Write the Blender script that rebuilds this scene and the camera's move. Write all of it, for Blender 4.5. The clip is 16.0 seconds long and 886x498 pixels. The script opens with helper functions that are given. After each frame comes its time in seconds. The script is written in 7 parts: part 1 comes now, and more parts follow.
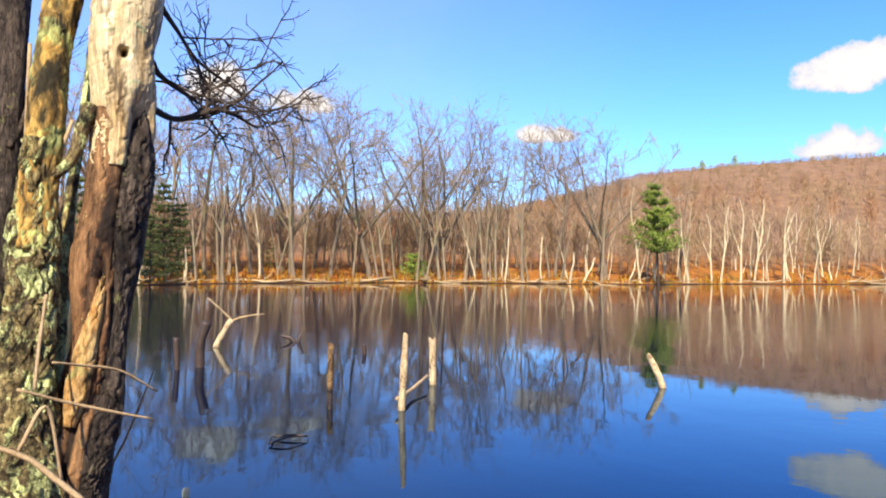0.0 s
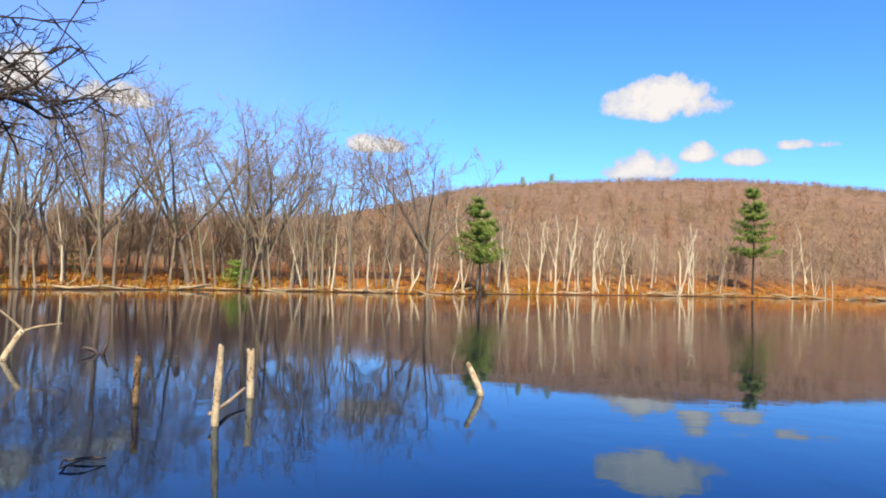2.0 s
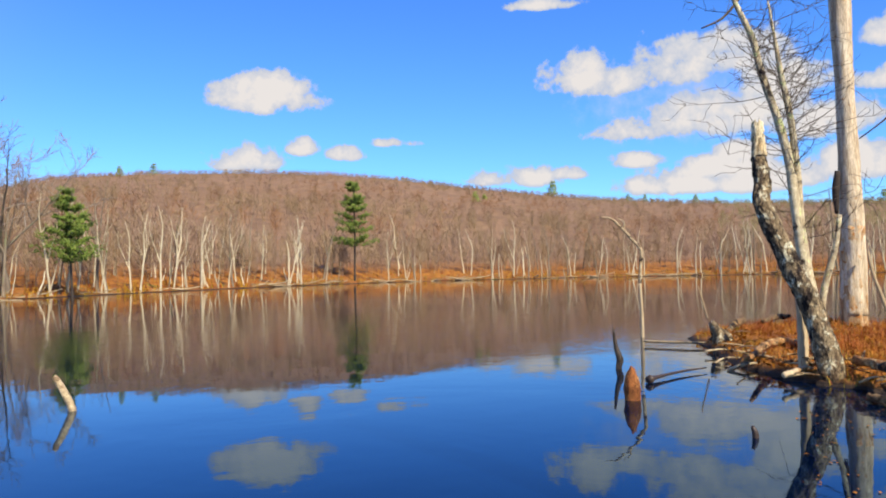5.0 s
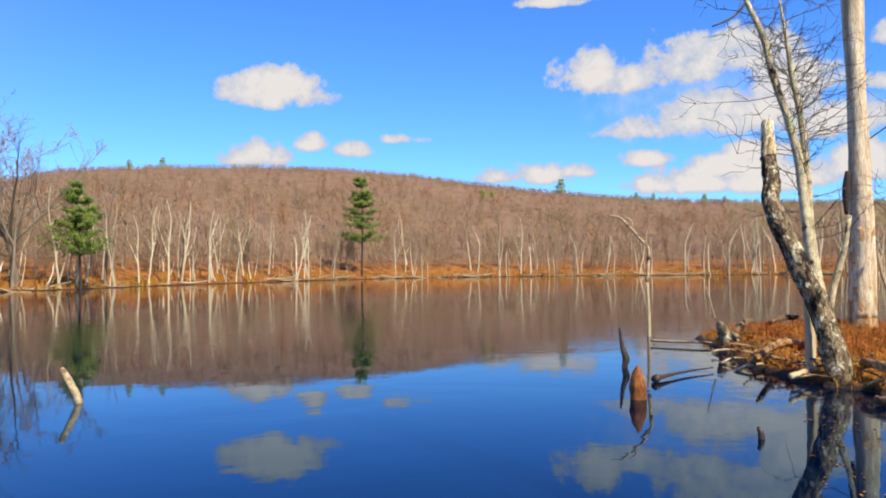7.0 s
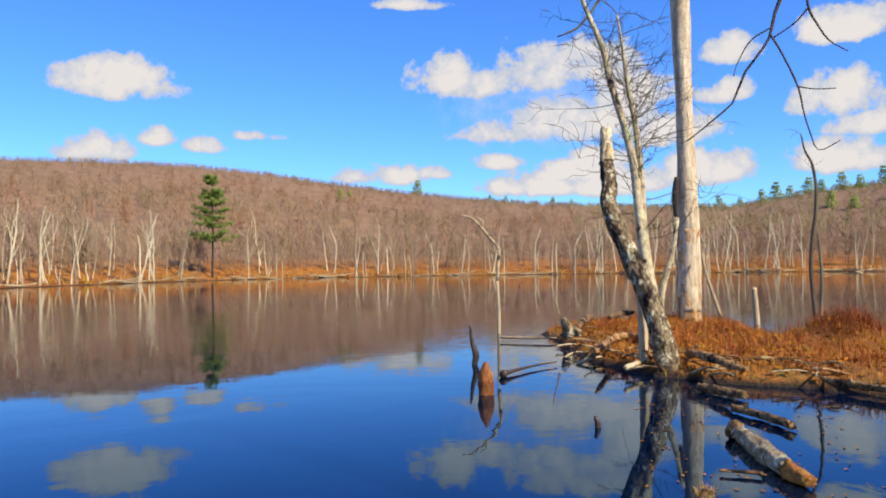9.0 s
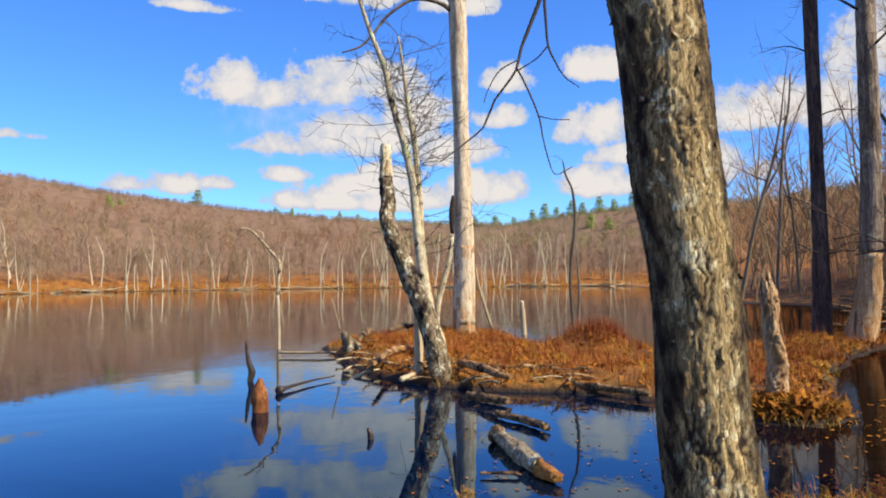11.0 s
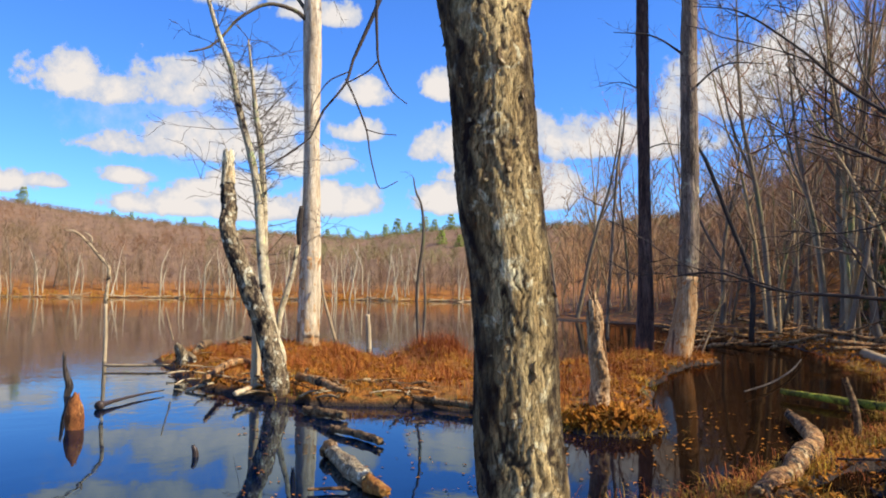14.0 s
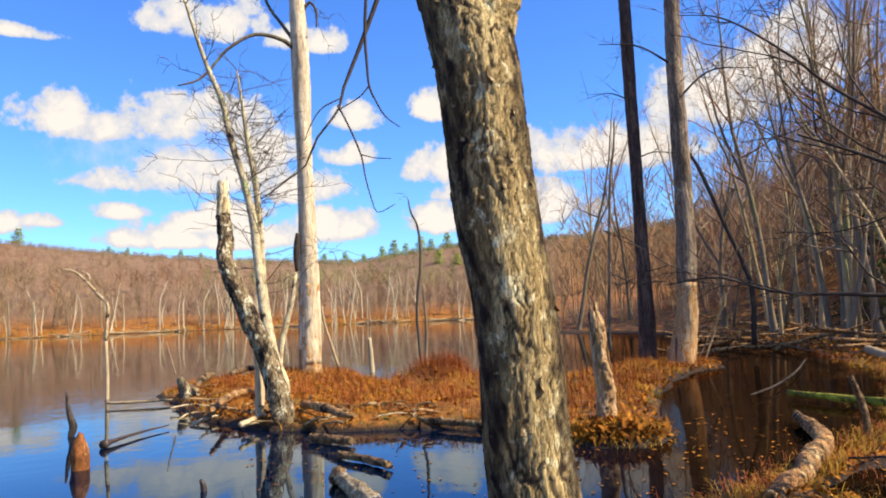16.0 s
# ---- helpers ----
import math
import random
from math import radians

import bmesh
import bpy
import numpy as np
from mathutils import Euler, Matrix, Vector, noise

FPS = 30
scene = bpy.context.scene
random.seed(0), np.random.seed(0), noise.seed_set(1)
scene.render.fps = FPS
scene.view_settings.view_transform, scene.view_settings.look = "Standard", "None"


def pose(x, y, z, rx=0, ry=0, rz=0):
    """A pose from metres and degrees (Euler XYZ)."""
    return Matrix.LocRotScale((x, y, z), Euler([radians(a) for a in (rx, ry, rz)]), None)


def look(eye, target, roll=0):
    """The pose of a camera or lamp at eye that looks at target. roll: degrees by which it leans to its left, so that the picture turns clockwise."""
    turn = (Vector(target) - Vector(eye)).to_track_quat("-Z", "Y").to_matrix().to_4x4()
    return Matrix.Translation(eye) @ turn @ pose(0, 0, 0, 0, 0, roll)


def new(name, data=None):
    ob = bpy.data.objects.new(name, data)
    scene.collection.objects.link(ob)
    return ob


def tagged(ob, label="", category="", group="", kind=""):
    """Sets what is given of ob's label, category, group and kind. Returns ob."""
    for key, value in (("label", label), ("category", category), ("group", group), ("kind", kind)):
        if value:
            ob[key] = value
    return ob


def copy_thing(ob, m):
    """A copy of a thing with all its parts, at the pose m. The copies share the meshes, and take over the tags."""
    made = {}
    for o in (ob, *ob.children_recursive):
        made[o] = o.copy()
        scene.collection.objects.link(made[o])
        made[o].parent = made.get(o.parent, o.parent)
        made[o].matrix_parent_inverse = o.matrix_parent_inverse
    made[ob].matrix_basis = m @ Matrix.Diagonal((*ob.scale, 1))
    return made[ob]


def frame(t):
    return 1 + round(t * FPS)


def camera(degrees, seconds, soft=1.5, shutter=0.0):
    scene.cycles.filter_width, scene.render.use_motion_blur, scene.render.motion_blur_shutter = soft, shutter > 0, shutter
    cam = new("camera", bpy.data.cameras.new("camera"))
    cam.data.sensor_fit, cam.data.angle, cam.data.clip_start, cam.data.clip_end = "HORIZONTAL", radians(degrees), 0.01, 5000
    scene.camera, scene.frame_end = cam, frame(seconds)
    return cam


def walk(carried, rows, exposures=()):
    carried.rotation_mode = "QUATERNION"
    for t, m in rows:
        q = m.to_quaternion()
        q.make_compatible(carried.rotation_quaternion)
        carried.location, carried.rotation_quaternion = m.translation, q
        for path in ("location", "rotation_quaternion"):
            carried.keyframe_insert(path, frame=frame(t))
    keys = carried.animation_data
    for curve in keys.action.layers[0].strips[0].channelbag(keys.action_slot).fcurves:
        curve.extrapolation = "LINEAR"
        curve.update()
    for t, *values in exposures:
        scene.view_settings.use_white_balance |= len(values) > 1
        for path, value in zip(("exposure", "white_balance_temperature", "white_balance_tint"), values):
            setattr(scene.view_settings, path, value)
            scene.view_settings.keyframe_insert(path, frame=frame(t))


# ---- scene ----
# camera and walk: turned from the bank, panning over the pond
cam = camera(61.66, 16.0, soft=1.9)
PATH = [
    (0.0, pose(0.000, -0.000, 1.500, 91.292, -0.840, 0.981)),
    (0.5, pose(0.012, 0.013, 1.511, 92.466, -1.510, -3.005)),
    (1.0, pose(0.031, 0.042, 1.516, 92.863, -1.348, -7.807)),
    (1.5, pose(0.046, 0.059, 1.505, 92.114, -0.701, -9.872)),
    (2.0, pose(0.047, 0.063, 1.513, 92.247, -1.683, -12.267)),
    (2.5, pose(0.071, 0.059, 1.511, 92.522, -1.494, -16.338)),
    (3.0, pose(0.099, 0.109, 1.513, 92.598, -1.192, -21.810)),
    (3.5, pose(0.090, 0.141, 1.528, 92.725, -1.192, -28.881)),
    (4.0, pose(0.100, 0.177, 1.524, 92.982, 0.366, -35.850)),
    (4.5, pose(0.109, 0.176, 1.527, 92.866, 0.837, -40.774)),
    (5.0, pose(0.128, 0.177, 1.515, 91.785, 1.149, -41.666)),
    (5.2, pose(0.130, 0.176, 1.518, 91.324, 1.023, -41.612)),
    (7.5, pose(0.154, 0.183, 1.512, 91.585, 0.429, -41.088)),
    (8.0, pose(0.177, 0.193, 1.508, 91.611, -0.023, -42.511)),
    (8.5, pose(0.192, 0.180, 1.504, 91.585, 1.183, -46.004)),
    (9.0, pose(0.221, 0.158, 1.498, 91.444, 0.735, -52.096)),
    (9.2, pose(0.221, 0.142, 1.505, 90.962, 0.280, -54.522)),
    (11.3, pose(0.263, 0.051, 1.482, 91.988, 0.939, -70.487)),
    (11.5, pose(0.266, 0.043, 1.476, 91.480, 1.115, -71.929)),
    (12.0, pose(0.275, 0.019, 1.477, 90.950, 1.464, -75.198)),
    (12.5, pose(0.282, 0.005, 1.474, 90.700, 1.927, -76.617)),
    (13.0, pose(0.272, 0.009, 1.474, 90.666, 1.474, -74.890)),
    (13.5, pose(0.277, 0.010, 1.482, 91.166, 0.672, -72.743)),
    (14.0, pose(0.299, -0.052, 1.487, 93.454, -0.840, -79.898)),
    (14.5, pose(0.332, -0.079, 1.482, 93.281, -0.884, -87.478)),
    (15.0, pose(0.337, -0.085, 1.491, 93.204, 0.643, -92.989)),
    (15.5, pose(0.319, -0.069, 1.486, 94.056, 2.389, -87.469)),
    (16.0, pose(0.291, -0.042, 1.492, 94.914, 2.232, -79.897)),
]
EXPOSURES = [(0.0, 1.2, 6900, 12), (0.5, 1.1, 6700, 11), (1.0, 0.96, 6550, 10), (1.5, 0.92, 6500, 10), (2.5, 0.92, 6450, 10), (3.0, 0.86, 6450, 10), (4.0, 0.72, 6450, 10), (9.0, 0.71, 6450, 10), (12.5, 0.77, 6550, 10), (13.5, 0.79, 6550, 10), (14.5, 0.83, 6650, 10), (15.0, 1.06, 7000, 10), (16.0, 1.0, 7000, 10)]
walk(cam, PATH, EXPOSURES)

# ---- sky, sun ----
SUN_AZ, SUN_EL = radians(186), radians(44)     # clockwise from +y
SUN_DIR = Vector((math.sin(SUN_AZ) * math.cos(SUN_EL), math.cos(SUN_AZ) * math.cos(SUN_EL), math.sin(SUN_EL)))


def math_node(tree, op, a, b=None, clamp=False):
    n = tree.nodes.new("ShaderNodeMath")
    n.operation, n.use_clamp = op, clamp
    for i, v in enumerate((a, b)):
        if v is None:
            continue
        if isinstance(v, (int, float)):
            n.inputs[i].default_value = v
        else:
            tree.links.new(v, n.inputs[i])
    return n.outputs[0]


def mix_rgb(tree, fac, a, b, blend="MIX"):
    n = tree.nodes.new("ShaderNodeMix")
    n.data_type, n.blend_type = "RGBA", blend
    for i, v in ((0, fac), (6, a), (7, b)):
        if isinstance(v, (int, float)):
            n.inputs[i].default_value = v
        elif isinstance(v, tuple):
            n.inputs[i].default_value = (*v, 1)
        else:
            tree.links.new(v, n.inputs[i])
    return n.outputs[2]


def noise_node(tree, vec, scale, detail=4, rough=0.55, distort=0.0):
    n = tree.nodes.new("ShaderNodeTexNoise")
    n.inputs["Scale"].default_value, n.inputs["Detail"].default_value = scale, detail
    n.inputs["Roughness"].default_value, n.inputs["Distortion"].default_value = rough, distort
    if vec is not None:
        tree.links.new(vec, n.inputs["Vector"])
    return n.outputs[0]


def ramp(tree, fac, lo, hi, a=0.0, b=1.0, smooth=False):
    n = tree.nodes.new("ShaderNodeMapRange")
    if smooth:
        n.interpolation_type = "SMOOTHSTEP"
    n.inputs[1].default_value, n.inputs[2].default_value = lo, hi
    n.inputs[3].default_value, n.inputs[4].default_value = a, b
    tree.links.new(fac, n.inputs[0])
    return n.outputs[0]


world = bpy.data.worlds.new("sky")
scene.world = world
world.use_nodes = True
wt = world.node_tree
wt.nodes.clear()
sky = wt.nodes.new("ShaderNodeTexSky")
sky.sky_type, sky.sun_disc = "NISHITA", False
sky.sun_elevation, sky.sun_rotation = SUN_EL, SUN_AZ
sky.air_density, sky.dust_density, sky.ozone_density = 1.0, 0.3, 3.0
hsv = wt.nodes.new("ShaderNodeHueSaturation")
hsv.inputs["Hue"].default_value, hsv.inputs["Saturation"].default_value, hsv.inputs["Value"].default_value = 0.508, 1.14, 0.95
wt.links.new(sky.outputs[0], hsv.inputs["Color"])
deep_blue = mix_rgb(wt, 1.0, hsv.outputs[0], (0.58, 0.99, 1.52), "MULTIPLY")
coord = wt.nodes.new("ShaderNodeTexCoord").outputs["Generated"]
sep = wt.nodes.new("ShaderNodeSeparateXYZ")
wt.links.new(coord, sep.inputs[0])
azim = math_node(wt, "MULTIPLY", math_node(wt, "ARCTAN2", sep.outputs[0], sep.outputs[1]), 57.2958)
elev = math_node(wt, "MULTIPLY", math_node(wt, "ARCSINE", sep.outputs[2]), 57.2958)
# the edges are ruffled by noise at two scales
rag = noise_node(wt, coord, 24, 7, 0.62)
rag2 = noise_node(wt, coord, 7, 3, 0.5)
ruffle = math_node(wt, "ADD", math_node(wt, "MULTIPLY", math_node(wt, "SUBTRACT", rag, 0.5), 4.2),
                   math_node(wt, "MULTIPLY", math_node(wt, "SUBTRACT", rag2, 0.5), 1.6))


def puff(az, el, wide, tall):
    """One heap of a cumulus: 1 in its middle, 0 at its rim, flatter below."""
    u = math_node(wt, "DIVIDE", math_node(wt, "SUBTRACT", azim, az), wide)
    v = math_node(wt, "DIVIDE", math_node(wt, "SUBTRACT", elev, el), tall)
    low = math_node(wt, "MULTIPLY", math_node(wt, "MINIMUM", v, 0.0), 0.9)
    v = math_node(wt, "ADD", v, low)
    d = math_node(wt, "ADD", math_node(wt, "MULTIPLY", u, u), math_node(wt, "MULTIPLY", v, v))
    return math_node(wt, "SUBTRACT", 1.0, d)


clouds = None
for heap in (
        (28.6, 13.2, 4.3, 1.9), (27.0, 8.4, 3.2, 1.3), (31.1, 9.4, 1.3, 0.9), (34.2, 9.0, 1.6, 0.8), (38.4, 9.9, 2.2, 0.5),
        (53.6, 14.3, 4.0, 2.2), (59.5, 14.4, 5.2, 2.4), (63.5, 14.8, 3.6, 2.0), (66.0, 12.5, 3.5, 1.8), (58.0, 10.2, 4.8, 1.5),
        (64.0, 10.4, 5.4, 2.0), (57.0, 7.9, 2.4, 0.9), (64.5, 8.0, 3.0, 1.2), (47.5, 6.9, 3.6, 1.1), (51.5, 7.2, 1.6, 0.7),
        (59.0, 6.0, 4.0, 1.2), (65.5, 6.0, 4.0, 1.3), (71.3, 6.7, 3.6, 1.9), (73.6, 14.9, 2.1, 1.4), (73.2, 12.2, 2.2, 1.2),
        (81.2, 15.6, 2.6, 1.6), (80.6, 10.9, 3.6, 2.1), (80.4, 7.0, 3.4, 1.6), (88.5, 11.8, 3.6, 2.6), (93.0, 11.5, 4.0, 2.0),
        (99.5, 14.2, 4.2, 3.4), (96.5, 11.5, 4.0, 2.4), (88.0, 7.5, 4.5, 1.8), (-18.3, 12.7, 3.0, 1.9), (-12.8, 11.9, 3.2, 1.1),
        (7.0, 9.9, 2.0, 1.0), (50.0, 19.6, 3.0, 0.7), (56.5, 13.7, 5.0, 1.6), (61.5, 11.3, 6.2, 1.9), (68.5, 9.6, 4.2, 1.9), (62.0, 7.0, 5.2, 1.3), (84.0, 9.2, 4.6, 1.4), (106.0, 16.0, 5.0, 3.5), (62.0, 21.6, 4.5, 2.2), (70.5, 20.5, 3.0, 1.4)):
    p = puff(*heap)
    clouds = p if clouds is None else math_node(wt, "MAXIMUM", clouds, p)
dense = math_node(wt, "ADD", clouds, ruffle)
cover = ramp(wt, dense, -0.2, 0.35, 0, 1, True)
body_shade = ramp(wt, math_node(wt, "ADD", dense, math_node(wt, "MULTIPLY", rag2, 0.3)), 0.3, 1.1)
cloud_col = mix_rgb(wt, body_shade, (3.2, 3.55, 4.3), (5.1, 4.8, 4.6))
veil = math_node(wt, "MULTIPLY", ramp(wt, azim, 20.0, -14.0, 0, 1, True), math_node(wt, "ADD", 0.16, math_node(wt, "MULTIPLY", rag2, 0.25)))
wisp = ramp(wt, math_node(wt, "ADD", puff(61.0, 11.5, 8.5, 5.0), math_node(wt, "MULTIPLY", ruffle, 0.7)), -0.2, 0.9, 0.0, 0.5, True)
veil = math_node(wt, "MAXIMUM", veil, wisp)
clear = mix_rgb(wt, veil, deep_blue, (3.1, 3.9, 6.0))     # thin high cloud
sky_col = mix_rgb(wt, cover, clear, cloud_col)
bg = wt.nodes.new("ShaderNodeBackground")
bg.inputs["Strength"].default_value = 0.1
wt.links.new(sky_col, bg.inputs["Color"])
out = wt.nodes.new("ShaderNodeOutputWorld")
wt.links.new(bg.outputs[0], out.inputs[0])

sun_lamp = new("sun", bpy.data.lights.new("sun", "SUN"))
sun_lamp.data.energy, sun_lamp.data.angle, sun_lamp.data.color = 5.0, radians(0.5), (1.0, 0.89, 0.72)
sun_lamp.matrix_world = look(SUN_DIR * 100, (0, 0, 0))


# ---- materials ----
def dimmed(c):
    """Darkens bark, wood and leaf colours alike: the sun-to-sky balance is put into them."""
    return tuple(0.72 * v for v in c)


def surface(name, colours, scale=6.0, fine=60.0, rough=0.85, bump=0.4, depth=0.02, stretch=(1, 1, 1), vary=0.25, contrast=0.25, spec=0.3):
    """A rough natural surface: colours mixed by a coarse and a fine noise, varied from piece to piece, with relief."""
    colours = [dimmed(c) for c in colours]
    m = bpy.data.materials.new(name)
    m.use_nodes = True
    t = m.node_tree
    b = t.nodes["Principled BSDF"]
    co = t.nodes.new("ShaderNodeTexCoord").outputs["Object"]
    mp = t.nodes.new("ShaderNodeMapping")
    mp.inputs["Scale"].default_value = stretch
    t.links.new(co, mp.inputs[0])
    info = t.nodes.new("ShaderNodeObjectInfo").outputs["Random"]
    isl = t.nodes.new("ShaderNodeNewGeometry").outputs["Random Per Island"]
    coarse = noise_node(t, mp.outputs[0], scale, 5, 0.6, 0.3)
    grain = noise_node(t, mp.outputs[0], fine, 4, 0.65)
    f1 = ramp(t, coarse, 0.5 - contrast, 0.5 + contrast)
    col = mix_rgb(t, f1, colours[0], colours[1])
    if len(colours) > 2:
        patch = noise_node(t, mp.outputs[0], scale * 0.45, 6, 0.62, 0.6)
        col = mix_rgb(t, ramp(t, patch, 0.54, 0.64), col, colours[2])
    col = mix_rgb(t, 0.55, col, mix_rgb(t, ramp(t, grain, 0.25, 0.75), (0.25, 0.25, 0.25), (0.9, 0.9, 0.9)), "OVERLAY")
    both = math_node(t, "ADD", math_node(t, "MULTIPLY", info, 0.5), math_node(t, "MULTIPLY", isl, 0.5))
    gain = ramp(t, both, 0, 1, 1 - vary, 1 + vary)
    comb = t.nodes.new("ShaderNodeCombineColor")
    for i in range(3):
        t.links.new(gain, comb.inputs[i])
    col = mix_rgb(t, 1.0, col, comb.outputs[0], "MULTIPLY")
    t.links.new(col, b.inputs["Base Color"])
    b.inputs["Roughness"].default_value = rough
    b.inputs["Specular IOR Level"].default_value = spec
    if bump:
        bn = t.nodes.new("ShaderNodeBump")
        bn.inputs["Strength"].default_value, bn.inputs["Distance"].default_value = bump, depth
        t.links.new(math_node(t, "ADD", coarse, math_node(t, "MULTIPLY", grain, 0.6)), bn.inputs["Height"])
        t.links.new(bn.outputs[0], b.inputs["Normal"])
    return m


UPBARK = (1, 1, 0.25)
M = {
    "pale_bark": surface("pale_bark", ((0.42, 0.335, 0.20), (0.72, 0.62, 0.41), (0.28, 0.23, 0.11)), 4, 40, stretch=UPBARK, vary=0.35),
    "grey_bark": surface("grey_bark", ((0.13, 0.095, 0.06), (0.32, 0.25, 0.165), (0.18, 0.18, 0.08)), 5, 50, stretch=UPBARK, vary=0.35),
    "dark_bark": surface("dark_bark", ((0.03, 0.022, 0.016), (0.075, 0.055, 0.04)), 5, 50, stretch=UPBARK, vary=0.25),
    "twig": surface("twig", ((0.22, 0.145, 0.08), (0.40, 0.285, 0.17)), 2, 20, bump=0, vary=0.35),
    "tan_bark": surface("tan_bark", ((0.30, 0.19, 0.085), (0.60, 0.45, 0.24), (0.24, 0.25, 0.09)), 5, 50, stretch=UPBARK, vary=0.35),
    "wood_twig": surface("wood_twig", ((0.30, 0.165, 0.075), (0.50, 0.31, 0.15)), 2, 20, bump=0, vary=0.35),
    "oak_bark": surface("oak_bark", ((0.10, 0.078, 0.055), (0.24, 0.185, 0.125), (0.17, 0.16, 0.08)), 5, 50, stretch=UPBARK, vary=0.25),
    "lit_needle": surface("lit_needle", ((0.16, 0.23, 0.035), (0.36, 0.43, 0.08)), 1.5, 8, bump=0, vary=0.3),
    "dark_needle": surface("dark_needle", ((0.030, 0.055, 0.014), (0.10, 0.125, 0.03)), 1.5, 8, bump=0, vary=0.35),
    "oak_twig": surface("oak_twig", ((0.20, 0.16, 0.115), (0.36, 0.285, 0.20)), 2, 20, bump=0, vary=0.3),
    "dark_twig": surface("dark_twig", ((0.075, 0.055, 0.038), (0.15, 0.115, 0.08)), 2, 20, bump=0, vary=0.3),
    "red_twig": surface("red_twig", ((0.28, 0.11, 0.055), (0.42, 0.20, 0.105)), 0.4, 6, bump=0, vary=0.35),
    "hill_twig": surface("hill_twig", ((0.27, 0.175, 0.085), (0.36, 0.25, 0.13)), 0.03, 0.4, bump=0, vary=0.22),
    "mauve_twig": surface("mauve_twig", ((0.26, 0.16, 0.10), (0.36, 0.23, 0.15)), 0.03, 0.4, bump=0, vary=0.22),
    "russet_twig": surface("russet_twig", ((0.29, 0.14, 0.06), (0.39, 0.205, 0.09)), 0.03, 0.4, bump=0, vary=0.22),
    "olive_twig": surface("olive_twig", ((0.24, 0.215, 0.08), (0.34, 0.30, 0.12)), 0.03, 0.4, bump=0, vary=0.22),
    "needle": surface("needle", ((0.07, 0.13, 0.018), (0.24, 0.30, 0.045)), 1.5, 8, bump=0, vary=0.35),
}


def ground_material():
    """Orange sedge and wet leaves by the water, brown leaf litter under the woods."""
    m = surface("litter", ((0.21, 0.065, 0.008), (0.47, 0.19, 0.022), (0.09, 0.035, 0.010)), 0.9, 11, bump=1.0, depth=0.12, vary=0.0, contrast=0.16)
    t = m.node_tree
    b = t.nodes["Principled BSDF"]
    old = b.inputs["Base Color"].links[0].from_socket
    sp = t.nodes.new("ShaderNodeSeparateXYZ")
    geo = t.nodes.new("ShaderNodeNewGeometry")
    t.links.new(geo.outputs["Position"], sp.inputs[0])
    high = math_node(t, "ADD", sp.outputs[2], math_node(t, "MULTIPLY", noise_node(t, geo.outputs["Position"], 0.1, 4), 3.0))
    woods = mix_rgb(t, ramp(t, noise_node(t, geo.outputs["Position"], 0.25, 7, 0.75), 0.36, 0.62), (0.13, 0.075, 0.04), (0.23, 0.135, 0.068))
    col = mix_rgb(t, math_node(t, "MULTIPLY", ramp(t, high, 3.2, 6.0), ramp(t, sp.outputs[1], -2.0, 8.0)), old, woods)
    green = noise_node(t, geo.outputs["Position"], 0.55, 7, 0.65, 0.5)
    col = mix_rgb(t, math_node(t, "MULTIPLY", ramp(t, green, 0.57, 0.63), ramp(t, sp.outputs[2], 1.2, 0.7)), col, (0.125, 0.115, 0.015))
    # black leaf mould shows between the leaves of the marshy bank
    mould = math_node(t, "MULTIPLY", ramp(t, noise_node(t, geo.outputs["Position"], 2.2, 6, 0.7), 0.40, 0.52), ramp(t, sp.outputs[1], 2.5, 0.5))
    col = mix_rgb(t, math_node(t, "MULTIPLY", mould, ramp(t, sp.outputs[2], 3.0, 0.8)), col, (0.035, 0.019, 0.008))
    mud = mix_rgb(t, ramp(t, math_node(t, "ADD", sp.outputs[2], math_node(t, "MULTIPLY", green, 0.08)), 0.07, 0.16), (0.022, 0.013, 0.007), col)
    t.links.new(mud, b.inputs["Base Color"])
    return m


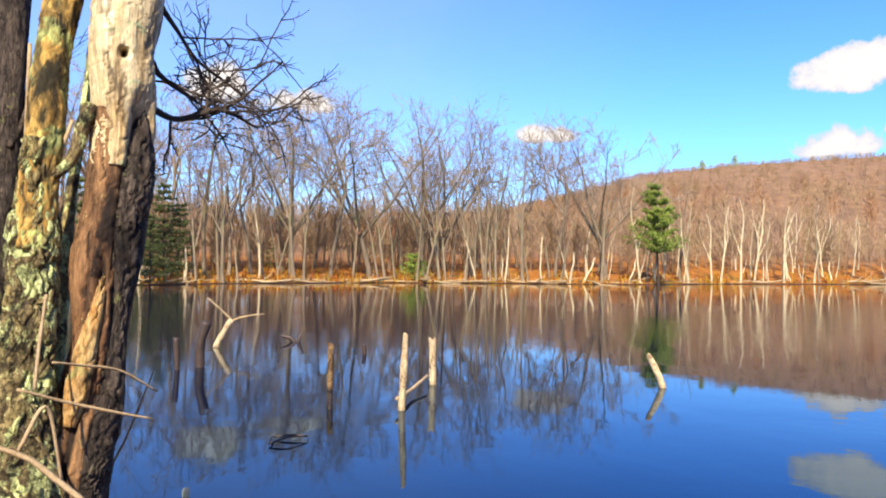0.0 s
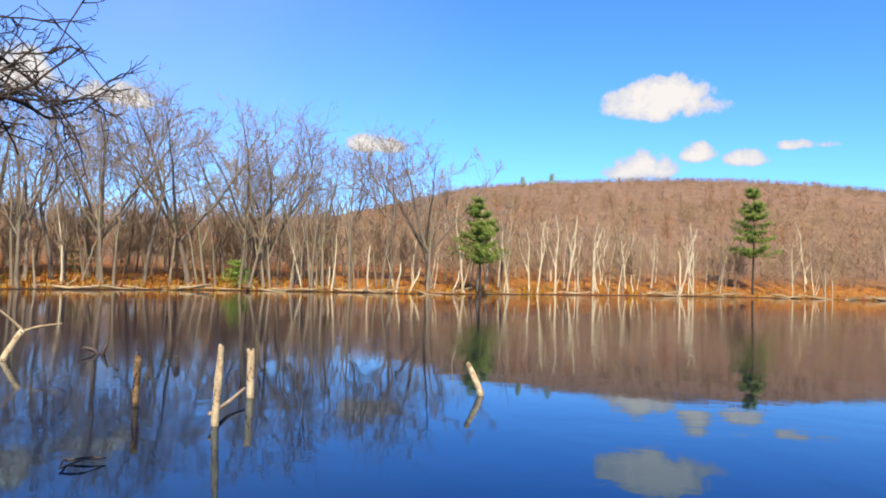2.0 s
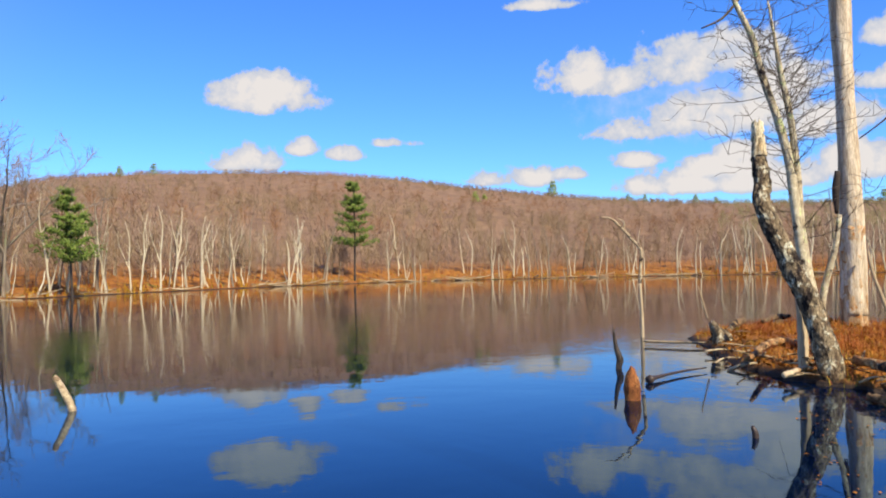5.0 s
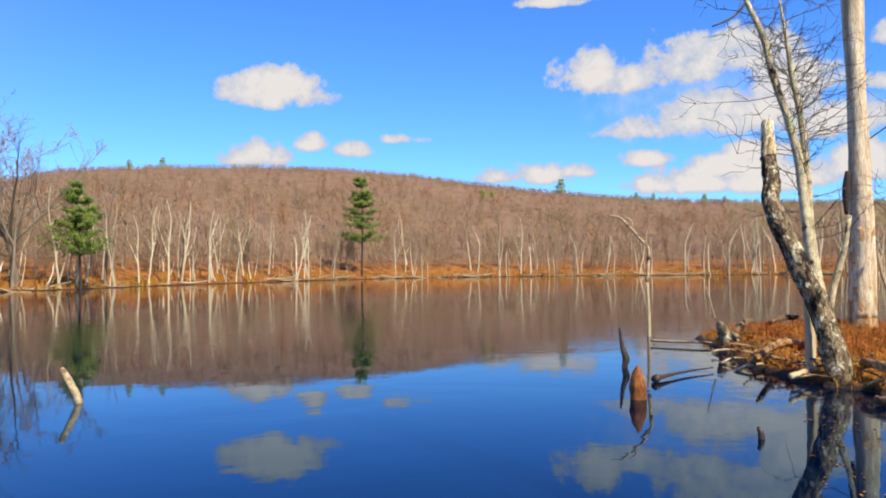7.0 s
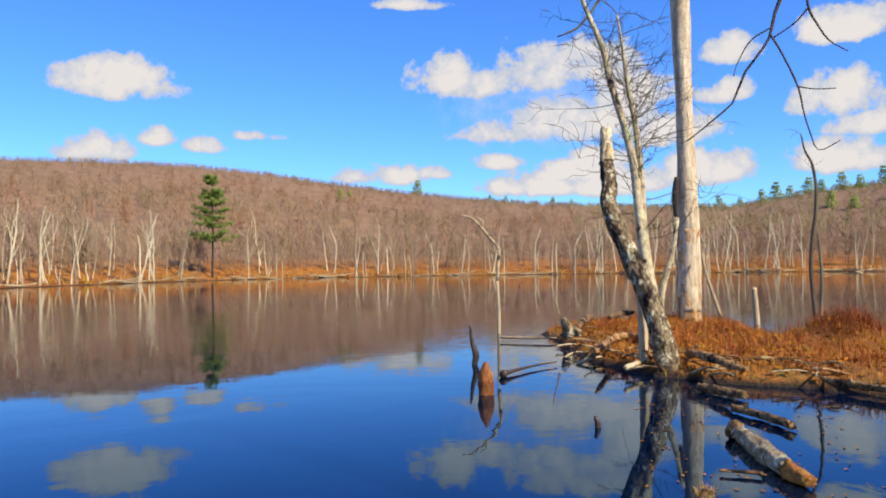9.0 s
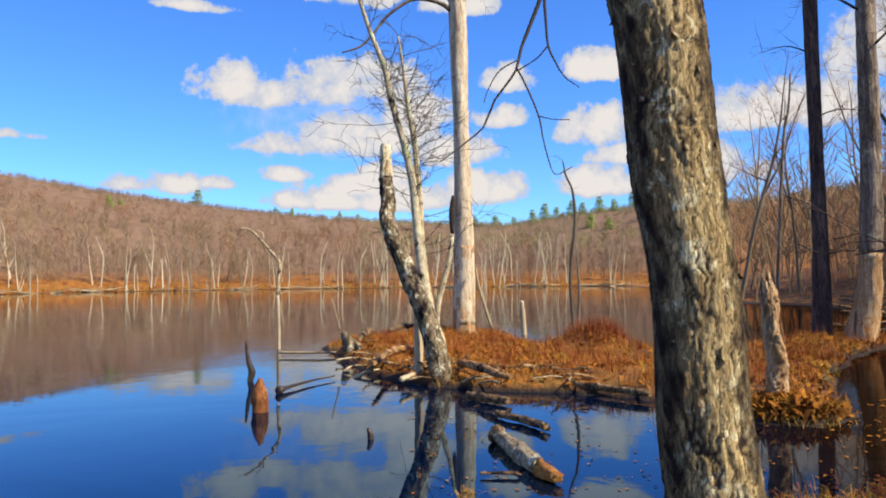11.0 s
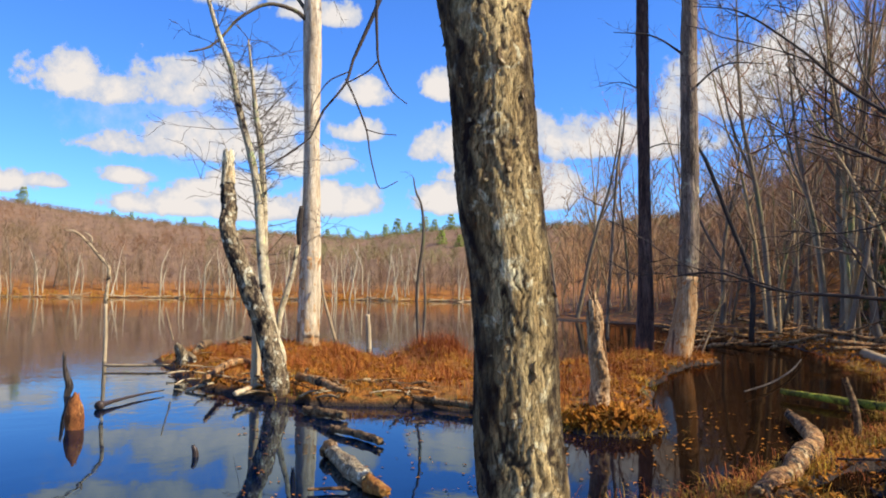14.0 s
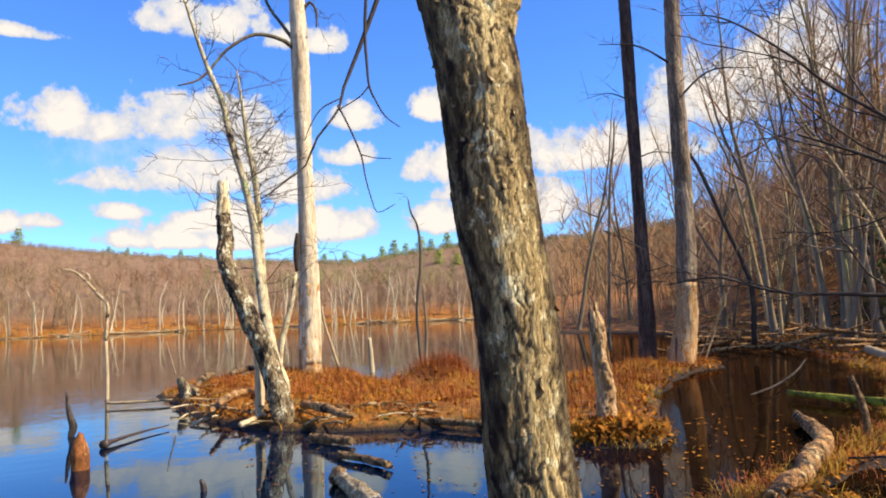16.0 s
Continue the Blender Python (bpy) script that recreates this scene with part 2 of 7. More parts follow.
def water_material():
    m = bpy.data.materials.new("pond_water")
    m.use_nodes = True
    t = m.node_tree
    b = t.nodes["Principled BSDF"]
    b.inputs["Roughness"].default_value = 0.6
    b.inputs["Specular IOR Level"].default_value = 0.0
    co = t.nodes.new("ShaderNodeTexCoord").outputs["Object"]
    # deep water is blue-black, the silty shallows of the cove are brown
    geo = t.nodes.new("ShaderNodeNewGeometry")
    where = t.nodes.new("ShaderNodeSeparateXYZ")
    t.links.new(geo.outputs["Position"], where.inputs[0])
    silt_shade = ramp(t, where.outputs[1], 0.6, -1.0)
    t.links.new(mix_rgb(t, silt_shade, (0.0002, 0.0032, 0.015), (0.012, 0.0060, 0.0025)), b.inputs["Base Color"])
    swell = noise_node(t, co, 0.5, 3, 0.5, 0.4)
    rip = noise_node(t, co, 3.2, 4, 0.55, 0.6)
    breeze = ramp(t, noise_node(t, co, 0.06, 3, 0.55), 0.44, 0.64, 0.10, 1.0)
    h = math_node(t, "ADD", math_node(t, "MULTIPLY", swell, 0.75), math_node(t, "MULTIPLY", math_node(t, "MULTIPLY", rip, 0.62), breeze))
    bn = t.nodes.new("ShaderNodeBump")
    bn.inputs["Strength"].default_value, bn.inputs["Distance"].default_value = 1.0, 0.008
    t.links.new(h, bn.inputs["Height"])
    t.links.new(bn.outputs[0], b.inputs["Normal"])
    fres = t.nodes.new("ShaderNodeFresnel")
    fres.inputs["IOR"].default_value = 1.42
    t.links.new(bn.outputs[0], fres.inputs["Normal"])
    # seen steeply the gloss is blue over deep water; at a grazing angle it is a plain mirror
    # over the cove it is dimmed brown: shade and dark woods put into the colour
    steep = mix_rgb(t, silt_shade, (0.62, 0.84, 1.0), (0.22, 0.17, 0.13))
    grazing = mix_rgb(t, silt_shade, (0.97, 0.96, 0.93), (0.40, 0.31, 0.25))
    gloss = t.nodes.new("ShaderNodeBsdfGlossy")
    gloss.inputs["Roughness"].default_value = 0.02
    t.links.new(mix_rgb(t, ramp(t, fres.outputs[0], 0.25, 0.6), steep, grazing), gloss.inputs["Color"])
    t.links.new(bn.outputs[0], gloss.inputs["Normal"])
    both = t.nodes.new("ShaderNodeMixShader")
    t.links.new(fres.outputs[0], both.inputs[0])
    t.links.new(b.outputs[0], both.inputs[1])
    t.links.new(gloss.outputs[0], both.inputs[2])
    t.links.new(both.outputs[0], t.nodes["Material Output"].inputs["Surface"])
    return m


M["water"] = water_material()
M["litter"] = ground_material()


# ---- mesh helpers ----
def make_mesh(name, verts, quads=None, tris=None, mat=None, smooth=True):
    me = bpy.data.meshes.new(name)
    verts = np.asarray(verts, dtype=np.float32).reshape(-1, 3)
    q = np.zeros((0, 4), int) if quads is None or len(quads) == 0 else np.asarray(quads, int)
    k = np.zeros((0, 3), int) if tris is None or len(tris) == 0 else np.asarray(tris, int)
    me.vertices.add(len(verts))
    me.vertices.foreach_set("co", verts.ravel())
    loops = np.concatenate([q.ravel(), k.ravel()])
    me.loops.add(len(loops))
    me.loops.foreach_set("vertex_index", loops.astype(np.int32))
    me.polygons.add(len(q) + len(k))
    me.polygons.foreach_set("loop_start", np.concatenate([np.arange(len(q)) * 4, len(q) * 4 + np.arange(len(k)) * 3]).astype(np.int32))
    me.update(calc_edges=True)
    me.validate()
    me.polygons.foreach_set("use_smooth", np.full(len(q) + len(k), smooth, dtype=bool))
    if mat is not None:
        me.materials.append(mat)
    return me


class Soup:
    """Gathers tubes, blades and copies of other soups into one mesh."""

    def __init__(self):
        self.v, self.q, self.t, self.n = [], [], [], 0

    def add(self, v, q=None, t=None):
        v = np.asarray(v, float).reshape(-1, 3)
        if q is not None and len(q):
            self.q.append(np.asarray(q, int) + self.n)
        if t is not None and len(t):
            self.t.append(np.asarray(t, int) + self.n)
        self.v.append(v)
        self.n += len(v)
        return self

    def tube(self, pts, radii, k=4, cap=False):
        pts, radii = np.asarray(pts, float), np.asarray(radii, float)
        n = len(pts)
        d = np.gradient(pts, axis=0)
        d /= np.linalg.norm(d, axis=1)[:, None] + 1e-9
        ref = np.array((0.0, 0, 1)) if abs(d[:, 2]).mean() < 0.8 else np.array((1.0, 0, 0))
        a = np.cross(d, ref)
        a /= np.linalg.norm(a, axis=1)[:, None] + 1e-9
        b = np.cross(d, a)
        ang = np.arange(k) * 2 * np.pi / k
        ring = a[:, None, :] * np.cos(ang)[None, :, None] + b[:, None, :] * np.sin(ang)[None, :, None]
        v = (pts[:, None, :] + ring * radii[:, None, None]).reshape(-1, 3)
        i = np.arange(n - 1)[:, None] * k
        j = np.arange(k)[None, :]
        q = np.stack([i + j, i + (j + 1) % k, i + k + (j + 1) % k, i + k + j], -1).reshape(-1, 4)
        t = None
        if cap:
            v = np.vstack([v, pts[:1], pts[-1:]])
            j = np.arange(k)
            t = np.vstack([np.stack([(j + 1) % k, j, np.full(k, n * k)], 1),
                           np.stack([(n - 1) * k + j, (n - 1) * k + (j + 1) % k, np.full(k, n * k + 1)], 1)])
        return self.add(v, q, t)

    def arrays(self):
        v = np.concatenate(self.v) if self.v else np.zeros((0, 3))
        q = np.concatenate(self.q) if self.q else np.zeros((0, 4), int)
        t = np.concatenate(self.t) if self.t else np.zeros((0, 3), int)
        return v, q, t

    def mesh(self, name, mat, smooth=True):
        return make_mesh(name, *self.arrays(), mat=mat, smooth=smooth)


def spread(soup, template, xs, ys, zs, scales, turns, tilt=0.0, rng=None):
    """Lays many copies of a template's arrays into one soup."""
    v, q, t = template
    for x, y, z, s, a in zip(xs, ys, zs, scales, turns):
        c, sn = math.cos(a), math.sin(a)
        w = v * s
        lx, ly = (rng.normal(0, tilt, 2) if tilt else (0, 0))
        px, py = w[:, 0] + w[:, 2] * lx, w[:, 1] + w[:, 2] * ly
        soup.add(np.stack([px * c - py * sn + x, px * sn + py * c + y, w[:, 2] + z], 1), q, t)


def part(name, mesh, parent, label=""):
    ob = new(name, mesh)
    ob.parent = parent
    if label:
        tagged(ob, label=label)
    return ob


def thing(name, m, label, category, group="", kind=""):
    ob = new(name)
    ob.matrix_basis = m
    return tagged(ob, label, category, group, kind)


# ---- plan of the pond: its shore, the island, the heights round it ----
def polar(az, r):
    return r * math.sin(radians(az)), r * math.cos(radians(az))


NEAR_SHORE = [(-30, 40), (-14, 22), (-5.5, 8.5), (-2.2, 4.4), (-1.3, 3.0), (0.2, 1.9), (1.8, 1.2), (3.0, 0.75), (4.2, 0.35), (5.2, -0.25),
              (5.8, -0.85), (6.8, -1.65), (8.4, -2.75), (9.6, -3.7), (12, -4.7), (15.5, -5.8), (22, -6.6), (34, -6.6), (42, -3), (46, 1.2),
              (60, 3.5), (80, 6), (110, 12)]
FAR_SHORE = [polar(a, r) for a, r in ((82, 140), (73, 141), (61, 140), (52, 138), (42, 131), (36, 120), (29, 102), (20, 83), (12, 69), (4, 66),
                                      (-5, 62), (-17, 55), (-25, 48))]
LAKE = np.array(NEAR_SHORE + FAR_SHORE)
ISLAND = np.array([(13.3, 7.5), (11.6, 6.2), (10.6, 5.3), (9.95, 4.4), (9.75, 3.7), (9.6, 3.2), (9.8, 2.4), (9.75, 1.5), (9.6, 0.9), (8.9, 0.25),
                   (8.5, -0.2), (8.6, -0.8), (9.1, -1.05), (10.2, -1.0), (13, -1.3), (16.8, -2.3), (18.4, -3.4), (19.6, -3.0), (19.0, -1.2),
                   (15.5, 0.2), (14.3, 1.6), (14.4, 3.2), (16.2, 4.4), (18.6, 5.4), (18.8, 6.9), (17.2, 8.2), (16.0, 8.8), (14.4, 8.5)])


def inside_distance(poly, x, y):
    """Distance to the outline, positive inside."""
    best = np.full(x.shape, 1e9)
    odd = np.zeros(x.shape, bool)
    for (x0, y0), (x1, y1) in zip(poly, np.roll(poly, -1, axis=0)):
        dx, dy = x1 - x0, y1 - y0
        s = np.clip(((x - x0) * dx + (y - y0) * dy) / (dx * dx + dy * dy), 0, 1)
        best = np.minimum(best, np.hypot(x - x0 - s * dx, y - y0 - s * dy))
        cross = (y0 > y) != (y1 > y)
        odd ^= cross & (x < dx * (y - y0) / (dy if dy else 1e-9) + x0)
    return np.where(odd, best, -best)


def smoothstep(a, b, x):
    s = np.clip((x - a) / (b - a), 0, 1)
    return s * s * (3 - 2 * s)


def wobble(x, y, scale, seed=0.0):
    """Cheap rolling noise between -1 and 1 from a few crossed waves."""
    u, w = x / scale + seed, y / scale - seed * 1.7
    return (np.sin(u * 1.3 + 1.7 * np.sin(w * 0.9)) + np.sin(w * 1.7 + 1.3 * np.sin(u * 1.1 + 2)) + np.sin((u + w) * 2.3 + np.sin(u * 2.9 - w))) / 3


RIDGE_AZ = [-180, -60, -30, -10, 0, 10, 14, 20, 27, 33, 38, 45, 53, 60, 68, 74, 79, 85, 92, 100, 115, 140, 180]
RIDGE_EL = [2, 2, 2.0, 2.2, 3.5, 6.0, 6.9, 7.4, 7.65, 7.55, 7.2, 6.4, 5.5, 4.9, 4.5, 4.3, 5.1, 5.6, 5.6, 6.5, 9, 9, 2]
RIDGE_R = [90, 90, 260, 330, 330, 330, 330, 330, 330, 330, 330, 330, 330, 330, 330, 330, 310, 280, 230, 180, 120, 110, 90]
RIDGE_TREES = 3.0


def ground_height(x, y):
    r = np.hypot(x, y)
    az = np.degrees(np.arctan2(x, y))
    lake = inside_distance(LAKE, x, y) + (0.16 * wobble(x, y, 0.9) + 0.10 * wobble(x, y, 0.27, 8.0)) * smoothstep(2, 6, r)
    isl = inside_distance(ISLAND, x, y) + 0.10 * wobble(x, y, 0.5, 3.0)
    land = -lake
    rr, el = np.interp(az, RIDGE_AZ, RIDGE_R), np.interp(az, RIDGE_AZ, RIDGE_EL)
    top = np.maximum(np.tan(np.radians(el)) * rr + 1.5 - np.interp(az, [80, 115], [RIDGE_TREES, 3]), 1.0)
    start = r + lake                                    # radius of the shore, nearly
    rise = np.clip((r - start - 8) / np.maximum(rr - start - 8, 20), 0, 1)
    hill = top * (0.35 * rise + 0.65 * smoothstep(0, 1, rise)) * smoothstep(4, 22, land)
    bank = 0.13 * smoothstep(-0.1, 0.9, land) + 0.5 * smoothstep(3, 18, land) + np.interp(az, [8, 16, 38, 48], [0.9, 2.0, 2.0, 1.0]) * smoothstep(0.5, 12, land) * smoothstep(38, 55, r) + 0.12 * wobble(x, y, 1.2) * smoothstep(0.2, 2, land) * smoothstep(3.2, 5, r)
    hill = hill + 0.19 * np.clip(land - 7, 0, 45) * smoothstep(96, 116, az) * smoothstep(185, 150, az)
    # black pools and humps in the marshy bank beside the cove
    marsh = smoothstep(3.6, 4.6, r) * smoothstep(19, 14, r) * smoothstep(90, 95, az) * smoothstep(136, 126, az) * smoothstep(0.15, 0.5, land)
    bank = bank + marsh * (0.10 * wobble(x, y * 1.6, 0.45, 7.0) - 0.24 * smoothstep(0.15, 0.40, wobble(x * 0.7, y * 1.5, 1.15, 2.4) + 0.4 * wobble(x, y, 0.3, 5.5)))
    z = np.where(land > -0.1, bank + hill, -0.55 * smoothstep(0, 2.5, lake))
    mound = 0.13 * smoothstep(-0.06, 0.16, isl) + 0.10 * smoothstep(0.1, 0.9, isl) + 0.06 * wobble(x, y, 0.7, 5.0) * smoothstep(0, 0.6, isl)
    mound = mound + 0.42 * np.exp(-((x - 14.0) ** 2 + (y - 2.5) ** 2) / 0.5)
    return np.where(isl > -0.15, np.maximum(z, mound - 0.03), z)


def height_at(x, y):
    return float(ground_height(np.array([float(x)]), np.array([float(y)]))[0])


def build_ground():
    az = np.radians(np.concatenate([np.arange(-180, -40, 4), np.arange(-40, 135, 0.5), np.arange(135, 180, 4)]))
    rad = 0.7 * 1.032 ** np.arange(0, 245)
    A, R = np.meshgrid(az, rad)
    x, y = (R * np.sin(A)).ravel(), (R * np.cos(A)).ravel()
    z = ground_height(x, y)
    n, m = R.shape
    i, j = np.meshgrid(np.arange(n - 1), np.arange(m), indexing="ij")
    j2 = (j + 1) % m
    q = np.stack([i * m + j, (i + 1) * m + j, (i + 1) * m + j2, i * m + j2], -1).reshape(-1, 4)
    v = np.vstack([np.stack([x, y, z], 1), [(0, 0, height_at(0.05, 0.05))]])
    k = np.arange(m)
    t = np.stack([np.full(m, n * m), k, (k + 1) % m], 1)
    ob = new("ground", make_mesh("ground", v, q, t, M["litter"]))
    return tagged(ob, "leaf-littered orange-brown banks and wooded hills round the pond", "ground", kind="structure")


ground = build_ground()
bm = bmesh.new()
bmesh.ops.create_grid(bm, x_segments=40, y_segments=40, size=170)
me = bpy.data.meshes.new("water")
bm.to_mesh(me)
bm.free()
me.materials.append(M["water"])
water = tagged(new("water", me), "still dark pond water mirroring blue sky and woods", "water", kind="structure")
water.location = (60, 60, 0)


# ---- bare trees ----
def bend(rng, p, d, length, n, wob, up=0.0):
    pts, d = [np.array(p, float)], np.array(d, float)
    for _ in range(n):
        d = d + rng.normal(0, wob, 3) + (0, 0, up)
        d /= np.linalg.norm(d)
        pts.append(pts[-1] + d * length / n)
    return np.array(pts)


def bare_tree(seed, h=14.0, r=0.16, first=0.4, limbs=10, second=4, third=0, angle=50, reach=0.34, wob=0.05, lean=0.03, up=0.12, twig=0.35, forks=0, sides=7, fine=1.0, fork_out=0.45, taper=0.8):
    """Arrays of the trunk and of the crown of a leafless tree that stands on the origin."""
    rng = np.random.default_rng(seed)
    trunk, crown = Soup(), Soup()
    stem = bend(rng, (0, 0, -0.3), (rng.normal(0, lean), rng.normal(0, lean), 1), h, 12, wob, 0.02)
    s = np.linspace(0, 1, 13)
    rad = r * np.maximum((1 - s) ** taper, 0.08) * (1 + 0.35 * np.exp(-s * 25))
    trunk.tube(stem, rad, sides)
    stems = [(stem, rad, 0.0)]
    for f in range(forks):
        k = rng.integers(3, 6)
        a = rng.uniform(0, 6.28)
        d = np.array((math.cos(a) * fork_out, math.sin(a) * fork_out, 1))
        p = bend(rng, stem[k], d, h * (1 - s[k]) * 0.95, 8, wob, 0.05)
        q = rad[k] * 0.75 * np.maximum((1 - np.linspace(0, 1, 9)) ** 0.8, 0.08)
        trunk.tube(p, q, 6)
        stems.append((p, q, 0.15))
    for pts, rd, f0 in stems:
        for i in range(limbs):
            u = (first if f0 == 0 else f0) + (0.97 - (first if f0 == 0 else f0)) * (i + rng.uniform(0, 1)) / limbs
            k = u * (len(pts) - 1)
            base = np.array([np.interp(k, np.arange(len(pts)), pts[:, c]) for c in range(3)])
            br = np.interp(k, np.arange(len(pts)), rd)
            a, e = i * 2.4 + rng.uniform(-0.6, 0.6), radians(angle * rng.uniform(0.7, 1.25))
            d = np.array((math.cos(a) * math.sin(e), math.sin(a) * math.sin(e), math.cos(e)))
            ln = h * reach * (1.15 - 0.75 * u) * rng.uniform(0.6, 1.2)
            limb = bend(rng, base, d, ln, 5, 0.16, up)
            lr = min(br * 0.6, 0.09) * np.maximum(1 - np.linspace(0, 1, 6), 0.12)
            crown.tube(limb, lr, 4)
            for j in range(second):
                w = rng.uniform(0.25, 1.0)
                b2 = np.array([np.interp(w * 5, np.arange(6), limb[:, c]) for c in range(3)])
                d2 = limb[-1] - limb[0]
                d2 = d2 / np.linalg.norm(d2) + rng.normal(0, 0.55, 3) + (0, 0, 0.25)
                sub = bend(rng, b2, d2, ln * twig * rng.uniform(0.6, 1.3), 4, 0.2, up)
                r2 = max(np.interp(w * 5, np.arange(6), lr) * 0.6, 0.007 * fine)
                crown.tube(sub, r2 * np.array([1, 0.8, 0.6, 0.45, 0.3]), 3)
                for _ in range(third):
                    g = rng.integers(1, 5)
                    d3 = sub[-1] - sub[0]
                    d3 = d3 / np.linalg.norm(d3) + rng.normal(0, 0.7, 3) + (0, 0, 0.2)
                    tw = bend(rng, sub[g], d3, ln * twig * 0.55 * rng.uniform(0.5, 1.2), 2, 0.25, up)
                    crown.tube(tw, np.array([0.008, 0.006, 0.003]) * fine * (h / 14), 3)
    return trunk, crown


PLANTED = set()


def plant(src, x, y, z, turn=0.0, size=1.0, rx=0.0, ry=0.0):
    """Stands a tree on its place: the first time the original itself, then copies of it."""
    m = pose(x, y, z, rx, ry, turn)
    if src.name in PLANTED:
        ob = copy_thing(src, m)
    else:
        PLANTED.add(src.name)
        ob = src
        ob.matrix_basis = m
    ob.scale = (size, size, size)
    return ob


def fork_tree(seed, h=14.0, r=0.2, clear=0.4, spread=30, levels=6, first=3, ratio=0.76, tip=0.012, up=0.06, wob=0.1, lean=0.03, wide=1.0):
    """A leafless tree whose trunk divides again and again into a rounded crown."""
    rng = np.random.default_rng(seed)
    trunk, crown = Soup(), Soup()
    stem = bend(rng, (0, 0, -0.3), (rng.normal(0, lean), rng.normal(0, lean), 1), h * clear + 0.3, 7, wob * 0.4, 0.02)
    trunk.tube(stem, r * np.linspace(1.0, 0.72, 8) * (1 + 0.35 * np.exp(-np.linspace(0, 12, 8))), 8)
    length = h * (1 - clear) * (1 - ratio) / (1 - ratio ** levels) * 1.12
    todo = []
    for i in range(first):
        a = i * 6.28 / first + rng.uniform(-0.5, 0.5)
        e = radians(spread) * wide * (rng.uniform(0.5, 1.2) if i else 0.25)
        todo.append((stem[-1], np.array((math.cos(a) * math.sin(e), math.sin(a) * math.sin(e), math.cos(e))), length * rng.uniform(0.9, 1.2), r * 0.62, 0))
    while todo:
        p, d, ln, rad, lv = todo.pop()
        big = lv < 2
        pts = bend(rng, p, d, ln, 4 if big else 2, wob * (1.0 if big else 1.6), up)
        end = max(rad * 0.68, tip * 0.6)
        crown.tube(pts, np.linspace(max(rad, tip), end, len(pts)), 5 if big else 3)
        d = pts[-1] - pts[-2]
        d /= np.linalg.norm(d)
        if lv + 1 >= levels:
            continue
        for j in range(2 + (rng.uniform() < 0.42)):
            e = radians(spread * rng.uniform(0.55, 1.35))
            axis = np.cross(d, rng.normal(0, 1, 3))
            axis /= np.linalg.norm(axis) + 1e-9
            d2 = d * math.cos(e) + axis * math.sin(e)
            todo.append((pts[-1] if j < 2 else pts[len(pts) // 2], d2, ln * ratio * rng.uniform(0.75, 1.2), end, lv + 1))
    return trunk, crown


def tree_kind(name, seed, bark, twigs, label, category="tree", group="", forking=False, **shape):
    trunk, crown = fork_tree(seed, **shape) if forking else bare_tree(seed, **shape)
    ob = thing(name, pose(0, 0, -200), label, category, group)
    part("trunk", trunk.mesh("trunk", M[bark]), ob)
    part("crown", crown.mesh("crown", M[twigs]), ob, "leafless branches and twigs")
    return ob


def along_shore(az):
    azs = np.array([82, 73, 61, 52, 42, 36, 29, 20, 12, 4, -5, -17, -25][::-1])
    rs = np.array([140, 141, 140, 138, 131, 120, 102, 83, 69, 66, 62, 55, 48][::-1])
    return np.interp(az, azs, rs)


# far wooded hill: many small leafless trees with rounded crowns of fine twigs
def hazy_tree(seed, h=10.0, wide=2.3, low=0.28, twigs=58, limbs=9, stem=0.09, thick=0.055):
    """A small leafless tree: stem, limbs, and a rounded crown of slivers that are its twigs."""
    rng = np.random.default_rng(seed)
    s = Soup()
    s.tube(bend(rng, (0, 0, -0.5), (0, 0, 1), h * 0.8, 2, 0.05), np.array([stem, stem * 0.75, stem * 0.3]), 3)
    mid, half = h * (1 + low) / 2, h * (1 - low) / 2
    a = rng.uniform(0, 6.28, twigs + limbs)
    c = rng.uniform(-0.75, 1.0, twigs + limbs)
    f = rng.uniform(0.35, 1.0, twigs + limbs) ** 0.6
    ring = np.sqrt(1 - np.minimum(c * c, 1)) * f * wide
    tip = np.stack([np.cos(a) * ring, np.sin(a) * ring, mid + c * f * half], 1)
    hub = np.stack([np.zeros_like(a), np.zeros_like(a), np.maximum(tip[:, 2] - ring * 1.3, h * 0.2)], 1)
    along = tip - hub
    along /= np.linalg.norm(along, axis=1)[:, None] + 1e-9
    foot = tip - along * rng.uniform(0.7, 1.7, len(a))[:, None] + rng.normal(0, 0.15, (len(a), 3))
    foot[:limbs] = hub[:limbs]
    side = np.cross(along, rng.normal(0, 1, (len(a), 3)))
    side /= np.linalg.norm(side, axis=1)[:, None] + 1e-9
    w = np.where(np.arange(len(a)) < limbs, thick * 1.5, thick)[:, None]
    v = np.stack([foot - side * w, foot + side * w, tip], 1).reshape(-1, 3)
    return s.add(v, None, np.arange(len(v)).reshape(-1, 3)).arrays()


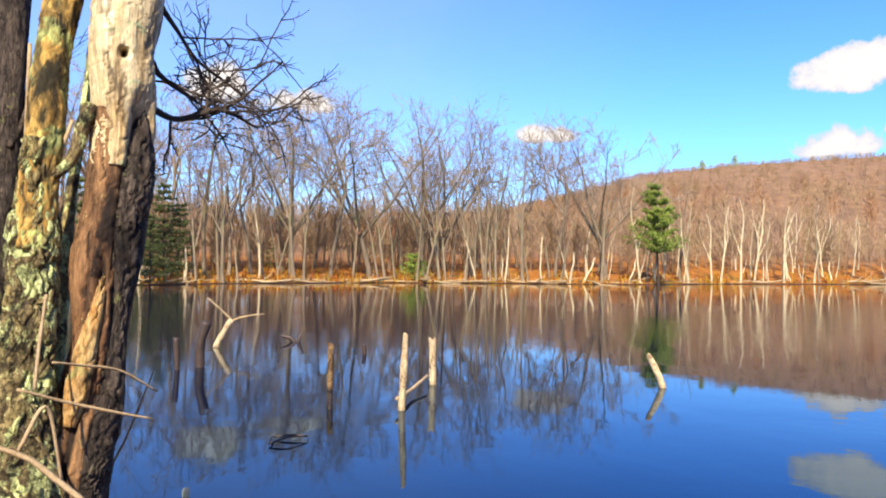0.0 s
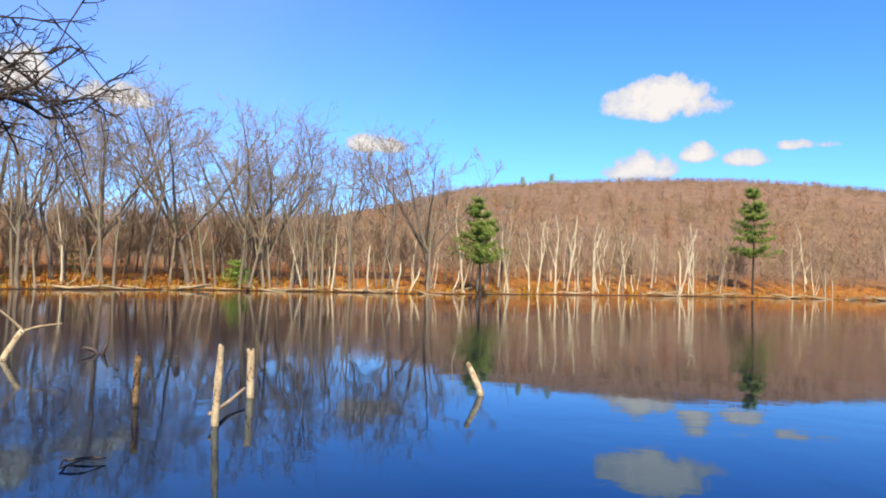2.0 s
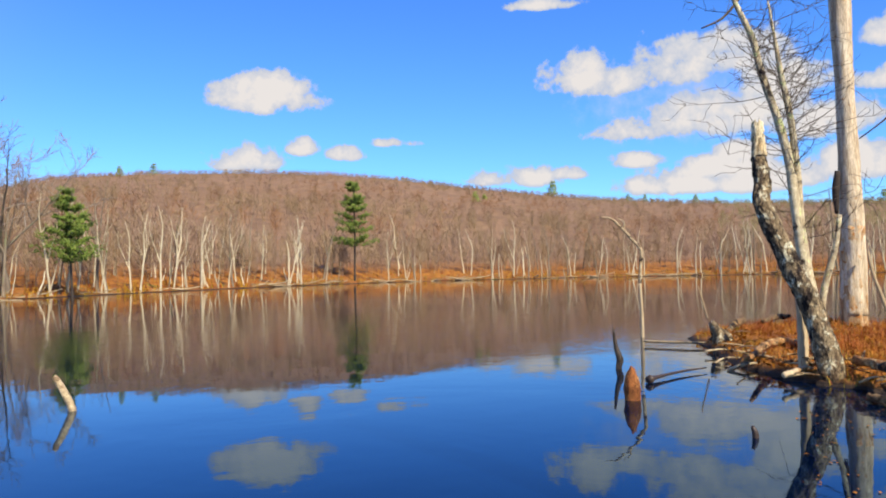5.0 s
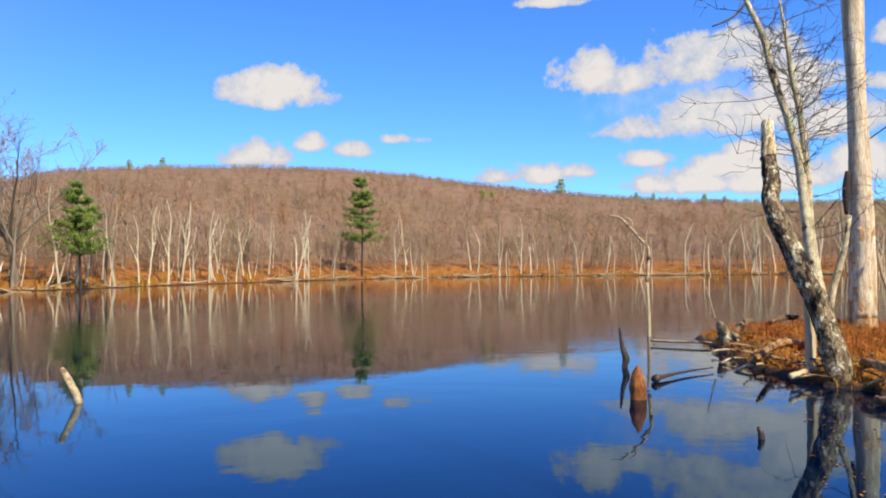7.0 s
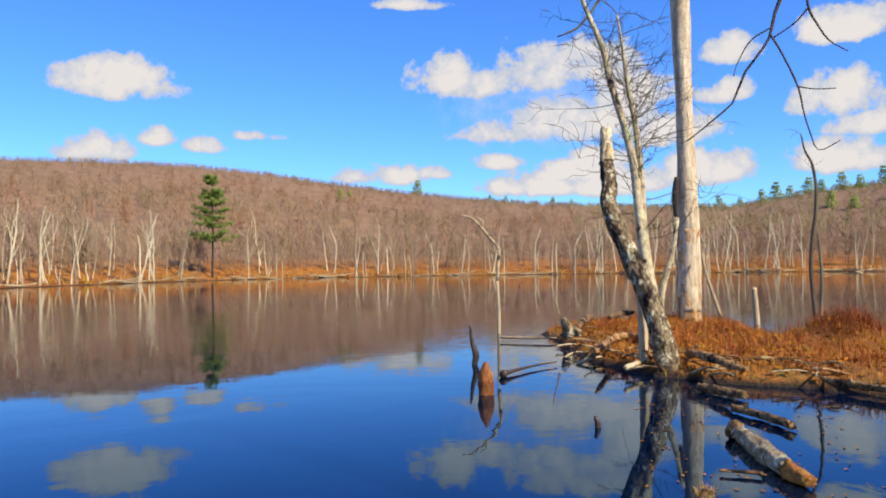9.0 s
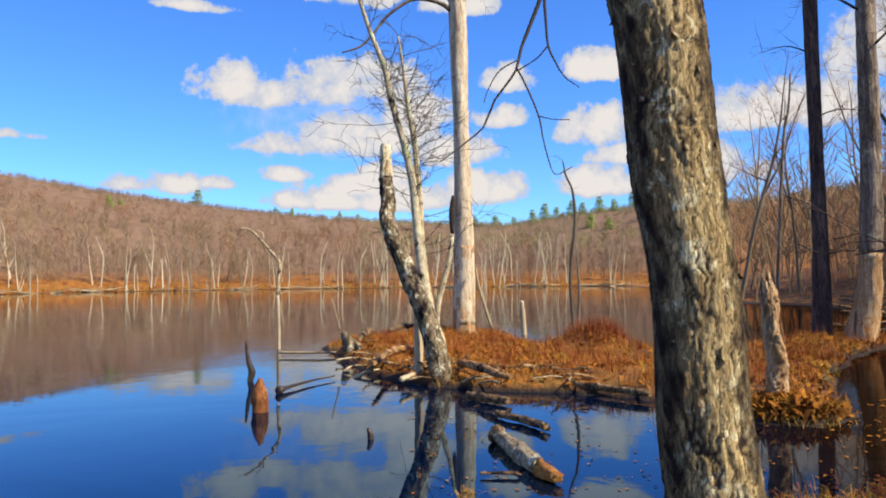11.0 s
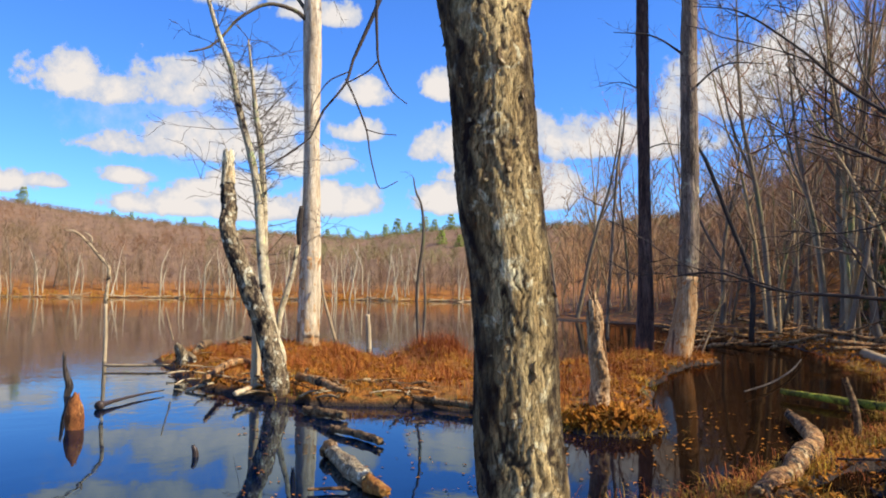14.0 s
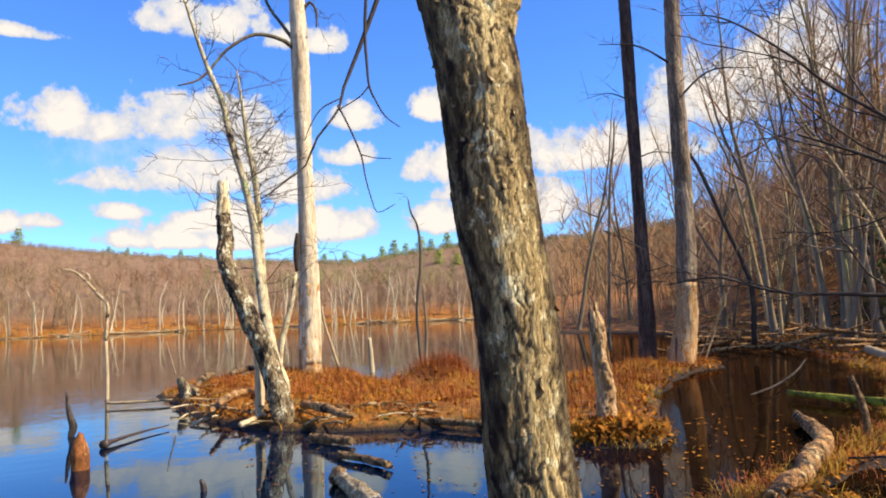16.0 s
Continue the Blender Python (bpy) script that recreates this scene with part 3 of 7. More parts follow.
def build_hill_woods():
    rng = np.random.default_rng(5)
    kinds = [hazy_tree(s) for s in range(8)]
    groups = [Soup(), Soup(), Soup(), Soup()]
    n = 8200
    az = rng.uniform(-35, 100, n)
    rr = np.interp(az, RIDGE_AZ, RIDGE_R)
    near = along_shore(np.clip(az, -25, 82)) + 26
    rad = near + (rr * 1.06 - near) * np.sqrt(rng.uniform(0, 1, n))
    crest = np.arange(n) % 4 == 0
    rad = np.where(crest, rr * rng.uniform(0.86, 1.15, n), rad)
    x, y = rad * np.sin(np.radians(az)), rad * np.cos(np.radians(az))
    z = ground_height(x, y)
    ok = inside_distance(LAKE, x, y) < -8
    tint = (wobble(x, y, 26.0, 4.0) + rng.normal(0, 0.35, n))
    for i in np.flatnonzero(ok):
        near_top = float(smoothstep(0.5, 0.84, rad[i] / rr[i]))
        g = 3 if az[i] > 62 and i % 5 < 3 else 0 if tint[i] < -0.1 else 1 if tint[i] < 0.4 else 2
        spread(groups[g], kinds[i % 8], [x[i]], [y[i]], [z[i] - 5.2 * near_top], [rng.uniform(0.74, 0.78) + rng.uniform(-0.04, 0.22) * (1 - near_top)], [rng.uniform(0, 6.28)])
    for g, mat, tone in zip(groups, ("hill_twig", "mauve_twig", "russet_twig", "olive_twig"), ("brown", "mauve-brown", "russet", "olive-brown")):
        tagged(new("hill_woods", g.mesh("hill_woods", M[mat])), "leafless %s woods covering the far hillside" % tone, "woods", kind="stuff")


build_hill_woods()

# pale and grey trunks along the far shore
FAR = "far shore trees"
SHORE = [
    tree_kind("shore_tree", 11, "pale_bark", "pale_bark", "pale barkless tree with short broken limbs on the far shore", group=FAR, h=8.6, r=0.125, first=0.5, limbs=7, second=2, reach=0.17, angle=40, wob=0.09, fine=2, taper=0.4),
    tree_kind("shore_tree", 12, "pale_bark", "pale_bark", "pale crooked tree with bare white limbs on the far shore", group=FAR, h=10, r=0.13, first=0.4, limbs=6, second=2, reach=0.24, angle=45, wob=0.11, forks=1, fine=2, taper=0.5),
    tree_kind("shore_tree", 16, "pale_bark", "twig", "slim pale tree leaning over the far shore", group=FAR, h=8.5, r=0.11, first=0.4, limbs=7, second=3, reach=0.2, angle=35, wob=0.06, lean=0.12),
    tree_kind("shore_tree", 13, "grey_bark", "twig", "grey leafless tree on the far shore", group=FAR, h=12, r=0.17, first=0.4, limbs=8, second=4, reach=0.26, forks=1),
    tree_kind("shore_tree", 14, "grey_bark", "red_twig", "grey leafless tree with reddish twigs on the far shore", group=FAR, h=10, r=0.13, first=0.35, limbs=9, second=5, reach=0.26),
    tree_kind("dead_tree", 15, "pale_bark", "pale_bark", "bleached dead trunk standing at the far shore", group="far shore snags", h=6, r=0.12, first=0.5, limbs=5, second=0, reach=0.14, wob=0.08, taper=0.3),
    tree_kind("dead_tree", 17, "pale_bark", "pale_bark", "short bleached broken stub at the far waterline", group="far shore snags", h=3.2, r=0.115, first=0.5, limbs=2, second=0, reach=0.2, wob=0.08, lean=0.15, taper=0.3),
]


def plant_shore():
    """Trunks crowd in loose clumps at the waterline and thin out up the bank."""
    rng = np.random.default_rng(8)
    n = 0
    while n < 255:
        az = rng.uniform(-27, 84)
        if float(wobble(np.array(az), np.array(az * 0.6), 0.9, 1.0)) < rng.uniform(-1.0, 0.3):
            continue
        if 33.3 < az < 36.4:
            continue
        back = rng.uniform(0.4, 1.4) if rng.uniform() < 0.45 else rng.uniform(1, 14)
        x, y = polar(az, along_shore(az) + back)
        k = rng.choice(7, p=[0.22, 0.2, 0.16, 0.1, 0.08, 0.12, 0.12] if az > 8 else [0.03, 0.04, 0.07, 0.40, 0.36, 0.05, 0.05])
        size = rng.uniform(0.5, 1.15) * np.interp(az, [-25, 5, 20, 40, 80], [0.95, 0.95, 0.9, 1.05, 1.2])
        plant(SHORE[k], x, y, height_at(x, y) - 0.05, rng.uniform(0, 360), size, rng.normal(0, 4.5), rng.normal(0, 4.5))
        n += 1


plant_shore()


# ---- more surfaces ----
M["dark_grey_bark"] = surface("dark_grey_bark", ((0.06, 0.043, 0.03), (0.17, 0.13, 0.085), (0.16, 0.17, 0.06)), 6, 60, bump=0.8, depth=0.012, stretch=UPBARK, vary=0.2)
M["bleached"] = surface("bleached", ((0.40, 0.29, 0.16), (0.68, 0.54, 0.33), (0.36, 0.21, 0.09)), 7, 60, bump=0.6, depth=0.01, stretch=(1, 1, 0.08), vary=0.15)
M["drift"] = surface("drift", ((0.24, 0.16, 0.08), (0.52, 0.39, 0.22)), 5, 60, bump=0.6, depth=0.01, vary=0.3)
M["wet_wood"] = surface("wet_wood", ((0.03, 0.022, 0.018), (0.08, 0.05, 0.035)), 6, 50, rough=0.45, bump=0.5, depth=0.008, vary=0.2)
M["sedge"] = surface("sedge", ((0.33, 0.10, 0.008), (0.52, 0.22, 0.02)), 1.2, 9, bump=0, vary=0.45)
M["rust_sedge"] = surface("rust_sedge", ((0.17, 0.034, 0.004), (0.38, 0.095, 0.010)), 1.2, 9, bump=0, vary=0.45)
M["gold_sedge"] = surface("gold_sedge", ((0.38, 0.18, 0.010), (0.52, 0.29, 0.025), (0.27, 0.23, 0.015)), 1.5, 9, bump=0, vary=0.4)
M["leaf"] = surface("leaf", ((0.18, 0.05, 0.006), (0.62, 0.25, 0.024)), 3, 30, rough=0.85, bump=0, vary=0.6, spec=0.12)


def mottled(name, base, light, lichen, dark, scale=9.0, stretch=(1, 1, 0.4), lichen_at=0.56, dark_at=0.58, depth=0.012, flaky=0.0, gaps_dark=0.6, grit=0.7):
    """Old bark or wood in patches: base and light tones, crusts of lichen, black rot, and dark inner bark in the
    cracks; the same dark tone fills hollows and painted shade strips.
    """
    base, light, lichen, dark = dimmed(base), dimmed(light), dimmed(lichen), dimmed(dark)
    m = bpy.data.materials.new(name)
    m.use_nodes = True
    t = m.node_tree
    b = t.nodes["Principled BSDF"]
    co = t.nodes.new("ShaderNodeTexCoord").outputs["Object"]
    mp = t.nodes.new("ShaderNodeMapping")
    mp.inputs["Scale"].default_value = stretch
    t.links.new(co, mp.inputs[0])
    tone = noise_node(t, mp.outputs[0], scale, 6, 0.68, 0.6)
    fine = noise_node(t, mp.outputs[0], scale * 9, 5, 0.7)
    crust = noise_node(t, co, scale * 0.8, 8, 0.66, 0.8)
    black = noise_node(t, mp.outputs[0], scale * 0.55, 7, 0.68, 0.5)
    col = mix_rgb(t, ramp(t, tone, 0.38, 0.62), base, light)
    col = mix_rgb(t, ramp(t, crust, lichen_at, lichen_at + 0.04), col, lichen)
    col = mix_rgb(t, ramp(t, black, dark_at, dark_at + 0.07), col, dark)
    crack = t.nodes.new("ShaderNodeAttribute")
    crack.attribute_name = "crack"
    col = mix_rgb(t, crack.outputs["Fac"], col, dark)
    col = mix_rgb(t, grit, col, mix_rgb(t, ramp(t, fine, 0.3, 0.7), (0.15, 0.15, 0.15), (0.95, 0.95, 0.95)), "OVERLAY")
    t.links.new(col, b.inputs["Base Color"])
    relief = math_node(t, "ADD", math_node(t, "ADD", tone, math_node(t, "MULTIPLY", fine, 0.7)), math_node(t, "MULTIPLY", crust, 0.5))
    if flaky:
        # thin scales of bark with dark gaps, each a little different in tone
        warp = mix_rgb(t, 0.12, mp.outputs[0], noise_node(t, mp.outputs[0], scale * 2.5, 4, 0.6))
        scales, gaps = t.nodes.new("ShaderNodeTexVoronoi"), t.nodes.new("ShaderNodeTexVoronoi")
        gaps.feature = "DISTANCE_TO_EDGE"
        for v in (scales, gaps):
            v.inputs["Scale"].default_value = flaky
            t.links.new(warp, v.inputs["Vector"])
        sep = t.nodes.new("ShaderNodeSeparateColor")
        t.links.new(scales.outputs["Color"], sep.inputs[0])
        gap = ramp(t, gaps.outputs["Distance"], 0.01, 0.10)
        col = mix_rgb(t, 0.45, col, mix_rgb(t, sep.outputs[0], (0.2, 0.2, 0.2), (0.8, 0.8, 0.8)), "OVERLAY")
        col = mix_rgb(t, ramp(t, gap, 0, 1, gaps_dark, 0), col, dark)
        relief = math_node(t, "ADD", relief, math_node(t, "ADD", math_node(t, "MULTIPLY", gap, 0.5), math_node(t, "MULTIPLY", sep.outputs[1], 0.7)))
        t.links.new(col, b.inputs["Base Color"])
    b.inputs["Roughness"].default_value = 0.9
    b.inputs["Specular IOR Level"].default_value = 0.25
    bn = t.nodes.new("ShaderNodeBump")
    bn.inputs["Strength"].default_value, bn.inputs["Distance"].default_value = 1.0, depth
    t.links.new(relief, bn.inputs["Height"])
    t.links.new(bn.outputs[0], b.inputs["Normal"])
    return m


M["near_bark"] = mottled("near_bark", (0.40, 0.27, 0.105), (0.72, 0.55, 0.25), (0.86, 0.74, 0.42), (0.030, 0.017, 0.010), 9, stretch=(1, 1, 0.2), lichen_at=0.56, dark_at=0.68, depth=0.010, flaky=62, gaps_dark=0.4, grit=0.55)
M["lichen_bark"] = mottled("lichen_bark", (0.15, 0.095, 0.05), (0.46, 0.35, 0.19), (0.76, 0.70, 0.47), (0.022, 0.014, 0.01), 8, lichen_at=0.55, dark_at=0.50, flaky=22)
M["orange_bark"] = mottled("orange_bark", (0.32, 0.18, 0.04), (0.64, 0.43, 0.12), (0.44, 0.48, 0.16), (0.03, 0.025, 0.012), 7, lichen_at=0.53, dark_at=0.50)
M["green_lichen"] = mottled("green_lichen", (0.10, 0.07, 0.035), (0.34, 0.27, 0.11), (0.56, 0.62, 0.26), (0.018, 0.015, 0.009), 11, stretch=(1, 1, 0.5), lichen_at=0.495, dark_at=0.54, flaky=26)
M["bare_wood"] = mottled("bare_wood", (0.13, 0.06, 0.026), (0.36, 0.20, 0.09), (0.50, 0.34, 0.15), (0.022, 0.014, 0.01), 9, stretch=(1, 1, 0.12), lichen_at=0.60, dark_at=0.51)
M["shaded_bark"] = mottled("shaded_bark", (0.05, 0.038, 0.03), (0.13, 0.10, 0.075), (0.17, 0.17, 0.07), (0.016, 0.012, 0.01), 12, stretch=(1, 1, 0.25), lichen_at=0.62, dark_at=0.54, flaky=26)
M["silver"] = mottled("silver", (0.46, 0.34, 0.20), (0.80, 0.67, 0.46), (0.56, 0.35, 0.16), (0.14, 0.09, 0.06), 7, stretch=(1, 1, 0.10), lichen_at=0.60, dark_at=0.60, depth=0.008)
M["bare_orange"] = mottled("bare_orange", (0.36, 0.19, 0.07), (0.68, 0.48, 0.26), (0.48, 0.20, 0.05), (0.10, 0.06, 0.04), 8, stretch=(1, 1, 0.10), lichen_at=0.57, dark_at=0.56, depth=0.008)
M["yellow_wood"] = mottled("yellow_wood", (0.42, 0.20, 0.05), (0.68, 0.50, 0.22), (0.40, 0.36, 0.12), (0.06, 0.03, 0.015), 14, stretch=(1, 1, 0.2), lichen_at=0.58, dark_at=0.58)
M["rotten"] = mottled("rotten", (0.50, 0.34, 0.15), (0.84, 0.75, 0.48), (0.46, 0.50, 0.28), (0.05, 0.028, 0.016), 8, stretch=(1, 1, 0.10), lichen_at=0.60, dark_at=0.56)


M["log"] = mottled("log", (0.17, 0.085, 0.035), (0.40, 0.26, 0.12), (0.36, 0.36, 0.20), (0.03, 0.02, 0.012), 10, stretch=(1, 1, 1), lichen_at=0.6, dark_at=0.52, flaky=22)
M["rot_log"] = mottled("rot_log", (0.34, 0.14, 0.045), (0.62, 0.36, 0.14), (0.70, 0.52, 0.26), (0.03, 0.02, 0.012), 9, stretch=(1, 1, 1), lichen_at=0.57, dark_at=0.52, flaky=16)
M["flake"] = mottled("flake", (0.10, 0.06, 0.03), (0.30, 0.21, 0.10), (0.50, 0.42, 0.24), (0.03, 0.018, 0.012), 20, lichen_at=0.56, dark_at=0.55)
M["pale_log"] = mottled("pale_log", (0.34, 0.23, 0.12), (0.68, 0.54, 0.32), (0.42, 0.42, 0.26), (0.05, 0.03, 0.02), 10, stretch=(1, 1, 1), lichen_at=0.6, dark_at=0.55)
M["orange_rot"] = mottled("orange_rot", (0.34, 0.12, 0.025), (0.60, 0.30, 0.07), (0.50, 0.40, 0.20), (0.08, 0.03, 0.015), 12, stretch=(1, 1, 1), lichen_at=0.63, dark_at=0.58)
M["moss"] = mottled("moss", (0.14, 0.12, 0.02), (0.36, 0.34, 0.03), (0.58, 0.55, 0.05), (0.02, 0.014, 0.01), 7, stretch=(1, 1, 1), lichen_at=0.50, dark_at=0.54, depth=0.02)
M["cream_log"] = mottled("cream_log", (0.30, 0.19, 0.09), (0.72, 0.58, 0.34), (0.86, 0.76, 0.50), (0.03, 0.02, 0.012), 12, stretch=(1, 1, 1), lichen_at=0.52, dark_at=0.60, flaky=24)
M["rust_wood"] = mottled("rust_wood", (0.12, 0.04, 0.012), (0.34, 0.12, 0.03), (0.48, 0.24, 0.07), (0.04, 0.02, 0.012), 10, stretch=(1, 1, 0.5), lichen_at=0.6, dark_at=0.58)
M["marsh_bark"] = mottled("marsh_bark", (0.17, 0.12, 0.08), (0.40, 0.30, 0.20), (0.46, 0.42, 0.25), (0.035, 0.024, 0.018), 5, stretch=(1, 1, 0.15), lichen_at=0.60, dark_at=0.58, flaky=16)
M["red_bark"] = mottled("red_bark", (0.07, 0.042, 0.032), (0.17, 0.105, 0.075), (0.20, 0.17, 0.10), (0.018, 0.012, 0.010), 5, stretch=(1, 1, 0.15), lichen_at=0.64, dark_at=0.55, flaky=16)
M["birch"] = mottled("birch", (0.36, 0.28, 0.16), (0.76, 0.66, 0.42), (0.56, 0.60, 0.26), (0.05, 0.035, 0.025), 6, stretch=(1, 1, 0.8), lichen_at=0.57, dark_at=0.56, depth=0.006)


# ---- helpers for single trunks, logs and blades ----
def catmull(ctrl, n):
    c = np.asarray(ctrl, float)
    p = np.vstack([2 * c[0] - c[1], c, 2 * c[-1] - c[-2]])
    out = []
    for u in np.linspace(0, len(c) - 1 - 1e-6, n):
        i = int(u)
        f = u - i
        a, b, d, e = p[i], p[i + 1], p[i + 2], p[i + 3]
        out.append(0.5 * (2 * b + (d - a) * f + (2 * a - 5 * b + 4 * d - e) * f * f + (3 * b - a - 3 * d + e) * f ** 3))
    return np.array(out)


def rough_tube(soup, ctrl, n=24, k=12, rugged=0.12, seed=0, jag=0.0, furrow=0.0, cap=True):
    """A knobbly round of wood along control points (x, y, z, radius); jag splinters its upper end, furrow grooves it lengthwise."""
    rng = np.random.default_rng(seed)
    s = catmull(ctrl, n)
    pts, rad = s[:, :3], np.maximum(s[:, 3], 0.002)
    d = np.gradient(pts, axis=0)
    d /= np.linalg.norm(d, axis=1)[:, None] + 1e-9
    ref = np.array((0.0, 0, 1)) if abs(d[:, 2]).mean() < 0.7 else np.array((1.0, 0, 0))
    a = np.cross(d, ref)
    a /= np.linalg.norm(a, axis=1)[:, None] + 1e-9
    b = np.cross(d, a)
    ang = np.arange(k) * 2 * np.pi / k
    run = np.concatenate([[0], np.cumsum(np.linalg.norm(np.diff(pts, axis=0), axis=1))])
    ph = rng.uniform(0, 6.28, 8)
    A, V = np.meshgrid(ang, run / max(rad.mean(), 0.01))
    bumpy = (np.sin(A * 2 + V * 0.5 + ph[0]) + np.sin(A * 3 - V * 0.9 + ph[1]) + 0.8 * np.sin(A * 5 + V * 1.7 + ph[2] + np.sin(V + ph[3])) + 0.6 * np.sin(V * 2.3 + 4 * np.sin(A + ph[4]))) / 3.2
    groove = -np.abs(np.sin(A * (k // 6 + 1) + 0.5 * np.sin(V * 0.6 + ph[5]) + ph[6])) ** 4
    R = rad[:, None] * (1 + rugged * bumpy + furrow * groove + rng.normal(0, rugged * 0.15, A.shape))
    ring = a[:, None, :] * np.cos(ang)[None, :, None] + b[:, None, :] * np.sin(ang)[None, :, None]
    v = pts[:, None, :] + ring * R[:, :, None]
    if jag:
        v[-1] += d[-1] * rng.uniform(-jag, jag, k)[:, None]
        v[-2] += d[-2] * rng.uniform(-jag, jag, k)[:, None] * 0.25
    v = v.reshape(-1, 3)
    i, j = np.arange(n - 1)[:, None] * k, np.arange(k)[None, :]
    q = np.stack([i + j, i + (j + 1) % k, i + k + (j + 1) % k, i + k + j], -1).reshape(-1, 4)
    t = None
    if cap:
        m = len(v)
        v = np.vstack([v, pts[:1], pts[-1:] - d[-1] * jag * 0.8])
        j = np.arange(k)
        t = np.vstack([np.stack([(j + 1) % k, j, np.full(k, m)], 1), np.stack([(n - 1) * k + j, (n - 1) * k + (j + 1) % k, np.full(k, m + 1)], 1)])
    soup.add(v, q, t)
    return s


def local(ctrl):
    """Control points moved to stand on their own first point."""
    c = np.array(ctrl, float)
    o = c[0, :3].copy()
    o[2] = max(o[2], -0.4)
    c[:, :3] -= o
    return c, pose(*o)


def wood_piece(name, ctrl, mat, label, category, group="", n=24, k=12, rugged=0.12, seed=0, jag=0.0, furrow=0.0):
    """A single log, post or stump: its own thing with one round of wood."""
    c, m = local(ctrl)
    soup = Soup()
    rough_tube(soup, c, n, k, rugged, seed, jag, furrow)
    ob = new(name, soup.mesh(name, M[mat]))
    ob.matrix_basis = m
    return tagged(ob, label, category, group)


def add_part(parent, name, ctrls, mat, label="", n=16, k=7, rugged=0.1, seed=0, jag=0.0, furrow=0.0, twigs=0, twig_len=0.4, twig_r=0.004):
    """Wood that belongs to a thing, given in the world's metres."""
    if len(ctrls) > 1:
        return [add_part(parent, name, [c], mat, label, n, k, rugged, seed + i, jag, furrow, twigs, twig_len, twig_r) for i, c in enumerate(ctrls)]
    o = np.array(parent.matrix_basis.translation)
    rng = np.random.default_rng(seed + 77)
    soup = Soup()
    for i, ctrl in enumerate(ctrls):
        c = np.array(ctrl, float)
        c[:, :3] -= o
        s = rough_tube(soup, c, n, k, rugged, seed + i, jag, furrow)
        for _ in range(twigs):
            g = rng.integers(len(s) // 4, len(s))
            d = s[-1, :3] - s[0, :3]
            d = d / np.linalg.norm(d) + rng.normal(0, 0.6, 3)
            tw = bend(rng, s[g, :3], d, twig_len * rng.uniform(0.4, 1.2), 4, 0.25, 0.05)
            soup.tube(tw, twig_r * np.array([1, 0.85, 0.7, 0.5, 0.3]), 3)
            for _ in range(3):
                e = rng.integers(1, 5)
                d2 = d / np.linalg.norm(d) + rng.normal(0, 0.7, 3)
                soup.tube(bend(rng, tw[e], d2, twig_len * 0.5 * rng.uniform(0.4, 1.1), 3, 0.25, 0.05), twig_r * 0.6 * np.array([1, 0.8, 0.6, 0.35]), 3)
    return part(name, soup.mesh(name, M[mat]), parent, label)


def bough(parent, ctrl, mat, seed, sides=7, length=1.0):
    """A crooked bough with side branches that divide twice into twigs."""
    rng = np.random.default_rng(seed)
    o = np.array(parent.matrix_basis.translation)
    c = np.array(ctrl, float)
    c[:, :3] -= o
    c[1:-1, :3] += rng.normal(0, 0.035, (len(c) - 2, 3))
    c[:, 3] *= 0.85
    soup = Soup()
    s = rough_tube(soup, c, 34, 8, 0.10, seed)
    for i in range(sides):
        g = int(8 + 25 * (i + rng.uniform(0, 1)) / sides)
        run = s[min(g + 2, 33), :3] - s[g - 2, :3]
        d = run / np.linalg.norm(run) + rng.normal(0, 0.55, 3) + (0, 0, 0.15)
        ln = length * rng.uniform(0.6, 1.4)
        br = bend(rng, s[g, :3], d, ln, 7, 0.18, 0.04)
        r0 = min(s[g, 3] * 0.55, 0.014)
        soup.tube(br, np.linspace(r0, 0.004, 8), 5)
        for _ in range(6):
            e = rng.integers(1, 8)
            tw = bend(rng, br[e], br[-1] - br[0] + rng.normal(0, 0.6 * ln, 3), ln * rng.uniform(0.25, 0.55), 4, 0.22, 0.04)
            soup.tube(tw, np.linspace(0.0045, 0.002, 5), 3)
            for _ in range(3):
                soup.tube(bend(rng, tw[rng.integers(1, 5)], tw[-1] - tw[0] + rng.normal(0, 0.25 * ln, 3), ln * rng.uniform(0.1, 0.25), 2, 0.2), np.array([0.0028, 0.002, 0.0014]), 3)
    return part("branch", soup.mesh("branch", M[mat]), parent)


def blades(soup, x, y, z, length, width, lean, rng):
    """Many drooping blades of sedge at once."""
    n = len(x)
    a = rng.uniform(0, 2 * np.pi, n)
    out = np.stack([np.cos(a), np.sin(a), np.zeros(n)], 1)
    side = np.stack([-np.sin(a), np.cos(a), np.zeros(n)], 1) * (width / 2)[:, None]
    up = np.array((0, 0, 1.0))
    base = np.stack([x, y, z - 0.02], 1)
    L = length[:, None]
    ln = lean[:, None]
    p1 = base + up * L * 0.45 + out * L * ln * 0.25
    p2 = base + up * L * 0.78 * (1 - 0.3 * ln) + out * L * ln * 0.7
    p3 = base + up * L * 0.9 * (1 - 0.55 * ln) + out * L * ln * 1.15
    v = np.stack([base - side, base + side, p1 - side * 0.8, p1 + side * 0.8, p2 - side * 0.5, p2 + side * 0.5, p3], 1).reshape(-1, 3)
    i = (np.arange(n) * 7)[:, None]
    q = np.concatenate([i + np.array([[0, 1, 3, 2]]), i + np.array([[2, 3, 5, 4]])])
    t = i + np.array([[4, 5, 6]])
    soup.add(v, q, t)


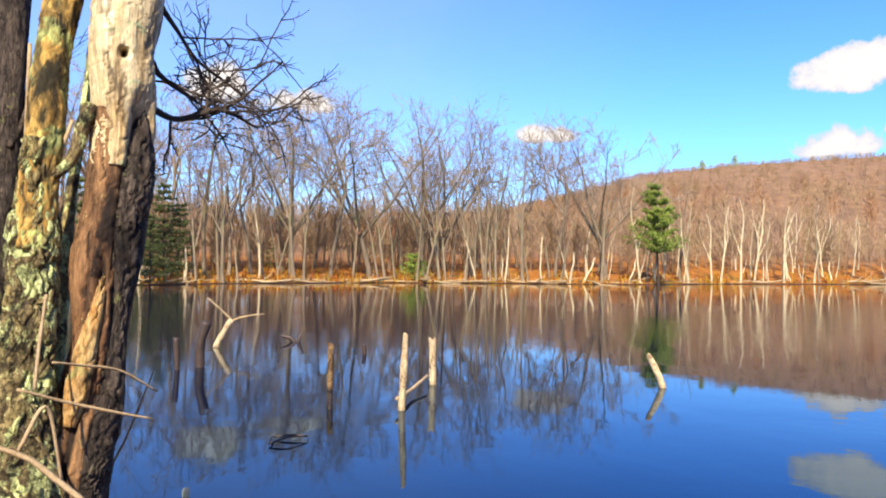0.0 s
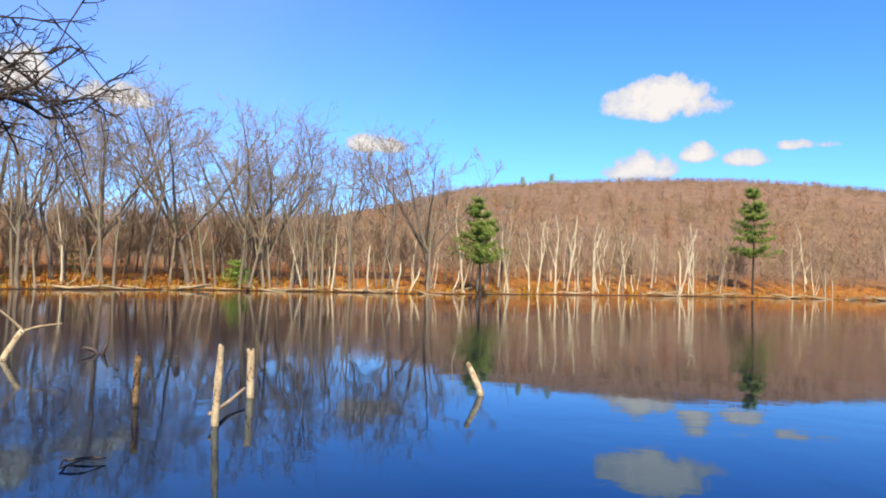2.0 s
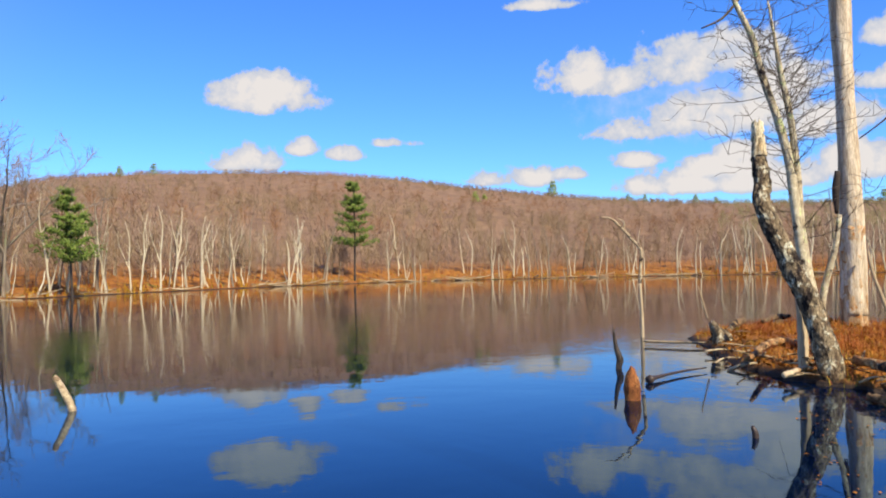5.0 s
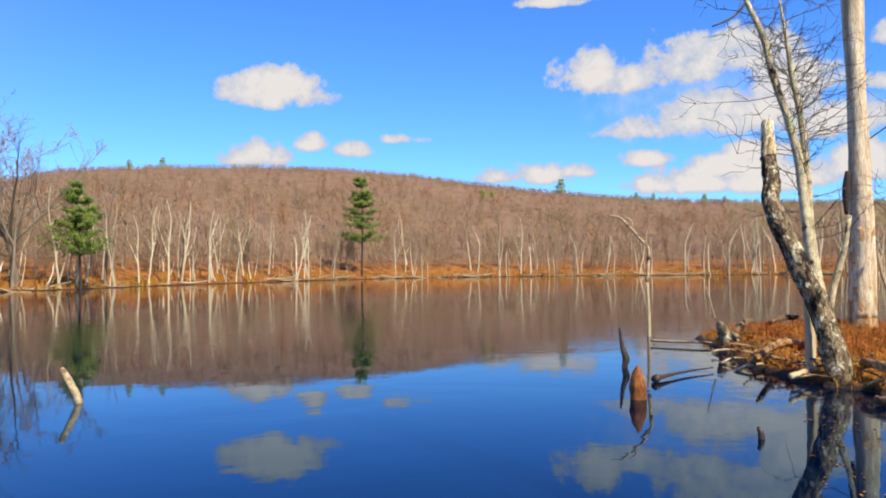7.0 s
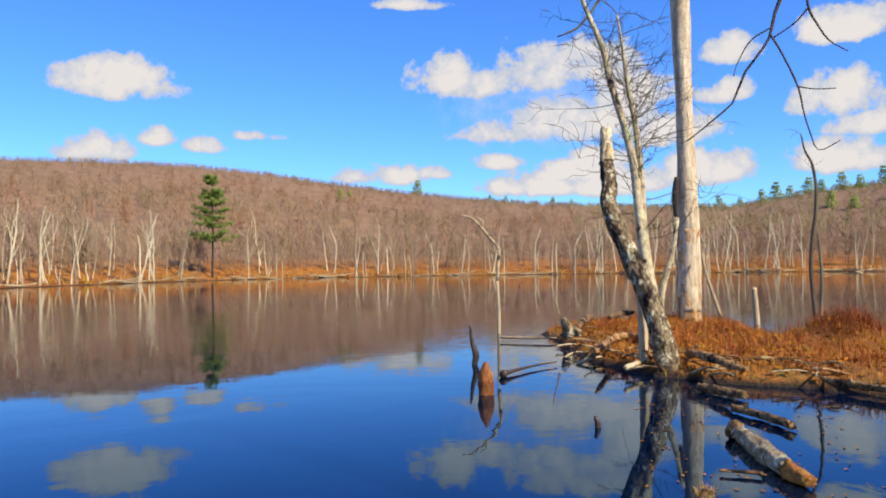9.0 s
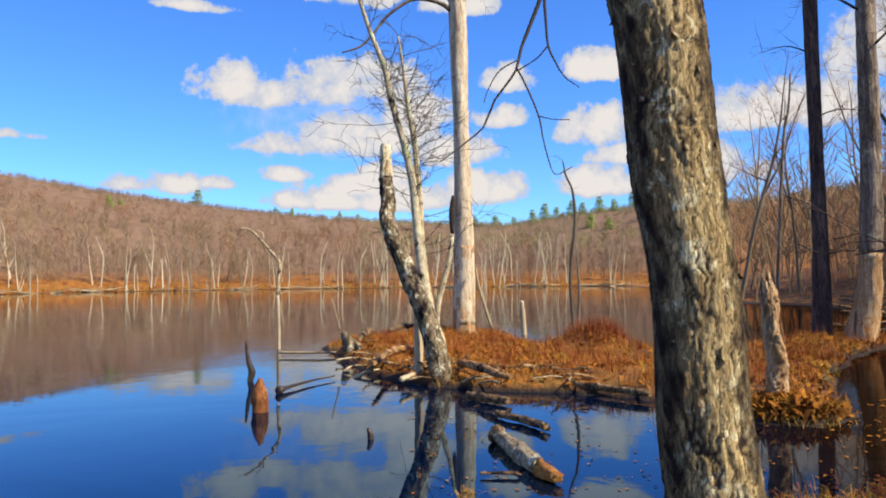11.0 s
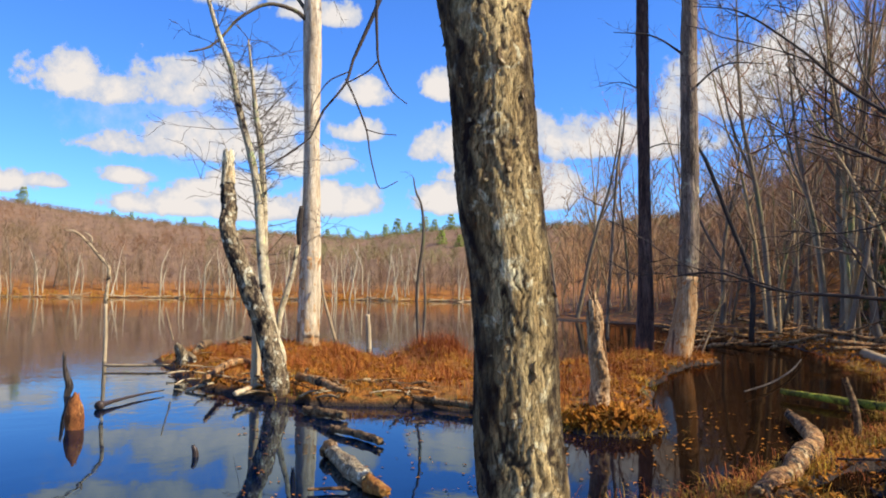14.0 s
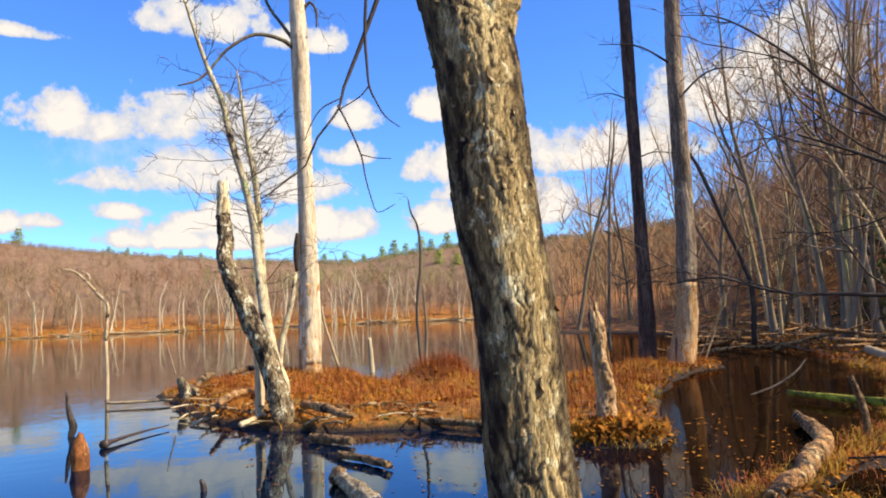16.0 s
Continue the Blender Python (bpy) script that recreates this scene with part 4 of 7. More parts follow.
def tufts(name, mat, label, category, centres, per, length, spread_r, width=0.006, lean=(0.1, 0.9), seed=0):
    rng = np.random.default_rng(seed)
    c = np.repeat(np.asarray(centres, float), per, axis=0)
    n = len(c)
    x, y = c[:, 0] + rng.normal(0, spread_r, n), c[:, 1] + rng.normal(0, spread_r, n)
    z = np.maximum(ground_height(x, y), -0.03)
    soup = Soup()
    blades(soup, x, y, z, rng.uniform(0.5, 1.15, n) * length, np.full(n, width) * rng.uniform(0.7, 1.4, n), rng.uniform(*lean, n), rng)
    return tagged(new(name, soup.mesh(name, M[mat])), label, category, kind="stuff")


def leaves(name, label, x, y, z, size, rng, lift=0.5):
    n = len(x)
    a = rng.uniform(0, 6.28, n)
    u = np.stack([np.cos(a), np.sin(a), rng.normal(0, lift, n)], 1) * size[:, None]
    w = np.stack([-np.sin(a), np.cos(a), rng.normal(0, lift, n)], 1) * size[:, None] * 0.55
    c = np.stack([x, y, z], 1)
    fold = np.stack([np.zeros(n), np.zeros(n), size * 0.25], 1)
    v = np.stack([c - u, c - w * 0.9 + fold, c + u, c + w * 0.9 + fold, c - u * 0.1], 1).reshape(-1, 3)
    i = (np.arange(n) * 5)[:, None]
    t = np.concatenate([i + np.array([[0, 1, 4]]), i + np.array([[1, 2, 4]]), i + np.array([[2, 3, 4]]), i + np.array([[3, 0, 4]])])
    soup = Soup().add(v, None, t)
    return tagged(new(name, soup.mesh(name, M["leaf"])), label, "leaves", kind="stuff")


# ---- conifers ----
def conifer(seed, h=12.0, r=0.16, first=0.25, whorls=14, per=6, reach=0.2, tuft=26, needle=0.28, droop=0.0, gaps=0.0):
    rng = np.random.default_rng(seed)
    trunk, crown = Soup(), Soup()
    stem = bend(rng, (0, 0, -0.3), (0, 0, 1), h + 0.3, 10, 0.02)
    trunk.tube(stem, r * np.maximum(1 - np.linspace(0, 1, 11), 0.06), 8)
    V, T = [], []
    for w in range(whorls):
        u = first + (1 - first) * (w + rng.uniform(0, 0.5)) / whorls
        for b in range(per):
            if rng.uniform() < gaps:
                continue
            a = b * 6.28 / per + rng.uniform(-0.4, 0.4) + w
            ln = h * reach * (1.05 - u) ** 0.7 * rng.uniform(0.6, 1.25) + 0.12
            d = np.array((math.cos(a), math.sin(a), 0.25 - droop))
            br = bend(rng, (stem[min(int(u * 10), 10), 0], stem[min(int(u * 10), 10), 1], h * u), d, ln, 4, 0.08, 0.05)
            trunk.tube(br, 0.03 * (h / 12) * np.array([1, 0.8, 0.6, 0.4, 0.2]), 3)
            for _ in range(tuft):
                s = rng.uniform(0.25, 1.05)
                c = np.array([np.interp(s * 4, np.arange(5), br[:, q]) for q in range(3)]) + rng.normal(0, ln * 0.10, 3) * (1, 1, 0.5)
                e = rng.normal(0, 1, 3) + d * 0.6 + (0, 0, 0.5)
                e = e / np.linalg.norm(e) * needle * rng.uniform(0.6, 1.3)
                f = np.cross(e, rng.normal(0, 1, 3))
                f = f / (np.linalg.norm(f) + 1e-9) * needle * 0.16
                g = np.cross(e, f) / needle
                m = len(V)
                V += [c - f, c + f, c + g, c + e]
                T += [(m, m + 1, m + 3), (m + 1, m + 2, m + 3), (m + 2, m, m + 3)]
    crown.add(np.array(V), None, np.array(T))
    return trunk, crown


def conifer_kind(name, seed, label, group="", bark="dark_bark", leaf="needle", **shape):
    trunk, crown = conifer(seed, **shape)
    ob = thing(name, pose(0, 0, 0), label, "tree", group)
    part("trunk", trunk.mesh("trunk", M[bark]), ob)
    part("crown", crown.mesh("crown", M[leaf]), ob, "green needled boughs")
    return ob


def on_ground(az, r):
    x, y = polar(az, r)
    return x, y, height_at(x, y) - 0.05


big_pine = conifer_kind("pine_tree", 21, "tall green pine standing above bare trees on the far shore", h=16.5, r=0.22, first=0.32, whorls=10, per=7, reach=0.25, tuft=70, needle=0.55, gaps=0.2)
plant(big_pine, *on_ground(34.9, 122))
low_pine = conifer_kind("pine_tree", 22, "bushy green pine among pale dead trunks at the waterside", h=9.6, r=0.14, first=0.3, whorls=9, per=7, reach=0.32, tuft=60, needle=0.42, gaps=0.15)
plant(low_pine, *on_ground(15.2, 73))
bush = conifer_kind("evergreen_bush", 23, "low rounded green bush on the far bank", h=1.9, r=0.05, first=0.05, whorls=7, per=7, reach=0.6, tuft=22, needle=0.2)
plant(bush, *on_ground(-3.2, 64.5), size=1.25)
hill_pine = conifer_kind("hill_pine", 24, "small green pine on the far hill's skyline", group="hill pines", leaf="lit_needle", h=13, r=0.2, first=0.15, whorls=8, per=7, reach=0.36, tuft=14, needle=1.1)
for az_, r_, s_ in ((20.4, 322, 0.9), (18.2, 300, 0.8), (44.3, 262, 0.75), (45.0, 268, 0.6), (50.2, 322, 1.15), (55.8, 325, 0.7), (57.0, 325, 0.7),
                    (60.6, 325, 0.8), (62.0, 328, 0.7), (71.0, 325, 0.8), (72.6, 325, 0.9), (74.0, 320, 0.8), (75.4, 310, 1.0), (76.3, 305, 1.2), (77.2, 300, 0.9),
                    (78.4, 296, 1.1), (79.2, 290, 0.9), (80.5, 288, 1.1), (81.6, 280, 0.9), (83.0, 282, 1.1), (84.2, 276, 1.0), (79.8, 240, 0.9), (81.2, 230, 0.8), (83.6, 236, 0.9)):
    x_, y_, z_ = on_ground(az_, r_)
    plant(hill_pine, x_, y_, z_ - 2.6, turn=az_ * 37 % 360, size=s_ * 0.6)
dark_evergreen = conifer_kind("hemlock", 25, "dark green drooping hemlock in the bare woods", group="hemlocks", leaf="dark_needle", h=7.5, r=0.1, first=0.08, whorls=14, per=6, reach=0.26, tuft=30, needle=0.25, droop=0.3)
for az_, r_, s_ in ((-22.5, 49, 0.62), (-24.5, 46, 0.75), (-27, 44, 0.9), (110, 34, 0.8), (113.5, 38, 0.9), (118, 44, 1.0), (104, 62, 0.9), (-20.6, 54.5, 0.75), (-21.6, 53.5, 0.9), (-23.2, 52.5, 0.8), (-14, 66, 0.4), (26.5, 118, 0.7), (99, 80, 1.0)):
    plant(dark_evergreen, *on_ground(az_, r_), turn=az_ * 53 % 360, size=s_)

# ---- broad trees against the sky on the far left bank ----
OAK = dict(group="broad oaks", first=0.36, second=7, third=4, up=0.07, twig=0.5, sides=8)
OAKS = [tree_kind("oak_tree", 31, "oak_bark", "oak_twig", "broad leafless oak rising above the far bank", group="broad oaks", forking=True, h=15.2, r=0.19, clear=0.40, spread=31, levels=7, first=4, ratio=0.79, tip=0.016, wob=0.15, wide=1.2, up=0.05),
        tree_kind("oak_tree", 32, "oak_bark", "oak_twig", "broad leafless oak rising above the far bank", h=15.4, r=0.23, limbs=7, angle=62, reach=0.38, wob=0.08, forks=4, fork_out=0.75, fine=2.6, **OAK),
        tree_kind("oak_tree", 33, "grey_bark", "oak_twig", "leafless tree with a tall narrow crown on the far bank", h=14.4, r=0.17, limbs=8, fork_out=0.6, angle=52, reach=0.30, wob=0.06, forks=1, fine=2.4, **OAK),
        tree_kind("oak_tree", 34, "oak_bark", "mauve_twig", "leafless tree hazy with mauve buds on the far bank", h=12.0, r=0.12, limbs=10, angle=50, reach=0.34, wob=0.07, forks=1, fine=2.4, **OAK)]
for i in range(16):
    az_ = -27.5 + i * 2.5 + 0.9 * math.sin(i * 5.1)
    plant(OAKS[(3, 2, 3, 3)[i % 4]], *on_ground(az_, along_shore(max(az_, -25)) + 5 + (i * 37 % 11)), turn=i * 97, size=0.82 + 0.06 * (i % 4), ry=3 * math.sin(i))
for i, (az_, back, s_, lean_) in enumerate(((-9.6, 4, 1.0, 3), (-6.6, 3, 1.06, -4), (-2.4, 5, 1.02, 5), (1.2, 3, 0.98, 0), (3.0, 6, 0.95, -5), (7.6, 6, 0.98, 2), (11.4, 5, 0.99, 0),
                                            (-12.5, 5, 0.98, -3), (-15.5, 6, 0.9, 2), (-18.8, 6, 1.0, 0), (-21.5, 8, 0.9, 3), (-24.8, 9, 0.95, 0), (-0.8, 9, 0.9, 2), (5.2, 9, 0.85, -2), (-28, 12, 1.0, 0))):
    plant(OAKS[(0, 1, 1, 0, 2)[i % 5]], *on_ground(az_, along_shore(az_) + back), turn=i * 71, size=s_, ry=lean_)


# ---- thickets: the brown haze of saplings behind the shore ----
def build_thicket():
    rng = np.random.default_rng(41)
    kinds = [hazy_tree(60 + k, h=7.0, wide=1.3, low=0.12, twigs=60, limbs=8, stem=0.05, thick=0.028) for k in range(6)]
    sets = {"twig": Soup(), "hill_twig": Soup(), "mauve_twig": Soup()}
    for i in range(1900):
        az = rng.uniform(-30, 86)
        r = along_shore(np.clip(az, -25, 82)) + 8 + rng.uniform(0, 1) ** 1.4 * 36
        x, y = polar(az, r)
        z = height_at(x, y)
        if z < 0.05:
            continue
        spread(sets[("twig", "hill_twig", "mauve_twig")[i % 3]], kinds[i % 6], [x], [y], [z], [rng.uniform(0.55, 1.2)], [rng.uniform(0, 6.28)], 0.06, rng)
    for mat, soup in sets.items():
        tagged(new("thicket", soup.mesh("thicket", M[mat])), "leafless saplings crowding behind the far shore", "thicket", kind="stuff")


build_thicket()


# driftwood and fallen trunks along the far waterline
def build_far_driftwood():
    rng = np.random.default_rng(43)
    c = np.array([(-1.6, 0, 0.05, 0.05), (-0.5, 0.1, 0.12, 0.07), (0.6, -0.1, 0.1, 0.06), (1.8, 0.1, 0.2, 0.025)])
    soup = Soup()
    rough_tube(soup, c, 9, 6, 0.15, 1)
    soup.tube(np.array([(0.2, 0, 0.12), (0.6, 0.3, 0.4), (0.8, 0.5, 0.7)]), np.array([0.035, 0.025, 0.01]), 4)
    src = new("driftwood", soup.mesh("driftwood", M["drift"]))
    tagged(src, "bleached fallen branch lying at the far waterline", "driftwood", "far driftwood")
    for i in range(110):
        az = rng.uniform(-24, 83)
        r = along_shore(az) + rng.uniform(-0.3, 1.2)
        x, y = polar(az, r)
        ob = src if i == 0 else copy_thing(src, pose(0, 0, 0))
        ob.matrix_basis = pose(x, y, max(height_at(x, y), 0) + 0.02, rng.normal(0, 8), rng.normal(0, 6), -az + rng.normal(0, 35))
        s = rng.uniform(0.5, 1.5) * (1.0 if az < 20 else 1.3)
        ob.scale = (s, s, s)


build_far_driftwood()


def build_far_brush():
    rng = np.random.default_rng(45)
    for name, mat, label, count, size in (("shore_sedge", "gold_sedge", "golden dead sedge along the far waterline", 12000, 0.6), ("shore_brush", "rust_sedge", "rusty brush on the far bank", 6000, 0.7)):
        az = rng.uniform(-27, 84, count)
        clump = wobble(az * 3.0, az * 1.3, 1.0, size) > -0.15
        az = az[clump]
        r = along_shore(np.clip(az, -25, 82)) + rng.uniform(0, 1, len(az)) ** 1.5 * 9
        x, y = r * np.sin(np.radians(az)), r * np.cos(np.radians(az))
        z = ground_height(x, y)
        ok = z > 0.02
        n = ok.sum()
        soup = Soup()
        blades(soup, x[ok], y[ok], z[ok], rng.uniform(0.4, 1.3, n) * size, np.full(n, 0.06), rng.uniform(0.1, 0.9, n), rng)
        tagged(new(name, soup.mesh(name, M[mat])), label, "grass", kind="stuff")


build_far_brush()

# ---- the near tree with flaking bark ----
def bark_mesh(ctrl, rings, k, seed, depth=0.016, cell=0.06, long=3.2, mat="near_bark", dents=(), jag=0.0, sway=0.0, flake=1.1, name="trunk", bark_shade=(), crack_by=1.0):
    """A trunk whose bark is broken into long raised plates."""
    rng = np.random.default_rng(seed)
    s = catmull(ctrl, rings)
    pts, rad = s[:, :3], s[:, 3]
    ang = np.arange(k) * 2 * np.pi / k
    run = np.concatenate([[0], np.cumsum(np.linalg.norm(np.diff(pts, axis=0), axis=1))])
    R0 = rad.mean()
    U, W = np.meshgrid(ang * R0, run)
    girth, tall = 2 * np.pi * R0, run[-1]
    n = int(girth * tall / (cell * cell * long))
    su, sw = rng.uniform(0, girth, n), rng.uniform(0, tall, n)
    lift = rng.uniform(-0.5, 0.5, n)
    su, sw, lift = np.concatenate([su - girth, su, su + girth]), np.tile(sw, 3), np.tile(lift, 3)
    P = np.stack([U.ravel() + 0.012 * np.sin(W.ravel() * 31) + 0.008 * np.sin(W.ravel() * 77 + U.ravel() * 40), W.ravel() / long + 0.01 * np.sin(U.ravel() * 60)], 1)
    Q = np.stack([su, sw / long], 1)
    edge, own = np.zeros(len(P)), np.zeros(len(P))
    for i in range(0, len(P), 4000):
        d = np.hypot(P[i:i + 4000, None, 0] - Q[None, :, 0], P[i:i + 4000, None, 1] - Q[None, :, 1])
        two = np.partition(d, 1, axis=1)[:, :2]
        edge[i:i + 4000] = two[:, 1] - two[:, 0]
        own[i:i + 4000] = lift[np.argmin(d, axis=1)]
    plate = smoothstep(cell * 0.03, cell * 0.3, edge)
    # small flakes: steps between warped cells of a finer grid
    fu = U.ravel() / (cell * 0.42) + 0.6 * wobble(U.ravel(), W.ravel() * 0.5, cell * 0.5, seed)
    fw = W.ravel() / (cell * flake) + 0.9 * wobble(U.ravel() * 0.6, W.ravel(), cell * 0.7, seed + 4.0)
    step = np.sin(np.floor(fu) * 12.9898 + np.floor(fw) * 78.233) * 43758.5453
    step = step - np.floor(step) - 0.5
    disp = depth * (plate - 0.7 + 0.7 * own * plate + 0.24 * step * plate) + rng.normal(0, 0.0010, len(P))
    disp += sway * rad.mean() * wobble(U.ravel() * 1.4, W.ravel(), 0.22, seed + 2.0)
    crack = (1 - smoothstep(cell * 0.04, cell * 0.2, edge)) * (0.55 + 0.45 * wobble(U.ravel(), W.ravel() * 0.3, 0.06, seed + 1.0))
    crack = np.clip(crack * crack_by, 0, 1)
    th, zz = np.tile(np.degrees(ang), rings), np.repeat(pts[:, 2], k)
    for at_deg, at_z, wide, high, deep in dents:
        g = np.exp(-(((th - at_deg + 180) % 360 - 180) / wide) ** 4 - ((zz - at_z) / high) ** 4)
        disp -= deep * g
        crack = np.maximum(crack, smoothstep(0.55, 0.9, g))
    # Ragged strips: thick dark bark left clinging, and shade of its sides painted in
    for at_deg, half, lift_by in bark_shade:
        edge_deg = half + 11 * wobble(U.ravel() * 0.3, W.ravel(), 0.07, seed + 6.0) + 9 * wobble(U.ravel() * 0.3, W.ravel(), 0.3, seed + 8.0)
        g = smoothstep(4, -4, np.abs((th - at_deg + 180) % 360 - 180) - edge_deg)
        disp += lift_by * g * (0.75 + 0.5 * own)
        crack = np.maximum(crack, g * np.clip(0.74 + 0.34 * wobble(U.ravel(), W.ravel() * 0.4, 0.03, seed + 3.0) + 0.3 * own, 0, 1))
    d = np.gradient(pts, axis=0)
    d /= np.linalg.norm(d, axis=1)[:, None]
    a = np.cross(d, (1.0, 0, 0) if abs(d[:, 0]).mean() < 0.7 else (0, 0, 1.0))
    a /= np.linalg.norm(a, axis=1)[:, None]
    b = np.cross(d, a)
    ring = a[:, None, :] * np.cos(ang)[None, :, None] + b[:, None, :] * np.sin(ang)[None, :, None]
    v = pts[:, None, :] + ring * (rad[:, None] + disp.reshape(rings, k))[:, :, None]
    if jag:
        spl = np.repeat(rng.uniform(-jag, jag, k // 3 + 1), 3)[:k]
        for row, f in ((-1, 1.0), (-2, 0.6), (-3, 0.3)):
            v[row] += d[row] * spl[:, None] * f
    v = v.reshape(-1, 3)
    i, j = np.arange(rings - 1)[:, None] * k, np.arange(k)[None, :]
    q = np.stack([i + j, i + (j + 1) % k, i + k + (j + 1) % k, i + k + j], -1).reshape(-1, 4)
    v = np.vstack([v, pts[-1:] - d[-1:] * jag, pts[:1]])
    j = np.arange(k)
    t = np.vstack([np.stack([(rings - 1) * k + j, (rings - 1) * k + (j + 1) % k, np.full(k, len(v) - 2)], 1), np.stack([(j + 1) % k, j, np.full(k, len(v) - 1)], 1)])
    me = make_mesh(name, v, q, t, M[mat])
    me.attributes.new("crack", "FLOAT", "POINT").data.foreach_set("value", np.append(crack, (1.0, 0.5)).astype(np.float32))
    return me


def bark_part(parent, ctrl, rings, k, seed, label="", **more):
    o = np.array((*parent.matrix_basis.translation, 0))
    me = bark_mesh(np.array(ctrl) - o, rings, k, seed, **more)
    return part(me.name.split(".")[0], me, parent, label)


NEAR = [(3.78, 0.12, -0.1, 0.257), (3.78, 0.12, 0.09, 0.234), (3.79, 0.15, 0.34, 0.212), (3.8, 0.2, 0.81, 0.195), (3.8, 0.24, 1.5, 0.185), (3.81, 0.32, 2.09, 0.192), (3.81, 0.36, 2.63, 0.196)]
NEAR_UP = [(3.82, 0.37, 2.67, 0.194), (3.85, 0.45, 3.02, 0.19), (3.87, 0.55, 3.42, 0.158), (3.87, 0.73, 4.38, 0.133), (3.87, 0.88, 5.64, 0.107)]
near_tree = thing("near_tree", pose(NEAR[0][0], NEAR[0][1], 0), "thick living tree with flaking lichened bark at the water's edge", "tree")
bark_part(near_tree, NEAR + NEAR_UP[1:], 560, 140, 3, "cream inner bark between ragged strips of dark outer bark", depth=0.008, cell=0.04, long=10.0, sway=0.03, flake=1.2, crack_by=1.3, bark_shade=((14, 50, 0.012), (198, 50, 0.009)))
bark_part(near_tree, [(3.82, 0.32, 2.85, 0.139), (3.85, 0.25, 3.2, 0.14), (3.87, 0.08, 3.9, 0.114), (3.89, -0.07, 5.12, 0.088)], 120, 60, 5, name="limb")
add_part(near_tree, "hanging_branch", [[(3.53, 0.59, 3.46, 0.014), (3.46, 0.77, 2.92, 0.011), (3.41, 0.87, 2.63, 0.009), (3.36, 0.91, 2.49, 0.007), (3.33, 0.92, 2.4, 0.006), (3.29, 0.95, 2.33, 0.005), (3.24, 1, 2.24, 0.005), (3.2, 1.03, 2.13, 0.004), (3.15, 1.08, 2.07, 0.004), (3.1, 1.12, 2.02, 0.003), (3.05, 1.17, 1.97, 0.002)], [(3.21, 0.89, 2.37, 0.005), (3.21, 0.85, 2.29, 0.004), (3.22, 0.8, 2.16, 0.004), (3.21, 0.78, 2.06, 0.003), (3.21, 0.76, 1.98, 0.003), (3.2, 0.73, 1.91, 0.002), (3.21, 0.66, 1.94, 0.002)], [(3.29, 0.77, 2.94, 0.007), (3.27, 0.78, 2.7, 0.007), (3.25, 0.77, 2.55, 0.006), (3.24, 0.76, 2.45, 0.005), (3.23, 0.73, 2.38, 0.004), (3.22, 0.69, 2.31, 0.003), (3.22, 0.63, 2.26, 0.002)], [(3.27, 0.77, 2.46, 0.004), (3.25, 0.81, 2.41, 0.003), (3.22, 0.88, 2.36, 0.003)], [(3.21, 0.88, 2.4, 0.003), (3.17, 0.95, 2.35, 0.003), (3.14, 0.99, 2.27, 0.002), (3.11, 1, 2.21, 0.002)], [(3.23, 0.8, 2.16, 0.003), (3.22, 0.74, 2.14, 0.002), (3.21, 0.67, 2.13, 0.002)]], "dark_bark", "thin dark drooping twigs", n=18, k=5, rugged=0.08, seed=9)



def bark_flakes(parent, ctrl, count, seed):
    """Loose scales of bark that stand off the trunk, all on one mesh."""
    rng = np.random.default_rng(seed)
    u, w = np.meshgrid(np.linspace(-1, 1, 4), np.linspace(-1, 1, 5))
    u, w = u.ravel(), w.ravel()
    face = np.stack([u * 0.016 * (1 - 0.35 * np.abs(w)), 0.010 * w * w + 0.006 * u, w * 0.032], 1)
    v = np.vstack([face, face - (0, 0.004, 0)])
    i, j = np.meshgrid(np.arange(4), np.arange(3), indexing="ij")
    q = np.stack([i * 4 + j, i * 4 + j + 1, (i + 1) * 4 + j + 1, (i + 1) * 4 + j], -1).reshape(-1, 4)
    me = make_mesh("bark_flake", v, np.vstack([q, q[:, ::-1] + 20]), None, M["flake"])
    s = catmull(ctrl, 200)
    s = s[(s[:, 2] > 0.3) & (s[:, 2] < 3.6)]
    o = np.array(parent.matrix_basis.translation)
    for _ in range(count):
        x, y, z, r = s[rng.integers(len(s))]
        az = rng.uniform(0, 2 * math.pi)
        ob = part("bark_flake", me, parent)
        ob.matrix_basis = pose(x - o[0] + (r + 0.004) * math.cos(az), y - o[1] + (r + 0.004) * math.sin(az), z - o[2], rng.normal(0, 8), rng.normal(0, 8), math.degrees(az) - 90 + rng.normal(0, 12))
        ob.scale = (rng.uniform(0.5, 1.3),) * 3


bark_flakes(near_tree, NEAR + NEAR_UP[1:], 80, 28)

# ---- old trunks on the near left bank ----
SNAG_L = [(-1.66, 3.2, -0.1, 0.147), (-1.66, 3.2, 0.43, 0.134), (-1.63, 3.21, 0.67, 0.122), (-1.6, 3.23, 0.91, 0.117), (-1.57, 3.24, 1.16, 0.118), (-1.54, 3.26, 1.55, 0.135), (-1.5, 3.27, 1.91, 0.123), (-1.49, 3.28, 2.16, 0.131), (-1.5, 3.27, 2.42, 0.134), (-1.48, 3.28, 2.67, 0.147), (-1.47, 3.29, 3.06, 0.127), (-1.45, 3.3, 3.71, 0.103)]
left_snag = thing("dead_tree", pose(SNAG_L[0][0], SNAG_L[0][1], 0), "barkless dead tree with a woodpecker hole and rotten hollow", "dead tree")
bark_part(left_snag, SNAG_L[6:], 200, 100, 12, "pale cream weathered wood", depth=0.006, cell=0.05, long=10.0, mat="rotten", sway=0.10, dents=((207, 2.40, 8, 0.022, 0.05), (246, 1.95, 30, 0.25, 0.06)))
